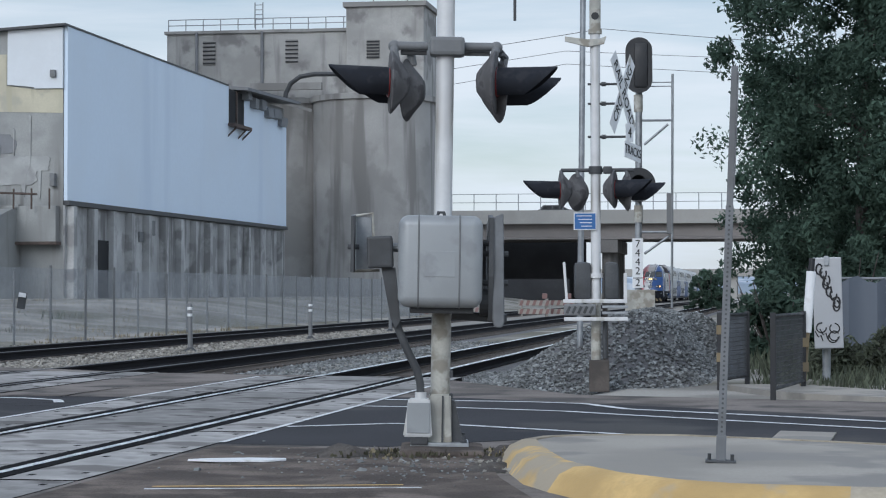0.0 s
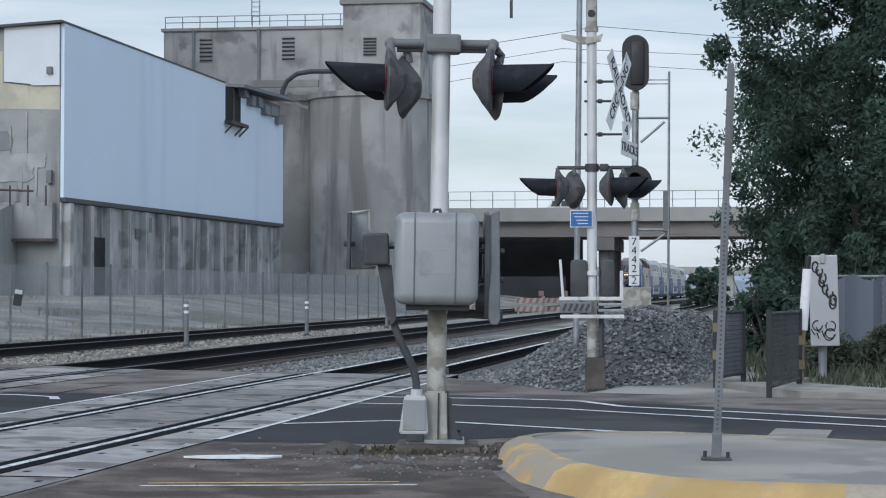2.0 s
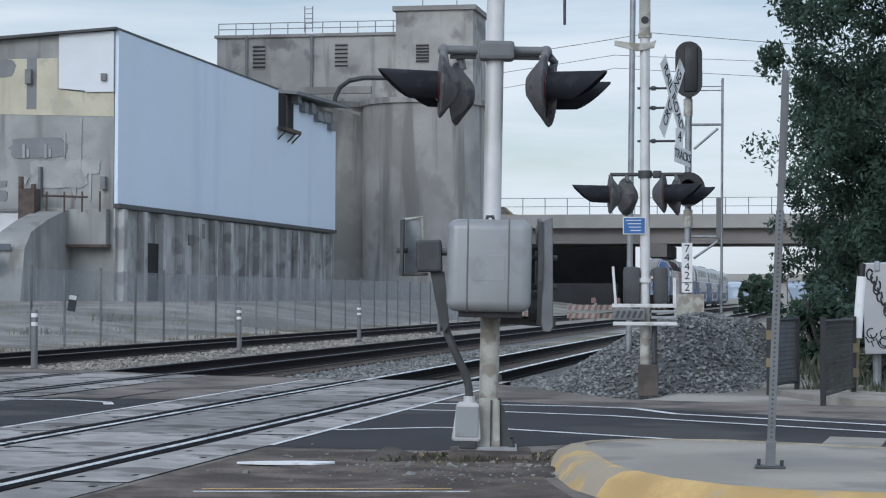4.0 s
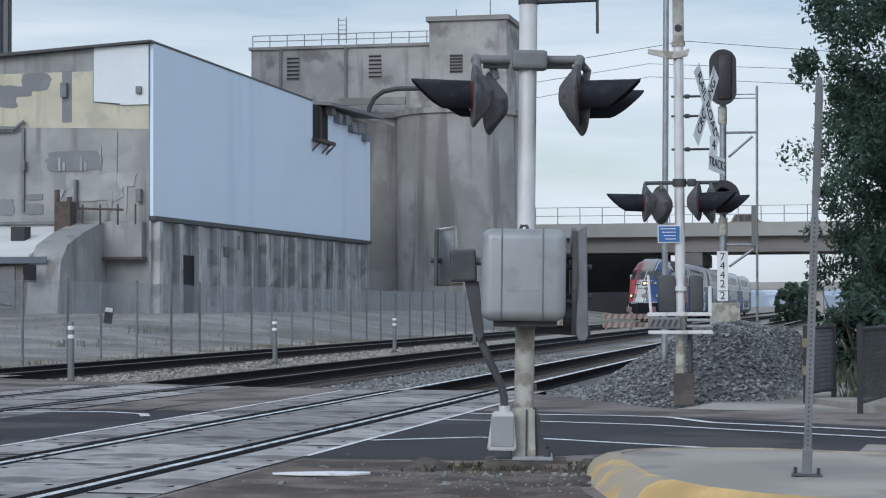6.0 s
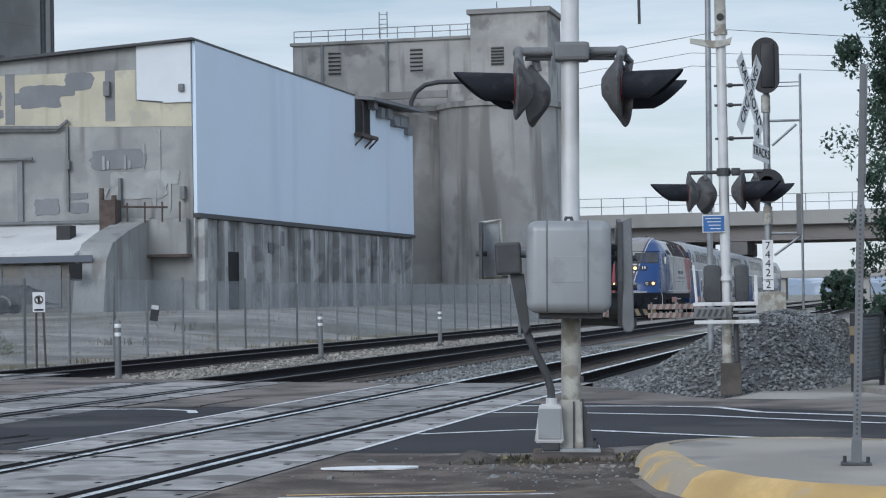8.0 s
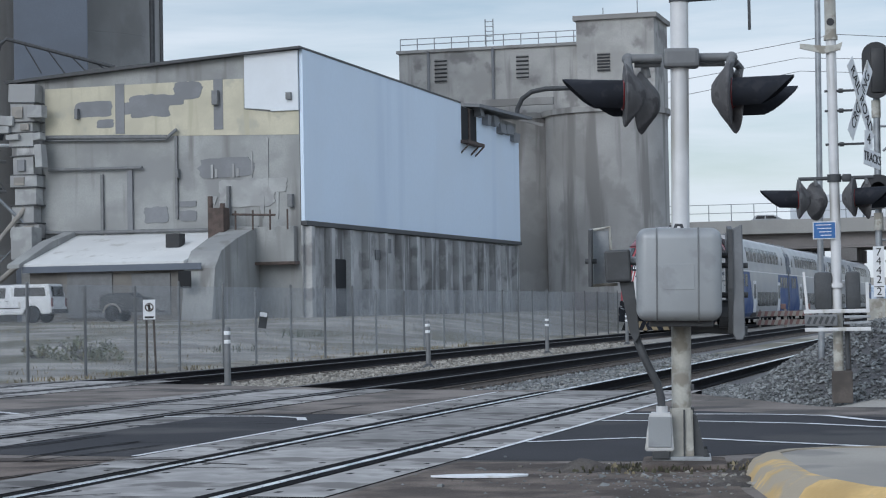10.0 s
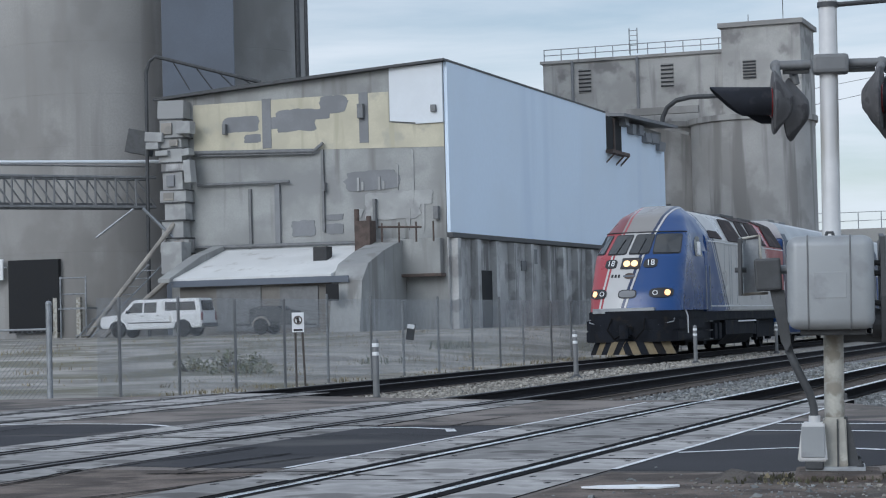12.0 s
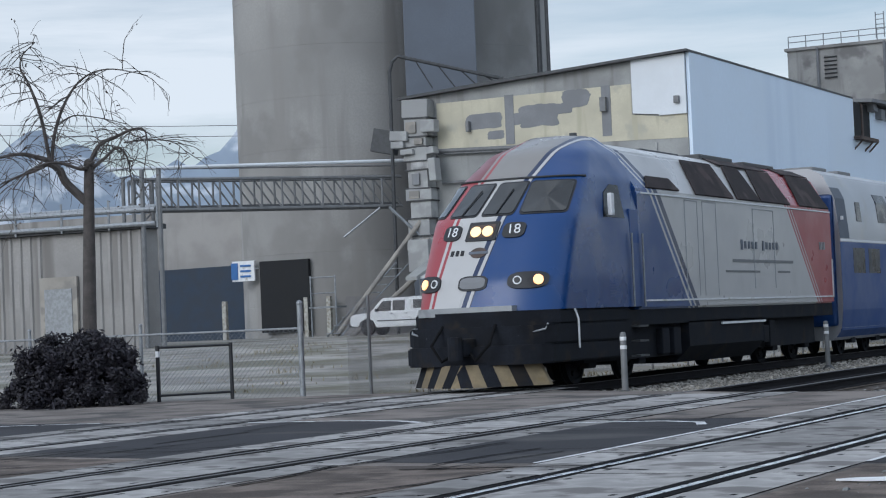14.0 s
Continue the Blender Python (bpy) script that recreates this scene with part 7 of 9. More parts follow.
def build_pickup():
    t = thing("pickup_truck", -46.8, 88.0, ground_z(-46.8, 88.0), "white pickup truck with a white canopy over its bed", "pickup truck")
    t.matrix_basis = pose(-49.6, 94.0, ground_z(-49.6, 94.0), 0, 0, 3) @ Matrix.Diagonal((0.92, 1, 1.04, 1))
    W = 1.95
    lower = [(-3.02, 0.5), (-3.05, 0.85), (-2.95, 1.05), (-1.75, 1.14), (3.02, 1.14), (3.08, 0.6), (3.02, 0.45), (2.45, 0.42), (2.35, 0.75), (2.1, 0.88), (1.75, 0.88), (1.5, 0.75), (1.4, 0.42),
             (-1.45, 0.4), (-1.55, 0.75), (-1.8, 0.88), (-2.15, 0.88), (-2.4, 0.75), (-2.5, 0.45)]
    upper = [(-1.85, 1.1), (-1.15, 1.78), (-0.95, 1.84), (0.55, 1.84), (0.62, 1.8), (0.68, 1.86), (2.85, 1.86), (3.02, 1.1)]
    car_shell(t, lower, upper, W, 0.14, M["white_paint"])
    for pts in ([(-1.5, 1.2), (-1.02, 1.68), (-0.5, 1.7), (-0.5, 1.2)], [(-0.4, 1.2), (-0.4, 1.7), (0.35, 1.7), (0.35, 1.2)], [(0.85, 1.28), (0.85, 1.7), (2.6, 1.7), (2.72, 1.28)]):
        side_glass(t, pts, W, 0.14, 1.1, 1.86)
    bm = bmesh.new()
    box(bm, -1.52, 0, 1.48, 0.02, 1.5, 0.62, pose(0, 0, 0, 0, 46, 0))
    part("windscreen", bm, M["dark_glass"], t)
    bm = bmesh.new()
    box(bm, 2.97, 0, 1.5, 0.03, 1.4, 0.5, pose(0, 0, 0, 0, -13, 0))
    part("rear_window", bm, M["dark_glass"], t)
    for s in (-1, 1):
        bm = bmesh.new()
        box(bm, 3.06, s * 0.86, 0.98, 0.05, 0.16, 0.42, bevel=0.01)
        part("tail_light", bm, M["red_lens"], t)
        bm = bmesh.new()
        box(bm, -3.02, s * 0.75, 0.86, 0.06, 0.35, 0.18, bevel=0.01)
        part("headlight", bm, M["silver"], t)
        bm = bmesh.new()
        box(bm, -1.35, s * 1.05, 1.25, 0.12, 0.18, 0.16, bevel=0.03)
        part("mirror", bm, M["black"], t)
        bm = bmesh.new()
        box(bm, -0.05, s * 0.985, 0.72, 2.6, 0.02, 0.05)
        part("side_moulding", bm, M["black"], t)
        for x_ in (-0.45, 0.45):
            bm = bmesh.new()
            box(bm, x_, s * 0.985, 1.05, 0.16, 0.02, 0.04, bevel=0.005)
            part("door_handle", bm, M["black"], t)
    for x_ in (-3.08, 3.1):
        bm = bmesh.new()
        box(bm, x_, 0, 0.55, 0.16, 1.85, 0.2, bevel=0.03)
        part("bumper", bm, M["dark_metal"], t)
    wheel_set(t, [(x_, s * 0.82) for x_ in (-1.98, 1.92) for s in (-1, 1)], 0.42, 0.28)


build_pickup()


def build_trailer():
    t = thing("welder_trailer", -39.5, 90, 0, "dusty grey two wheeled equipment trailer", "trailer")
    t.matrix_basis = pose(-43.3, 94.0, ground_z(-43.3, 94), 0, 0, 4)
    bm = bmesh.new()
    slab(bm, [(-0.9, 0.6), (-0.9, 1.25), (-0.3, 1.42), (0.7, 1.42), (0.8, 1.2), (1.4, 1.15), (1.4, 0.6)], "y", -0.75, 0.75)
    bmesh.ops.bevel(bm, geom=bm.edges[:], offset=0.05, segments=2, affect="EDGES")
    part("engine_box", bm, M["dark_metal"], t, smooth=35)
    bm = bmesh.new()
    box(bm, 0, 0, 0.52, 3.4, 1.3, 0.12, bevel=0.02)
    rod(bm, (1.6, 0, 0.5), (2.4, 0, 0.45), 0.05)
    part("frame", bm, M["dark_metal"], t)
    for s in (-1, 1):
        bm = bmesh.new()
        k = 10
        for i in range(k):
            a0, a1 = math.pi * i / k, math.pi * (i + 1) / k
            rod(bm, (-0.2 + 0.45 * math.cos(a0), s * 0.85, 0.42 + 0.45 * math.sin(a0)), (-0.2 + 0.45 * math.cos(a1), s * 0.85, 0.42 + 0.45 * math.sin(a1)), 0.05, seg=6)
        part("mudguard", bm, M["concrete"], t)
    wheel_set(t, [(-0.2, -0.85), (-0.2, 0.85)], 0.36, 0.2)


build_trailer()

ROAD_CARS = []


def build_road_car(name, label, cat, x, v, m, kind_):
    c = thing(name, x, 221.6, 9.25, label, cat)
    if kind_ == "lorry":
        bm = bmesh.new()
        box(bm, -1.2, 0, 2.1, 7.6, 2.4, 2.6, bevel=0.04)
        part("cargo_box", bm, m, c)
        bm = bmesh.new()
        slab(bm, [(2.8, 0.5), (4.9, 0.5), (4.9, 1.6), (4.5, 2.6), (2.8, 2.7)], "y", -1.1, 1.1)
        bmesh.ops.bevel(bm, geom=bm.edges[:], offset=0.06, segments=2, affect="EDGES")
        part("cab", bm, M["white_paint"], c)
        side_glass(c, [(3.3, 1.6), (4.6, 1.6), (4.3, 2.35), (3.3, 2.35)], 2.26, 0.0, 0, 3)
        bm = bmesh.new()
        box(bm, 0, 0, 0.6, 9.4, 1.9, 0.25)
        part("chassis", bm, M["black"], c)
        wheel_set(c, [(x_, s * 1.0) for x_ in (-3.4, 3.6) for s in (-1, 1)], 0.48, 0.28)
    else:
        h = 1.75 if kind_ == "van" else 1.45
        car_shell(c, [(-2.3, 0.35), (-2.35, 0.85), (-2.2, 0.98), (1.0, 0.98), (2.2, 0.85), (2.3, 0.6), (2.25, 0.35)], [(-2.1, 0.95), (-1.75, h - 0.05), (-1.5, h), (0.2, h), (1.05, 0.95)], 1.85, 0.2, m)
        side_glass(c, [(-1.8, 1.02), (-1.6, h - 0.1), (-0.75, h - 0.1), (-0.75, 1.02)], 1.85, 0.2, 0.95, h)
        side_glass(c, [(-0.65, 1.02), (-0.65, h - 0.1), (0.12, h - 0.1), (0.75, 1.02)], 1.85, 0.2, 0.95, h)
        wheel_set(c, [(x_, s * 0.82) for x_ in (-1.45, 1.45) for s in (-1, 1)], 0.33, 0.2)
    ROAD_CARS.append((c, x, v, 9.25))


build_road_car("sedan", "white car driving over the bridge", "car", -48.6, 13.2, M["white_paint"], "van")
build_road_car("taxi_van", "yellow van driving over the bridge", "van", -81.0, 11.5, M["loco_yellow"], "van")
build_road_car("box_lorry", "white box lorry driving over the bridge", "lorry", -148.0, 12.9, M["white_sheet"], "lorry")
build_road_car("sedan", "silver car driving over the bridge", "car", -152.0, 12.6, M["silver"], "car")
build_road_car("sedan", "dark car driving over the bridge", "car", -23.5, 12.8, M["dark_metal"], "car")


# ---- yard structures ----
def build_conveyor():
    c = thing("truss_conveyor", -61, 100, 8.5, "grey steel lattice conveyor bridge between silo and mill", "conveyor")
    o = Matrix.Translation((61, -100, -8.5))
    A, B = Vector((-66.5, 94, 0)), Vector((-56.2, 106.0, 0))
    d = (B - A).normalized()
    side = Vector((-d.y, d.x, 0)) * 0.7
    L = (B - A).length

    def add(name, bm, m="grey_paint"):
        return part(name, bm, M[m], c, "", o)
    for s in (-1, 1):
        for z_ in (8.35, 10.05):
            bm = bmesh.new()
            rod(bm, A + side * s + Vector((0, 0, z_)), B + side * s + Vector((0, 0, z_)), 0.09, seg=6)
            add("chord", bm)
        n_ = 13
        for k in range(n_):
            p, q = A + d * L * k / n_ + side * s, A + d * L * (k + 1) / n_ + side * s
            bm = bmesh.new()
            rod(bm, p + Vector((0, 0, 8.35)), p + Vector((0, 0, 10.05)), 0.06, seg=6)
            add("upright", bm)
            bm = bmesh.new()
            rod(bm, p + Vector((0, 0, 10.05)), q + Vector((0, 0, 8.35)), 0.05, seg=6)
            add("diagonal", bm)
    bm = bmesh.new()
    rod(bm, A + Vector((0, 0, 8.45)), B + Vector((0, 0, 8.45)), 0.16, seg=4)
    add("belt_trough", bm, "dark_metal")
    bm = bmesh.new()
    rod(bm, A + Vector((-1, 0, 10.75)), B + Vector((0, 0, 10.75)), 0.05, seg=6)
    add("hand_cable", bm)
    bm = bmesh.new()
    rod(bm, Vector((-67.5, 93.0, 10.7)), Vector((-55.5, 106, 11.0)), 0.1, seg=8)
    add("steam_pipe", bm, "white_sheet")
    for x_, y_ in ((-66.8, 93.6), (-65.7, 94.8), (-66.0, 93.4)):
        bm = bmesh.new()
        rod(bm, (x_, y_, 0.5), (x_, y_, 10.2), 0.11, seg=8)
        add("leg", bm)
    for k in range(5):
        bm = bmesh.new()
        rod(bm, (-66.8, 93.6, 1.5 + 1.7 * k), (-65.7, 94.8, 3.2 + 1.7 * k), 0.05, seg=6)
        add("brace", bm)
    # stair and chute at the mill corner
    t = thing("loading_chute", -55.5, 103.5, YARD, "steep steel loading chute and stair against the mill", "chute")
    o2 = Matrix.Translation((55.5, -103.5, -YARD))
    for a, b, r in (((-57.3, 100, 0.9), (-54.0, 104.5, 7.3), 0.14), ((-56.0, 99.5, 0.9), (-52.6, 104.3, 5.4), 0.16), ((-57.9, 100, 0.9), (-55.4, 104, 5.0), 0.05), ((-57.0, 100, 0.9), (-54.5, 104, 5.0), 0.05), ((-56.2, 103.8, 8.2), (-58.2, 103.0, 6.6), 0.06), ((-55.6, 103.8, 8.2), (-53.6, 104.6, 6.0), 0.09)):
        bm = bmesh.new()
        rod(bm, a, b, r, seg=8)
        part("chute_pipe", bm, M["galv"] if r < 0.1 else M["concrete"], t, "", o2)
    for k in range(9):
        bm = bmesh.new()
        f_ = k / 9
        box(bm, -57.4 + 2.5 * f_, 100 + 4 * f_, 1.1 + 4.0 * f_, 0.9, 0.3, 0.05)
        part("tread", bm, M["galv"], t, "", o2)
    bm = bmesh.new()
    box(bm, -58.3, 101, 2.6, 1.8, 1.2, 0.1)
    for x_ in (-59.1, -57.5):
        rod(bm, (x_, 100.5, 0.6), (x_, 100.5, 4.4), 0.05)
    for z_ in (3.4, 4.3):
        rod(bm, (-59.1, 100.5, z_), (-57.5, 100.5, z_), 0.04)
    part("platform", bm, M["galv"], t, "", o2)
    bm = bmesh.new()
    box(bm, -53.6, 103.9, 5.3, 1.3, 1.2, 1.8, bevel=0.04)
    part("hopper", bm, M["limewash"], t, "", o2)


build_conveyor()


def build_left_shed():
    s = thing("corrugated_shed", -70, 84, YARD, "weathered corrugated steel shed with a white framed door", "shed")
    o = Matrix.Translation((70, -84, -YARD))

    def add(name, bm, m, label=""):
        return part(name, bm, M[m], s, label, o)
    z0 = 0.3
    bm = bmesh.new()
    prism(bm, [(-92, 84.12), (-58.9, 84.12), (-58.9, 85.3), (-92, 85.3)], z0, 6.7)
    add("wall", bm, "tin")
    x_ = -76.0
    bm = bmesh.new()
    prism(bm, [(0, 0), (0.07, -0.1), (0.22, -0.1), (0.29, 0)], z0, 6.7)
    rib = mesh_of("rib", bm, M["tin"])
    while x_ < -59.0:
        if not -65.3 < x_ < -62.9:
            ob = new("rib", rib)
            ob.parent = s
            ob.matrix_basis = o @ Matrix.Translation((x_, 84.13, 0))
        x_ += 0.62
    bm = bmesh.new()
    box(bm, -75.4, 84.7, 6.85, 33.6, 1.9, 0.25)
    add("roof", bm, "dark_metal")
    bm = bmesh.new()
    box(bm, -64.1, 84.0, 2.7, 2.3, 0.16, 3.7)
    add("door_frame", bm, "concrete", "pale timber door frame")
    bm = bmesh.new()
    box(bm, -64.1, 83.93, 2.45, 1.7, 0.1, 3.0)
    add("door", bm, "galv")
    # pipe rack over the roof
    for z_, yy in ((7.2, 83.6), (7.9, 83.6), (8.1, 84.6)):
        bm = bmesh.new()
        rod(bm, (-92, yy, z_), (-57.8, yy, z_ - 0.3), 0.12, seg=8)
        add("rack_pipe", bm, "galv")
    x_ = -78.0
    while x_ < -57.5:
        bm = bmesh.new()
        rod(bm, (x_, 83.6, 6.7), (x_, 83.6, 8.2), 0.06, seg=6)
        add("rack_post", bm, "galv")
        x_ += 2.9
    for x_ in (-58.6, -57.6):
        bm = bmesh.new()
        rod(bm, (x_, 83.7, z0), (x_, 83.7, 9.6), 0.12, seg=8)
        add("rack_leg", bm, "grey_paint")
    b = thing("far_shed", -84, 128, YARD, "grey shed with a dark blue wall behind the silo", "shed")
    o2 = Matrix.Translation((84, -128, -YARD))
    bm = bmesh.new()
    slab(bm, [(-108, 0), (-76, 0), (-76, 10.4), (-84, 10.8), (-108, 10.8)], "y", 130, 150)
    part("wall", bm, M["tin"], b, "", o2)
    bm = bmesh.new()
    slab(bm, [(-108, 0), (-75.8, 0), (-75.8, 9.2), (-79.2, 7.5), (-83, 6.4), (-108, 6.2)], "y", 129.4, 129.98)
    part("lower_wall", bm, M["blue_steel"], b, "dark blue lower wall", o2)


build_left_shed()


def build_barriers():
    proto = None
    for i, (x_, y_, rz) in enumerate(((-19.9, 118, 20), (-14.2, 120, 4), (-12.9, 121, 8), (-19.7, 124, 0), (-20.0, 131, 5))):
        if proto is None:
            b = thing("barricade", x_, y_, -0.3, "dull red and white striped construction barricade", "barricade", "barricades by the bridge", rz)
            for sx in (-0.75, 0.75):
                bm = bmesh.new()
                box(bm, sx, 0, 0.6, 0.08, 0.4, 1.2, bevel=0.01)
                part("leg", bm, M["concrete"], b)
            for z_ in (0.45, 0.95):
                bm = bmesh.new()
                box(bm, 0, -0.22, z_, 1.9, 0.04, 0.3, bevel=0.005)
                bd = part("board", bm, M["concrete"], b)
                for k in range(5):
                    bm = bmesh.new()
                    slab(bm, [(-0.9 + 0.38 * k, z_ - 0.15), (-0.72 + 0.38 * k, z_ - 0.15), (-0.62 + 0.38 * k, z_ + 0.15), (-0.8 + 0.38 * k, z_ + 0.15)], "y", -0.25, -0.241)
                    part("red_stripe", bm, M["orange"], bd)
            bm = bmesh.new()
            box(bm, 0.6, -0.1, 1.35, 0.3, 0.12, 0.32, bevel=0.04)
            part("lamp", bm, M["orange"], b)
            proto = b
        else:
            copy_thing(proto, pose(x_, y_, -0.3, 0, 0, rz))


build_barriers()


def build_wires():
    for ends, yy, r in ((((-60, 21.0), (-16.2, 25.7), (40, 21.5)), 190, 0.035), (((-60, 19.5), (-19.6, 23.7), (40, 21.5)), 190, 0.03), (((-60, 17.5), (-19.6, 22.6), (40, 19.6)), 191, 0.03),
                        (((-170, 25.0), (-120.5, 21.4), (-70, 18.2)), 150, 0.035), (((-170, 24.0), (-120.5, 20.5), (-70, 17.4)), 151, 0.035)):
        w = thing("power_line", ends[0][0], yy, ends[0][1], "thin overhead power line", "power line", "power lines")
        bm = bmesh.new()
        pts = []
        for a, b in zip(ends, ends[1:]):
            for i in range(8):
                f_ = i / 8
                pts.append((a[0] + (b[0] - a[0]) * f_ - ends[0][0], 0, a[1] + (b[1] - a[1]) * f_ - 0.5 * math.sin(math.pi * f_) - ends[0][1]))
        tube(bm, pts, r, 4)
        part("wire", bm, M["dark_metal"], w)


build_wires()


def build_utility_pole():
    p = thing("slim_pole", -2.75, 29.4, 0, "slim galvanised pole behind the crossing mast", "pole")
    p.matrix_basis = pose(-2.83, 29.4, 0.3, 0, 0.6, 0)
    bm = bmesh.new()
    rod(bm, (0, 0, 0), (0, 0, 7.0), 0.045, 0.04, seg=12)
    part("shaft", bm, M["galv"], p, smooth=30)
    bm = bmesh.new()
    rod(bm, (0, 0, 0), (0, 0, 0.15), 0.1, seg=12)
    part("foot", bm, M["galv"], p, smooth=30)


build_utility_pole()


def build_board():
    b = thing("white_board", -4.0, 15.02, 0.0, "flat white board lying on the ground", "board")
    b.matrix_basis = pose(-4.0, 15.02, 0.012, 0, 1.0, 27)
    bm = bmesh.new()
    pts = [(-0.4, 0.0), (-0.22, -0.13), (0.15, -0.17), (0.34, -0.05), (0.36, 0.04), (0.1, 0.12), (-0.25, 0.08)]
    prism(bm, pts, -0.004, 0.009)
    part("sheet", bm, M["white_paint"], b)
    s = thing("concrete_patch", 0.2, 18.4, 0, "pale worn concrete cover in the road", "road cover", kind="structure")
    bm = bmesh.new()
    prism(bm, [(-0.28, -0.5), (0.22, -0.6), (0.3, 0.45), (-0.2, 0.6)], -0.05, 0.012)
    part("slab", bm, M["concrete"], s)


build_board()
for k_, (x0_, y0_, x1_, y1_) in enumerate(((-4.05, 12.98, -2.45, 13.35), (-4.05, 12.8, -2.3, 13.18))):
    bm_ = bmesh.new()
    stripe(bm_, [(x0_, y0_), (x1_, y1_)], 0.06, 0.004)
    structure("road_line", bm_, M["yellow_line"] if k_ == 0 else M["white_line"], "faded yellow line on the old asphalt", "road marking")


# ---- stones, weeds, trees ----
def scatter(name, pts, sizes, material, label, category, flat=0.75, seed=1):
    """Many small broken stones as one object."""
    rg = np.random.default_rng(seed)
    base = np.array([(1, 0, 0), (-1, 0, 0), (0, 1, 0), (0, -1, 0), (0, 0, 1), (0, 0, -1)], float)
    tri = np.array([(0, 2, 4), (2, 1, 4), (1, 3, 4), (3, 0, 4), (2, 0, 5), (1, 2, 5), (3, 1, 5), (0, 3, 5)])
    n_ = len(pts)
    q = rg.normal(size=(n_, 4))
    q /= np.linalg.norm(q, axis=1)[:, None]
    w, x, y, z = q.T
    R_ = np.stack([1 - 2 * (y * y + z * z), 2 * (x * y - z * w), 2 * (x * z + y * w), 2 * (x * y + z * w), 1 - 2 * (x * x + z * z), 2 * (y * z - x * w), 2 * (x * z - y * w), 2 * (y * z + x * w), 1 - 2 * (x * x + y * y)], 1).reshape(-1, 3, 3)
    v = base[None] * rg.uniform(0.55, 1.15, (n_, 6, 3)) + rg.normal(0, 0.12, (n_, 6, 3))
    v = np.einsum("nij,nkj->nki", R_, v) * np.asarray(sizes)[:, None, None]
    v[:, :, 2] *= flat
    v += np.asarray(pts)[:, None, :]
    f_ = (tri[None] + (np.arange(n_) * 6)[:, None, None]).reshape(-1, 3)
    me = bpy.data.meshes.new(name)
    me.from_pydata(v.reshape(-1, 3).tolist(), [], f_.tolist())
    me.materials.append(material)
    return tagged(new(name, me), label, category, "", "stuff")


def pile_z(x, y):
    front = smooth(26.9, 30.6, y) * (1 - 0.2 * smooth(33, 47, y)) * (1 - smooth(50, 60, y))
    side = smooth(-5.0, -2.05, x) ** 1.25 if x < -2.05 else 1 - smooth(-2.0, -0.72, x)
    bump = 0.06 * noise.noise((x * 1.7, y * 1.3, 0.4))
    return -0.14 + (1.13 + bump) * front * side


def island_random(m, amount):
    """Each loose stone of one mesh gets its own tone."""
    n, l = m.node_tree.nodes, m.node_tree.links
    b = n["Principled BSDF"]
    src = b.inputs["Base Color"].links[0].from_socket
    g = n.new("ShaderNodeNewGeometry")
    mr = n.new("ShaderNodeMapRange")
    mr.inputs[3].default_value, mr.inputs[4].default_value = 1 - amount, 1 + amount
    l.new(g.outputs["Random Per Island"], mr.inputs[0])
    hs = n.new("ShaderNodeHueSaturation")
    l.new(mr.outputs[0], hs.inputs["Value"])
    l.new(src, hs.inputs["Color"])
    l.new(hs.outputs[0], b.inputs["Base Color"])


for key_, am_ in (("stone", 0.55), ("pale_stone", 0.4), ("leaf", 0.25), ("dark_leaf", 0.5), ("grass", 0.4), ("dry_grass", 0.35)):
    island_random(M[key_], am_)


def let_light_through(m, amount):
    """Thin leaves pass part of the light on."""
    n, l = m.node_tree.nodes, m.node_tree.links
    b = n["Principled BSDF"]
    tr = n.new("ShaderNodeBsdfTranslucent")
    l.new(b.inputs["Base Color"].links[0].from_socket, tr.inputs["Color"])
    mx = n.new("ShaderNodeMixShader")
    mx.inputs[0].default_value = amount
    l.new(b.outputs[0], mx.inputs[1])
    l.new(tr.outputs[0], mx.inputs[2])
    l.new(mx.outputs[0], n["Material Output"].inputs["Surface"])


let_light_through(M["leaf"], 0.25)
let_light_through(M["grass"], 0.35)


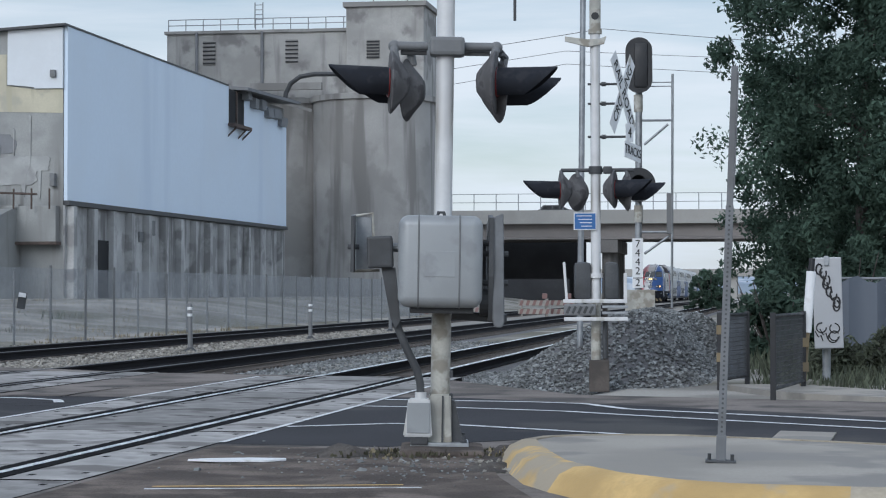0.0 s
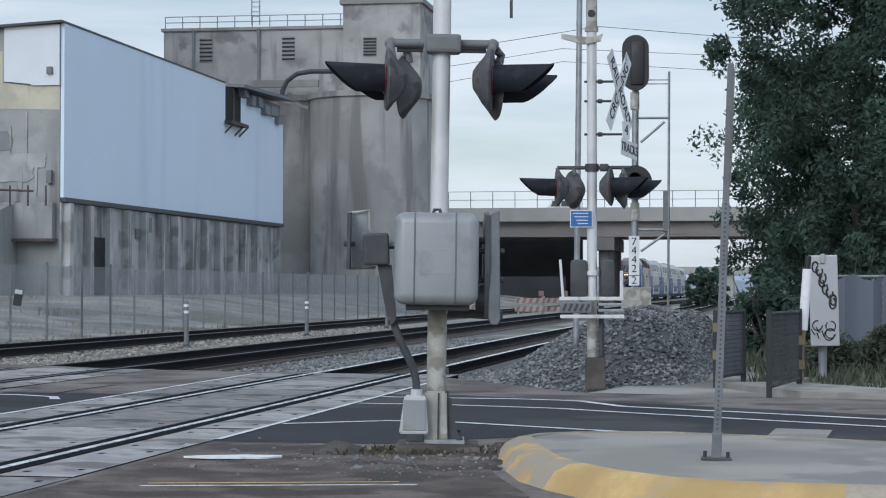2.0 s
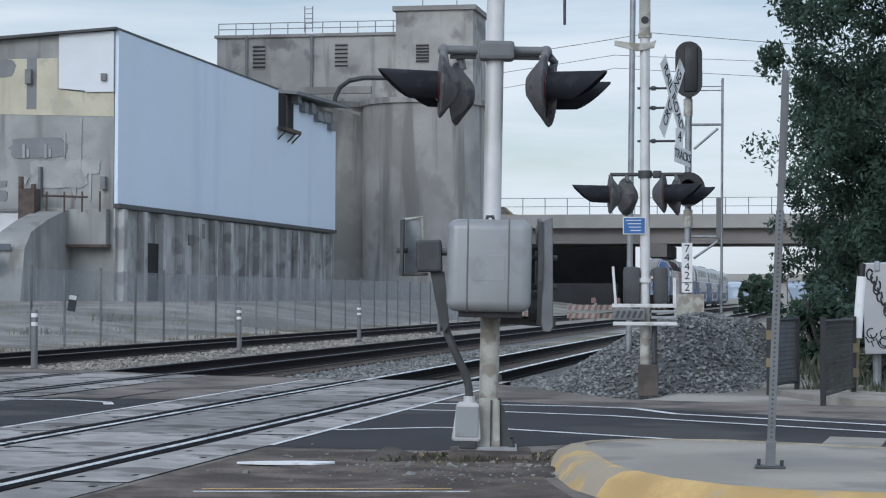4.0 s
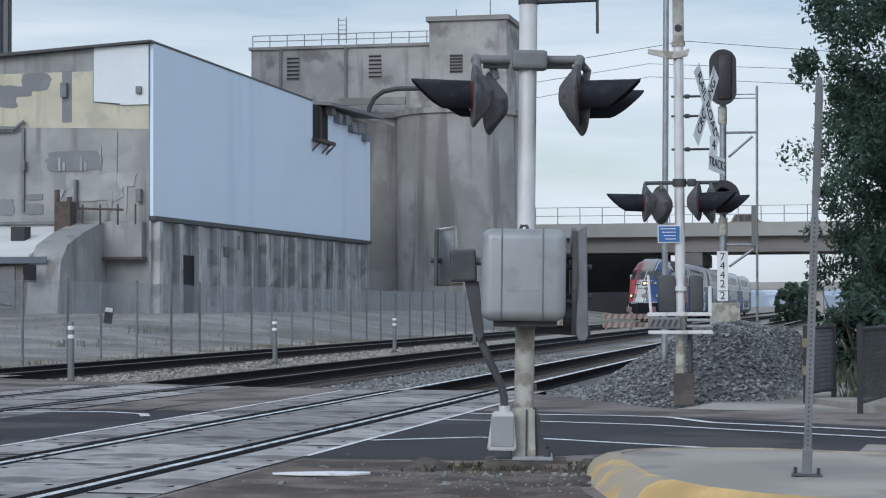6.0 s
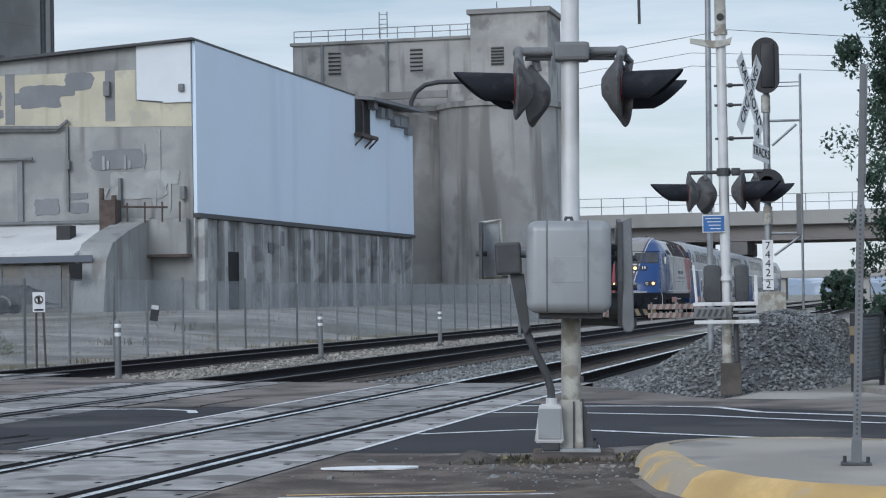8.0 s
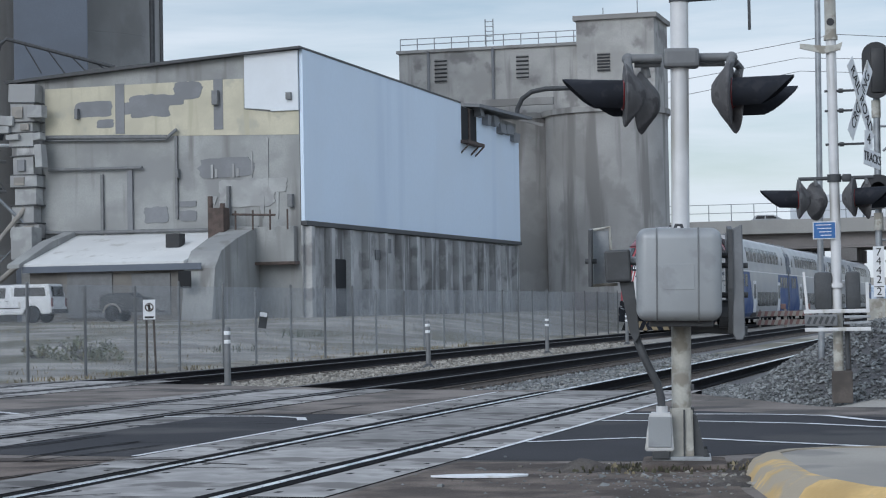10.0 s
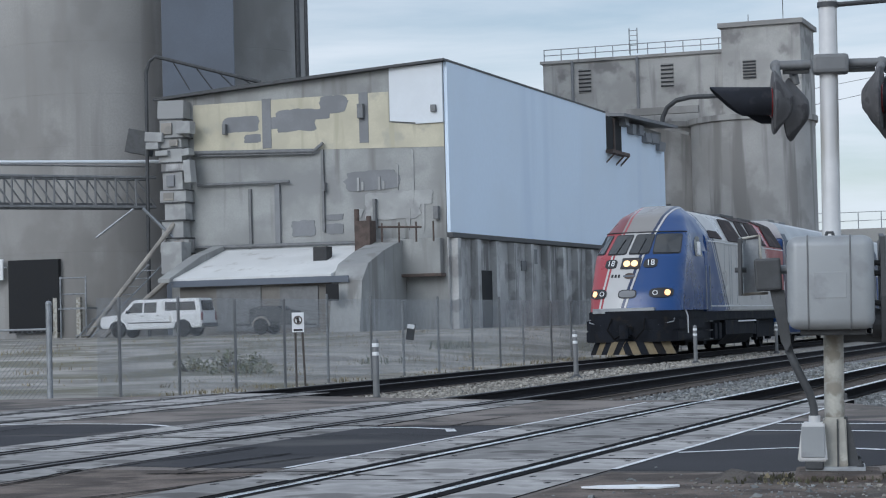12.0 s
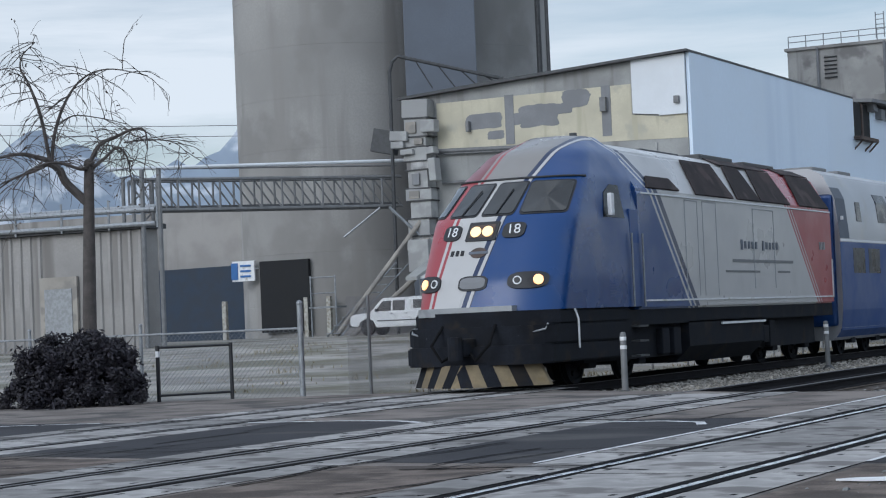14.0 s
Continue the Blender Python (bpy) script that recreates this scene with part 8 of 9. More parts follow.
def build_pile():
    bm = bmesh.new()
    xs = np.arange(-5.3, -0.39, 0.18)
    ys = np.concatenate([np.arange(26.4, 36, 0.22), np.arange(36, 62, 0.8)])
    g = [[bm.verts.new((x, y, pile_z(x, y) - 0.02)) for y in ys] for x in xs]
    for i in range(len(xs) - 1):
        for j in range(len(ys) - 1):
            bm.faces.new((g[i][j], g[i + 1][j], g[i + 1][j + 1], g[i][j + 1]))
    structure("ballast_heap", bm, M["ballast"], "heap of grey crushed stone beside the track", "gravel heap", 50)
    rg = np.random.default_rng(5)
    pts = []
    while len(pts) < 11000:
        x, y = rg.uniform(-5.2, -0.5), 26.5 + 9.5 * rg.random() ** 1.3
        z = pile_z(x, y)
        if z > -0.1 or rg.random() < 0.5:
            pts.append((x, y, z))
    scatter("ballast_stones", pts, rg.uniform(0.018, 0.05, len(pts)), M["stone"], "loose grey crushed stones", "gravel", seed=6)
    pts = []
    while len(pts) < 5000:
        x, y = rg.uniform(-4.6, -0.55), rg.uniform(35.5, 58)
        pts.append((x, y, pile_z(x, y)))
    scatter("ballast_stones", pts, rg.uniform(0.03, 0.075, len(pts)), M["stone"], "loose grey crushed stones along the heap", "gravel", seed=16)
    pts = []
    while len(pts) < 9000:
        x, y = rg.uniform(-10.2, -4.6), 30.6 + 32 * rg.random() ** 1.6
        z = -0.25 if abs(x + 6.2) < 1.7 or x < -9.4 else -0.25
        if y > paved_edge(x) + 0.15:
            pts.append((x, y, z))
    scatter("ballast_stones", pts, rg.uniform(0.025, 0.065, len(pts)), M["stone"], "grey track ballast stones between the tracks", "gravel", seed=7)
    pts = []
    while len(pts) < 7000:
        x, y = rg.uniform(-15.6, -12.9), 33.0 + 45 * rg.random() ** 1.5
        if y > paved_edge(x) + 0.1:
            pts.append((x, y, -0.22 + 0.07 * rg.random()))
    for k in range(1800):
        x, y = rg.uniform(-20.3, -18.8), 36.5 + 40 * rg.random() ** 1.4
        pts.append((x, y, -0.17))
    scatter("pale_gravel", pts, rg.uniform(0.03, 0.075, len(pts)), M["pale_stone"], "pale sandy gravel beside the far track", "gravel", seed=8)
    pts = []
    for k in range(420):
        x, y = rg.normal(-2.4, 0.9), rg.normal(14.9, 0.8)
        if x > -4.6 and not (x > -2.0 and y > 12.6):
            pts.append((x, y, 0.002))
    scatter("pebbles", pts, rg.uniform(0.006, 0.022, len(pts)) * (1 + 1.2 * (rg.random(len(pts)) > 0.95)), M["stone"], "scattered pebbles and grit on the asphalt", "pebbles", seed=9)


build_pile()
bm_ = bmesh.new()
slab(bm_, [(-15.9, -0.42), (-15.5, -0.19), (-13.0, -0.17), (-12.7, -0.42)], "y", 34.0, 300)
structure("gravel_strip", bm_, M["pale_stone"], "pale gravel strip between the tracks", "gravel strip")


def blades(name, spots, material, label, seed):
    """Grass and weed blades: spots of (x, y, z, spread, height, count)."""
    rg = np.random.default_rng(seed)
    v, f_ = [], []
    for x, y, z, sp, h, n_ in spots:
        for k in range(n_):
            px_, py_ = x + rg.normal(0, sp), y + rg.normal(0, sp)
            a = rg.uniform(0, 2 * math.pi)
            hh = h * rg.uniform(0.4, 1.1)
            w = 0.012 + 0.02 * hh
            ln = rg.normal(0, 0.3 * hh, 2)
            dx, dy = w * math.cos(a), w * math.sin(a)
            i = len(v)
            v += [(px_ - dx, py_ - dy, z), (px_ + dx, py_ + dy, z), (px_ + ln[0] * 0.5 + dx * 0.7, py_ + ln[1] * 0.5 + dy * 0.7, z + hh * 0.6), (px_ + ln[0] * 0.5 - dx * 0.7, py_ + ln[1] * 0.5 - dy * 0.7, z + hh * 0.6), (px_ + ln[0], py_ + ln[1], z + hh)]
            f_ += [(i, i + 1, i + 2, i + 3), (i + 3, i + 2, i + 4)]
    me = bpy.data.meshes.new(name)
    me.from_pydata(v, [], f_)
    me.materials.append(material)
    tagged(new(name, me), label, "weeds", "", "stuff")


def build_weeds():
    rg = np.random.default_rng(12)
    sp = []
    for k in range(80):
        x, y = rg.uniform(0.5, 4.0), rg.uniform(28.0, 36)
        sp.append((x, y, -0.05, 0.2, rg.uniform(0.1, 0.32), 34))
    for k in range(26):
        sp.append((rg.uniform(-0.5, 0.4), rg.uniform(29, 36), -0.05, 0.15, rg.uniform(0.15, 0.45), 22))
    blades("grass", sp, M["grass"], "tall green roadside weeds", 3)
    sp = []
    for x, y, n_ in ((-2.95, 15.75, 60), (-2.5, 15.7, 50), (-2.1, 15.95, 70), (-3.15, 15.5, 40), (-2.0, 15.6, 40), (-2.7, 15.4, 30)):
        sp.append((x, y, 0.02, 0.14, 0.04, n_))
    blades("grass", sp, M["dark_weed"], "small dry weeds growing round the mast footing", 4)
    sp = []
    for k in range(150):
        x, y = rg.uniform(-46, -21.5), rg.uniform(38, 92)
        sp.append((x, y, ground_z(x, y), 0.4, rg.uniform(0.05, 0.2), 16))
    for k in range(60):
        y = rg.uniform(37, 80)
        sp.append((rg.normal(-20.6, 0.35), y, -0.15, 0.2, rg.uniform(0.06, 0.18), 12))
    blades("dry_grass", sp, M["dry_grass"], "sparse dry grass in the yard", 5)
    sp = []
    for x, y, n_, h in ((-26, 72, 50, 0.4), (-24, 60, 40, 0.3)):
        sp.append((x, y, ground_z(x, y), 0.42, h, n_))
    blades("grass", sp, M["grass"], "green tumbleweed bush in the yard", 6)


build_weeds()


def leaf_cloud(clumps, n_each, size, seed, droop=0.0):
    """Small bent leaves round clump centres (x, y, z, radius)."""
    rg = np.random.default_rng(seed)
    c = np.repeat(np.array(clumps), n_each, axis=0)
    n_ = len(c)
    d = rg.normal(size=(n_, 3))
    d /= np.linalg.norm(d, axis=1)[:, None]
    p = c[:, :3] + d * (c[:, 3] * rg.random(n_) ** 0.45)[:, None]
    u = rg.normal(size=(n_, 3))
    u[:, 2] -= droop
    u /= np.linalg.norm(u, axis=1)[:, None]
    w = np.cross(u, rg.normal(size=(n_, 3)))
    w /= np.linalg.norm(w, axis=1)[:, None]
    s = size * rg.uniform(0.6, 1.4, n_)[:, None]
    nn = np.cross(u, w)
    v = np.stack([p - u * s, p + w * s * 0.42 + nn * s * 0.12, p + u * s, p - w * s * 0.42 + nn * s * 0.12], 1)
    f_ = np.arange(n_ * 4).reshape(-1, 4)
    return v.reshape(-1, 3), f_


def build_tree(x, y, h, rad, label, seed, lean=0.0, low=1.0, n_cl=240, n_leaf=60, size=0.07):
    rg = random.Random(seed)
    t = thing("tree", x, y, 0, label, "tree")
    bm = bmesh.new()
    top = Vector((lean, 0, h * 0.85))
    prev = Vector((0, 0, -0.3))
    tips = []
    for k in range(1, 7):
        q = Vector((lean * (k / 6) ** 2 + rg.uniform(-0.1, 0.1), rg.uniform(-0.1, 0.1), h * 0.85 * k / 6))
        rod(bm, prev, q, 0.2 * (1 - (k - 1) / 7), 0.2 * (1 - k / 7), seg=10)
        for j in range(3):
            a = rg.uniform(0, 2 * math.pi)
            L = rad * rg.uniform(0.55, 0.95) * (1 - 0.45 * max(0, k - 3) / 3)
            e = q + Vector((math.cos(a) * L, math.sin(a) * L, rg.uniform(0.2, 1.3)))
            m_ = (q + e) / 2 + Vector((0, 0, 0.25))
            rod(bm, q, m_, 0.06, 0.04, seg=6)
            rod(bm, m_, e, 0.04, 0.012, seg=6)
            tips.append((m_, e))
        prev = q
    part("trunk", bm, M["bark"], t)
    cl = []
    while len(cl) < n_cl:
        a, zz = rg.uniform(0, 2 * math.pi), rg.uniform(low, h)
        prof = math.sin(math.pi * min(1, max(0.05, (zz - low * 0.3) / (h * 1.06)))) ** 0.55
        r = rad * prof * rg.random() ** 0.4
        n3 = noise.noise((math.cos(a) * 1.6 + seed, math.sin(a) * 1.6, zz * 0.45))
        r *= 0.95 + 0.5 * n3
        cl.append((lean * (zz / h) ** 2 + math.cos(a) * r, math.sin(a) * r, zz, rg.uniform(0.25, 0.6)))
    for a, b in tips:
        for k in range(3):
            p = a.lerp(b, 0.4 + 0.3 * k)
            cl.append((p.x, p.y, p.z, 0.35))
    v, f_ = leaf_cloud(cl, n_leaf, size, seed, 0.5)
    me = bpy.data.meshes.new("crown")
    me.from_pydata(v.tolist(), [], f_.tolist())
    me.materials.append(M["leaf"])
    ob = new("crown", me)
    ob.parent = t
    return t


build_tree(1.85, 46.5, 11.5, 3.0, "tall dense dark green tree behind the gate", 2, 0.0, 0.9, 420, 190)
build_tree(4.6, 43.5, 12.5, 3.3, "broad dark green tree beside the fence", 3, 0.0, 1.4, 420, 190)
build_tree(7.6, 47.0, 13.0, 3.6, "large green tree at the road side", 5, 0.0, 1.0, 300, 90)
build_tree(1.1, 53.0, 7.2, 2.35, "younger green tree with drooping sprays", 7, -0.4, 0.6, 260, 100)
build_tree(3.4, 39.0, 5.0, 1.7, "small light green tree by the fence", 9, 0.0, 1.2, 120, 60, 0.09)


def build_shrub(x, y, rx, h, label, m, seed, n_cl=90, n_leaf=60, size=0.06):
    rg = random.Random(seed)
    t = thing("shrub", x, y, ground_z(x, y), label, "shrub")
    bm = bmesh.new()
    for k in range(9):
        a = rg.uniform(0, 2 * math.pi)
        rod(bm, (0, 0, -0.1), (0.7 * rx * math.cos(a), 0.7 * rx * math.sin(a), h * rg.uniform(0.6, 0.95)), 0.025, 0.008, seg=5)
    part("stems", bm, M["bark"], t)
    cl = []
    for k in range(n_cl):
        a, q = rg.uniform(0, 2 * math.pi), rg.random() ** 0.5
        zz = rg.uniform(0.06, 0.95)
        r = rx * q * (1.05 - 0.35 * zz) * rg.uniform(0.8, 1.1)
        cl.append((r * math.cos(a), r * math.sin(a) * 0.8, zz * h * (1.02 - 0.35 * q * q), rg.uniform(0.12, 0.24)))
    v, f_ = leaf_cloud(cl, n_leaf, size, seed)
    me = bpy.data.meshes.new("foliage")
    me.from_pydata(v.tolist(), [], f_.tolist())
    me.materials.append(M[m])
    ob = new("foliage", me)
    ob.parent = t


build_shrub(-25.15, 33.4, 1.7, 1.6, "dense dark purple leaved shrub by the gate", "dark_leaf", 31, 300, 110, 0.05)
build_shrub(-25.0, 52.0, 1.15, 0.62, "low pale green weeds in the dusty yard", "weed", 41, 46, 20, 0.055)
build_shrub(-27.0, 53.0, 0.8, 0.4, "low pale green weeds in the dusty yard", "weed", 42, 30, 14, 0.05)
build_shrub(0.85, 31.4, 0.42, 0.62, "grey green weeds at the fence foot", "grass", 51, 70, 40, 0.05)
build_shrub(1.7, 31.8, 0.5, 0.75, "grey green weeds at the fence foot", "grass", 52, 80, 40, 0.05)
build_shrub(0.25, 32.6, 0.4, 0.5, "grey green weeds at the fence foot", "grass", 53, 60, 40, 0.05)
build_shrub(-0.05, 36.5, 1.0, 1.6, "green shrub behind the pedestrian gate", "leaf", 33, 90, 60, 0.07)
build_shrub(1.3, 38.6, 1.2, 2.2, "green shrub beside the cabinet", "leaf", 34, 120, 60, 0.07)
build_shrub(-5.6, 172, 2.2, 3.6, "round far green tree beyond the bridge", "leaf", 35, 120, 50, 0.22)
build_shrub(3.5, 150, 6.0, 8.0, "far green trees along the track", "leaf", 36, 120, 50, 0.4)


def build_bare_tree():
    """A pollarded tree: one trunk, a heavy elbowed limb, tall whips and drooping twigs."""
    t = thing("bare_tree", -26.75, 36.0, ground_z(-26.75, 36), "bare thin tree with a few last dry leaves", "tree")
    rg = random.Random(77)
    side = Vector((0.893, 0.449, 0))
    back = Vector((-0.449, 0.893, 0))
    leaves = []

    def limb(bm, pts, r0, r1, seg=8):
        """A tapered bough through (side, height, depth) points, rounded off; gives the places along it."""
        p = [side * x + back * d + Vector((0, 0, z)) for x, z, d in pts]
        fine = []
        for i in range(len(p) - 1):
            q0, q1, q2, q3 = p[max(0, i - 1)], p[i], p[i + 1], p[min(len(p) - 1, i + 2)]
            for k in range(4):
                f = k / 4
                fine.append(0.5 * (2 * q1 + (q2 - q0) * f + (2 * q0 - 5 * q1 + 4 * q2 - q3) * f * f + (3 * q1 - q0 - 3 * q2 + q3) * f ** 3))
        fine.append(p[-1])
        m = len(fine) - 1
        for k in range(m):
            rod(bm, fine[k], fine[k + 1], r0 + (r1 - r0) * k / m, r0 + (r1 - r0) * (k + 1) / m, seg=seg, caps=k in (0, m - 1))
        return fine

    def twig(bm, p, d, L, r, depth):
        for k in range(6):
            d = (d + Vector((rg.uniform(-0.22, 0.22), rg.uniform(-0.22, 0.22), rg.uniform(-0.34, 0.10)))).normalized()
            q = p + d * L / 6
            rod(bm, p, q, r * (1 - 0.11 * k), r * (1 - 0.11 * (k + 1)), seg=4, caps=False)
            p = q
            if depth and rg.random() < 0.45:
                e = (d + Vector((rg.uniform(-0.8, 0.8), rg.uniform(-0.8, 0.8), rg.uniform(-0.3, 0.5)))).normalized()
                twig(bm, p, e, L * 0.6, r * 0.7, depth - 1)
        if rg.random() < 0.16:
            leaves.append(p)

    bm = bmesh.new()
    limb(bm, [(0.0, -0.3, 0), (0.02, 1.4, 0), (0.06, 2.9, 0.02), (0.10, 4.2, 0), (0.14, 5.15, 0)], 0.175, 0.10, 12)
    bmesh.ops.create_uvsphere(bm, u_segments=10, v_segments=6, radius=0.125, matrix=Matrix.Translation(side * 0.14 + Vector((0, 0, 5.12))))
    part("trunk", bm, M["bark"], t, smooth=50)
    boughs = (([(0.06, 4.3, 0), (-0.39, 4.76, 0.05), (-0.52, 5.05, 0.05), (-0.80, 5.2, 0.0)], 0.10, 0.07),
              ([(-0.66, 5.2, 0), (-0.60, 5.76, 0.05), (-0.41, 6.36, 0.1), (-0.11, 6.84, 0.1), (0.26, 7.09, 0.05), (0.75, 7.15, 0), (1.47, 6.98, 0)], 0.045, 0.008),
              ([(-0.70, 5.2, 0), (-0.85, 6.2, -0.1), (-1.08, 6.88, -0.1), (-1.27, 7.25, 0), (-1.2, 7.55, 0), (-0.93, 7.8, 0)], 0.045, 0.008),
              ([(-0.72, 5.22, 0), (-1.2, 5.37, -0.2), (-1.64, 5.33, -0.3), (-2.2, 5.1, -0.4)], 0.06, 0.012),
              ([(-0.72, 5.18, 0), (-1.1, 5.05, 0.3), (-1.66, 4.89, 0.5), (-2.2, 4.5, 0.5)], 0.05, 0.010),
              ([(0.14, 5.1, 0), (0.0, 5.0, -0.2), (-0.5, 5.15, -0.4), (-1.0, 5.0, -0.6), (-1.4, 4.6, -0.6)], 0.05, 0.010),
              ([(0.14, 5.1, 0), (0.36, 5.52, 0.05), (0.69, 5.68, 0.1), (1.12, 5.85, 0.1), (1.36, 5.78, 0.1), (1.40, 5.4, 0.1)], 0.055, 0.010),
              ([(0.16, 5.0, 0), (0.49, 5.22, -0.1), (0.80, 5.44, -0.2), (1.0, 5.2, -0.2), (1.05, 4.8, -0.2)], 0.045, 0.010),
              ([(0.9, 5.55, 0), (1.5, 5.6, 0.1), (2.0, 5.5, 0.1), (2.3, 5.2, 0.1)], 0.018, 0.005),
              ([(-0.5, 6.0, 0.05), (-0.2, 6.2, 0.2), (0.3, 6.15, 0.3), (0.9, 6.0, 0.4)], 0.02, 0.006))
    for i, (pts, r0, r1) in enumerate(boughs):
        bm = bmesh.new()
        places = limb(bm, pts, r0, r1)
        for p in places[3:] if i else places[8:]:
            for k in range(2 if r0 > 0.03 else 1):
                if rg.random() < 0.72:
                    d = (side * rg.uniform(-1, 1) + back * rg.uniform(-0.7, 0.7) + Vector((0, 0, rg.uniform(-0.5, 0.7)))).normalized()
                    twig(bm, p, d, rg.uniform(0.5, 1.15), 0.011, 1)
        part("bough", bm, M["bark"], t)
    v, f_ = leaf_cloud([(*p, 0.1) for p in leaves], 2, 0.04, 5)
    me = bpy.data.meshes.new("leaves")
    me.from_pydata(v.tolist(), [], f_.tolist())
    me.materials.append(M["rust"])
    ob = new("leaves", me)
    ob.parent = t


build_bare_tree()
posts = [(x_ - 0.7, 34.4 + 0.35 * (x_ - 2.0), 1.6, 0.035) for x_ in (1.6, 2.6, 3.6, 5.2, 7.0, 9.0)]
build_fence([(0.8, 34.26), (8.3, 36.9)], posts, 1.5, "tall chain link fence with slumped grey privacy cloth")


def build_cloth():
    c = thing("fence_cloth", 2.5, 34.5, 0, "grey weathered privacy cloth hanging on the fence", "fence cloth")
    for k in range(5):
        bm = bmesh.new()
        x0 = 1.5 + 1.3 * k
        g = []
        for i in range(9):
            row = []
            for j in range(6):
                x_ = x0 + 1.24 * i / 8 - 3.2
                row.append(bm.verts.new((x_, 0.35 * (x_ + 1.2) - 0.14 + 0.09 * math.sin(i * 2.3 + k), 0.1 + 1.38 * j / 5 - (0.07 * math.sin(i * 1.7 + k * 2) if j == 5 else 0))))
            g.append(row)
        for i in range(8):
            for j in range(5):
                bm.faces.new((g[i][j], g[i + 1][j], g[i + 1][j + 1], g[i][j + 1]))
        ex = bmesh.ops.extrude_face_region(bm, geom=bm.faces[:])
        bmesh.ops.translate(bm, verts=[v for v in ex["geom"] if isinstance(v, bmesh.types.BMVert)], vec=(0, 0.01, 0))
        part("cloth_sheet", bm, M["slate"], c, smooth=60)


build_cloth()
bm_ = bmesh.new()
prism(bm_, [(-0.75, 27.6), (-0.3, 26.3), (0.3, 25.2), (1.2, 24.5), (6, 21.4), (6, 23.0), (1.5, 26.0), (0.2, 27.8)], -0.2, 0.05)
structure("sidewalk", bm_, M["concrete"], "pale concrete walkway beyond the road", "sidewalk")


def build_far_bridge():
    b = thing("far_bridge", -6, 460, 0, "distant pale concrete bridge across the tracks", "bridge")
    bm = bmesh.new()
    box(bm, 0, 0, 5.6, 120, 10, 1.6)
    part("deck", bm, M["bridge"], b)
    for x_ in (-40, -22, -4, 14, 32):
        bm = bmesh.new()
        box(bm, x_, 0, 2.2, 1.6, 8, 5.2, bevel=0.1)
        part("pier", bm, M["bridge"], b)


build_far_bridge()


def build_tar_seams():
    """Sealed cracks and patched cuts in the road."""
    rg = random.Random(15)
    for k in range(44):
        x, y = rg.choice(((-9.0, 19), (-8.7, 14), (-14, 22), (-14.2, 17), (-19.5, 24), (-8.6, 26)))
        x, y = x + rg.uniform(-0.9, 0.9), y + rg.uniform(-3, 3)
        a = rg.choice((0.1, 1.5, 1.4, 0.3)) + rg.uniform(-0.3, 0.3)
        pts = [(x, y)]
        for j in range(7):
            a += rg.uniform(-0.14, 0.14)
            pts.append((pts[-1][0] + 0.32 * math.cos(a), pts[-1][1] + 0.32 * math.sin(a)))
        bm = bmesh.new()
        stripe(bm, pts, rg.uniform(0.02, 0.055), 0.003 + 0.0002 * k)
        structure("tar_seam", bm, M["rubber"], "black tar sealed crack in the asphalt", "road crack")


build_tar_seams()


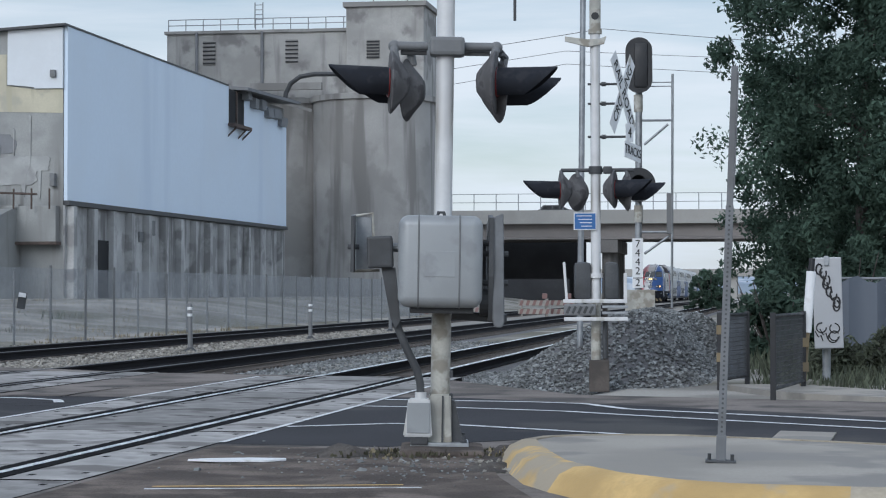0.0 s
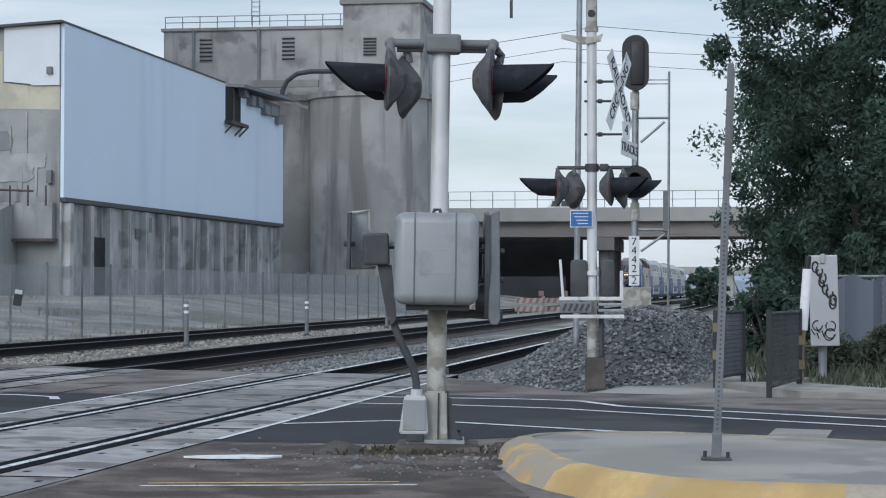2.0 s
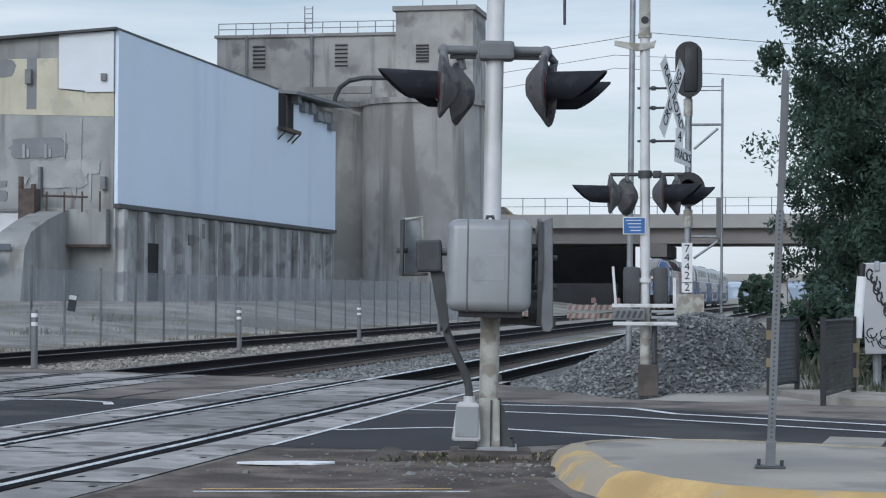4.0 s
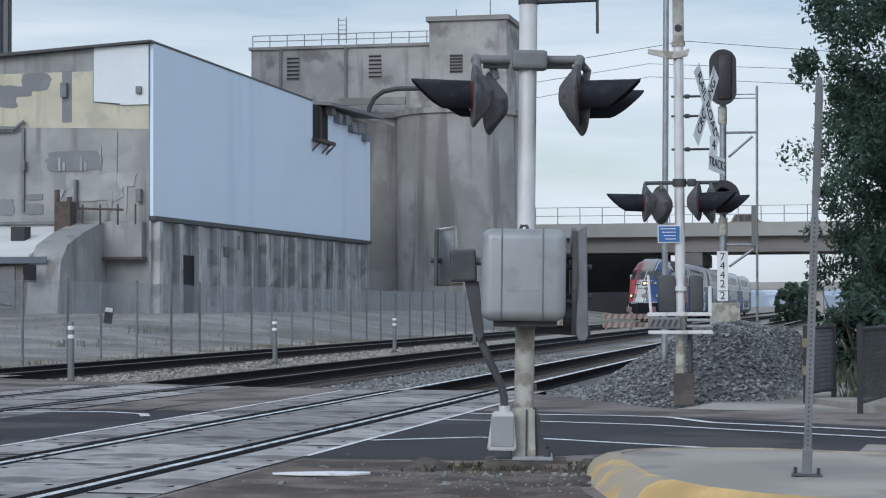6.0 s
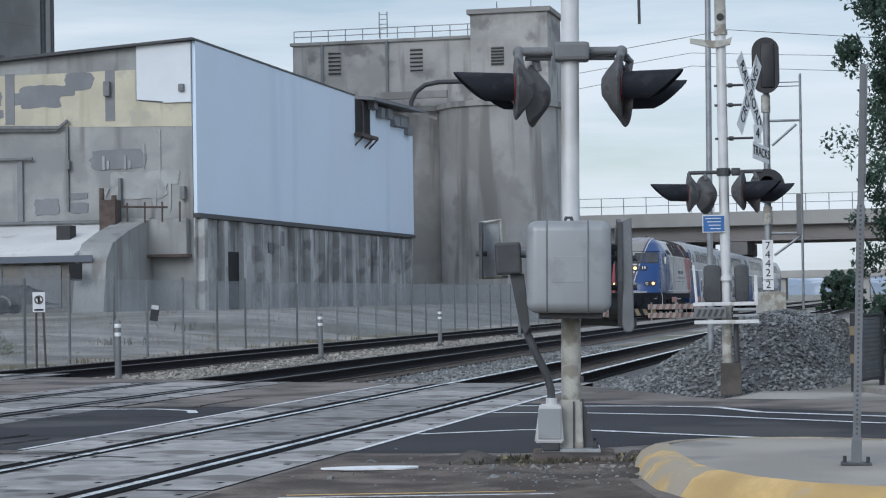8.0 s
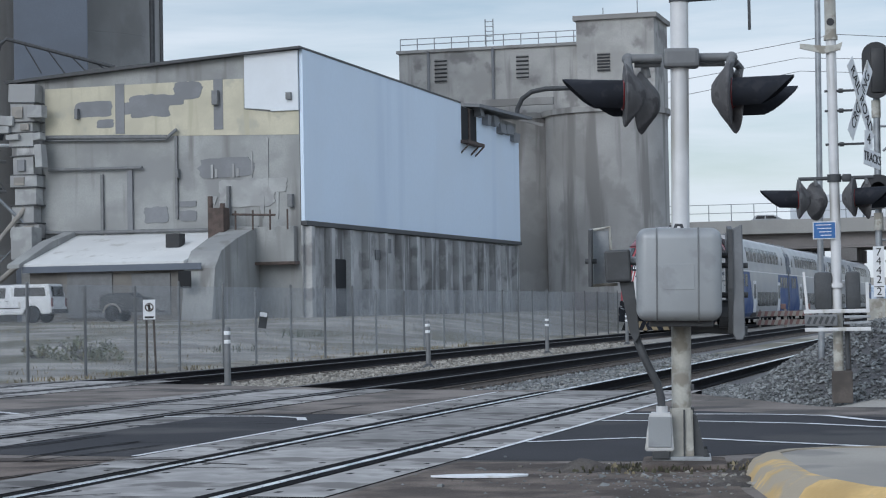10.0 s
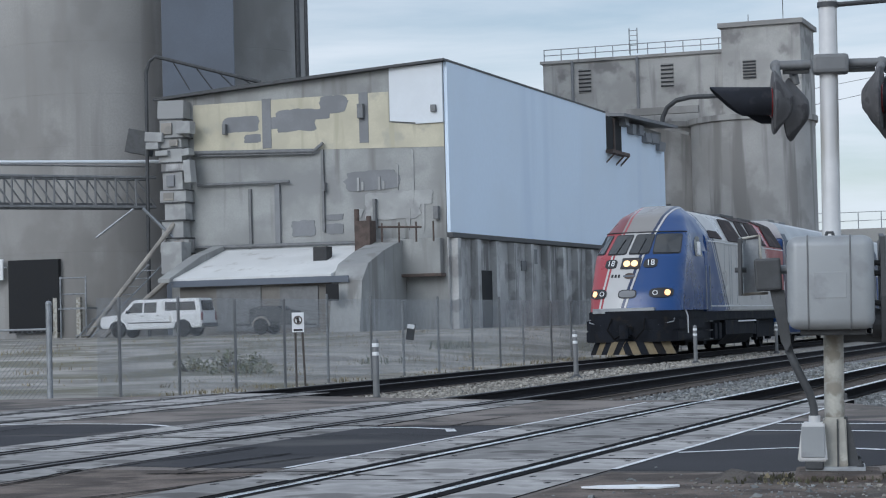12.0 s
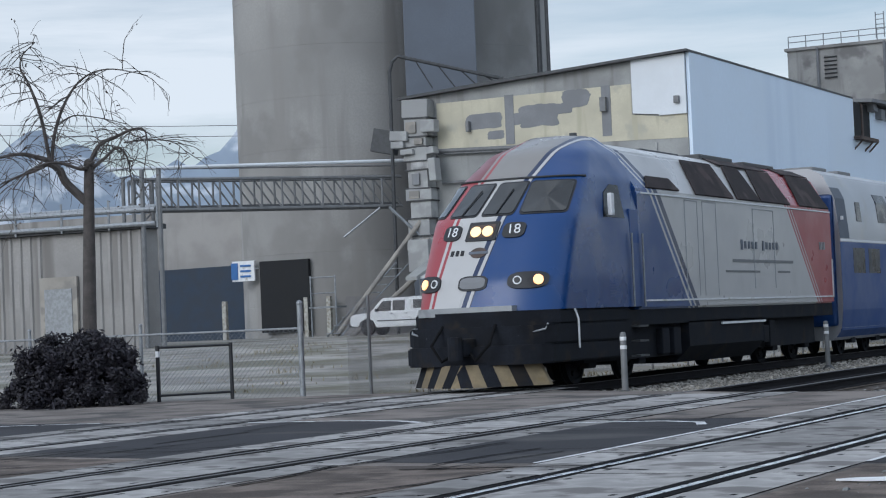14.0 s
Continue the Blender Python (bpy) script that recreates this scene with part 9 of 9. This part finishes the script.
def build_soil():
    """Dark loose soil round the mast footing and along the island, with broken rubble."""
    bm = bmesh.new()
    xs, ys = np.arange(-4.3, -1.35, 0.06), np.arange(13.9, 16.75, 0.07)

    def soil_z(x, y):
        near = 1.3 * math.exp(-((x + 2.05) / 0.22) ** 2 - ((y - 15.85) / 0.3) ** 2) + 1.2 * math.exp(-((x + 3.35) / 0.32) ** 2 - ((y - 15.7) / 0.22) ** 2)
        near += 0.6 * math.exp(-((x + 2.05) / 0.22) ** 2 - ((y - 14.9) / 0.7) ** 2)
        return -0.03 + 0.09 * near + 0.028 * noise.noise((x * 4.0, y * 4.0, 2.0)) + 0.02 * noise.noise((x * 11, y * 11, 5.0))
    g = [[bm.verts.new((x, y, soil_z(x, y))) for y in ys] for x in xs]
    for i in range(len(xs) - 1):
        for j in range(len(ys) - 1):
            bm.faces.new((g[i][j], g[i + 1][j], g[i + 1][j + 1], g[i][j + 1]))
    structure("soil", bm, M["soil"], "dark loose soil heaped round the mast footing", "soil", 60)
    rg = np.random.default_rng(44)
    pts = []
    for k in range(46):
        x, y = rg.normal(-2.0, 0.16), rg.normal(14.9, 0.5)
        pts.append((x, y, soil_z(x, y) + 0.01))
    for k in range(50):
        x, y = rg.normal(-2.7, 0.6), rg.normal(15.4, 0.3)
        pts.append((x, y, max(0.0, soil_z(x, y)) + 0.004))
    scatter("rubble", pts, rg.uniform(0.009, 0.036, len(pts)) * (1 + 1.0 * (rg.random(len(pts)) > 0.9)), M["pale_stone"], "broken concrete rubble beside the kerb", "rubble", seed=45)
    sp = []
    for k in range(12):
        x, y = rg.normal(-2.5, 0.6), rg.normal(15.65, 0.16)
        sp.append((x, y, max(0.0, soil_z(x, y)), 0.07, 0.04, 6))
    blades("dry_grass", sp, M["dry_grass"], "dead grass on the heaped soil", 46)


build_soil()


# ---- motion ----
RUN_T = (0.0, 3.0, 5.0, 6.5, 7.0, 9.5, 11.0, 12.5, 14.0)
RUN_Y = (277.0, 218.8, 181.5, 154.4, 145.2, 103.8, 80.2, 57.7, 35.4)


def train_at(t):
    """The loco's place along the track, gliding through the known places."""
    c = np.polyfit(RUN_T, RUN_Y, 4)
    return float(np.polyval(c, t))


def motions():
    ts = [0.5 * k for k in range(29)]
    walk(loco, [(t, pose(TRACKS[2], train_at(t), 0)) for t in ts])
    for k, co in enumerate(coaches):
        walk(co, [(t, pose(TRACKS[2], train_at(t) + 18.95 + 25.75 * k, 0)) for t in ts])
    steps = 420
    for ob, x, y, r in WHEELS:
        rows = []
        for i in range(steps + 1):
            t = 14.0 * i / steps
            turn = math.degrees((train_at(t) - train_at(0.0)) / r)
            rows.append((t, pose(x, y, r, -turn if x > 0 else turn, 0, 0 if x > 0 else 180)))
        walk(ob, rows)
    for ob, x, v, z in ROAD_CARS:
        walk(ob, [(0.0, pose(x, 221.6, z)), (14.0, pose(x + 14 * v, 221.6, z))])


motions()
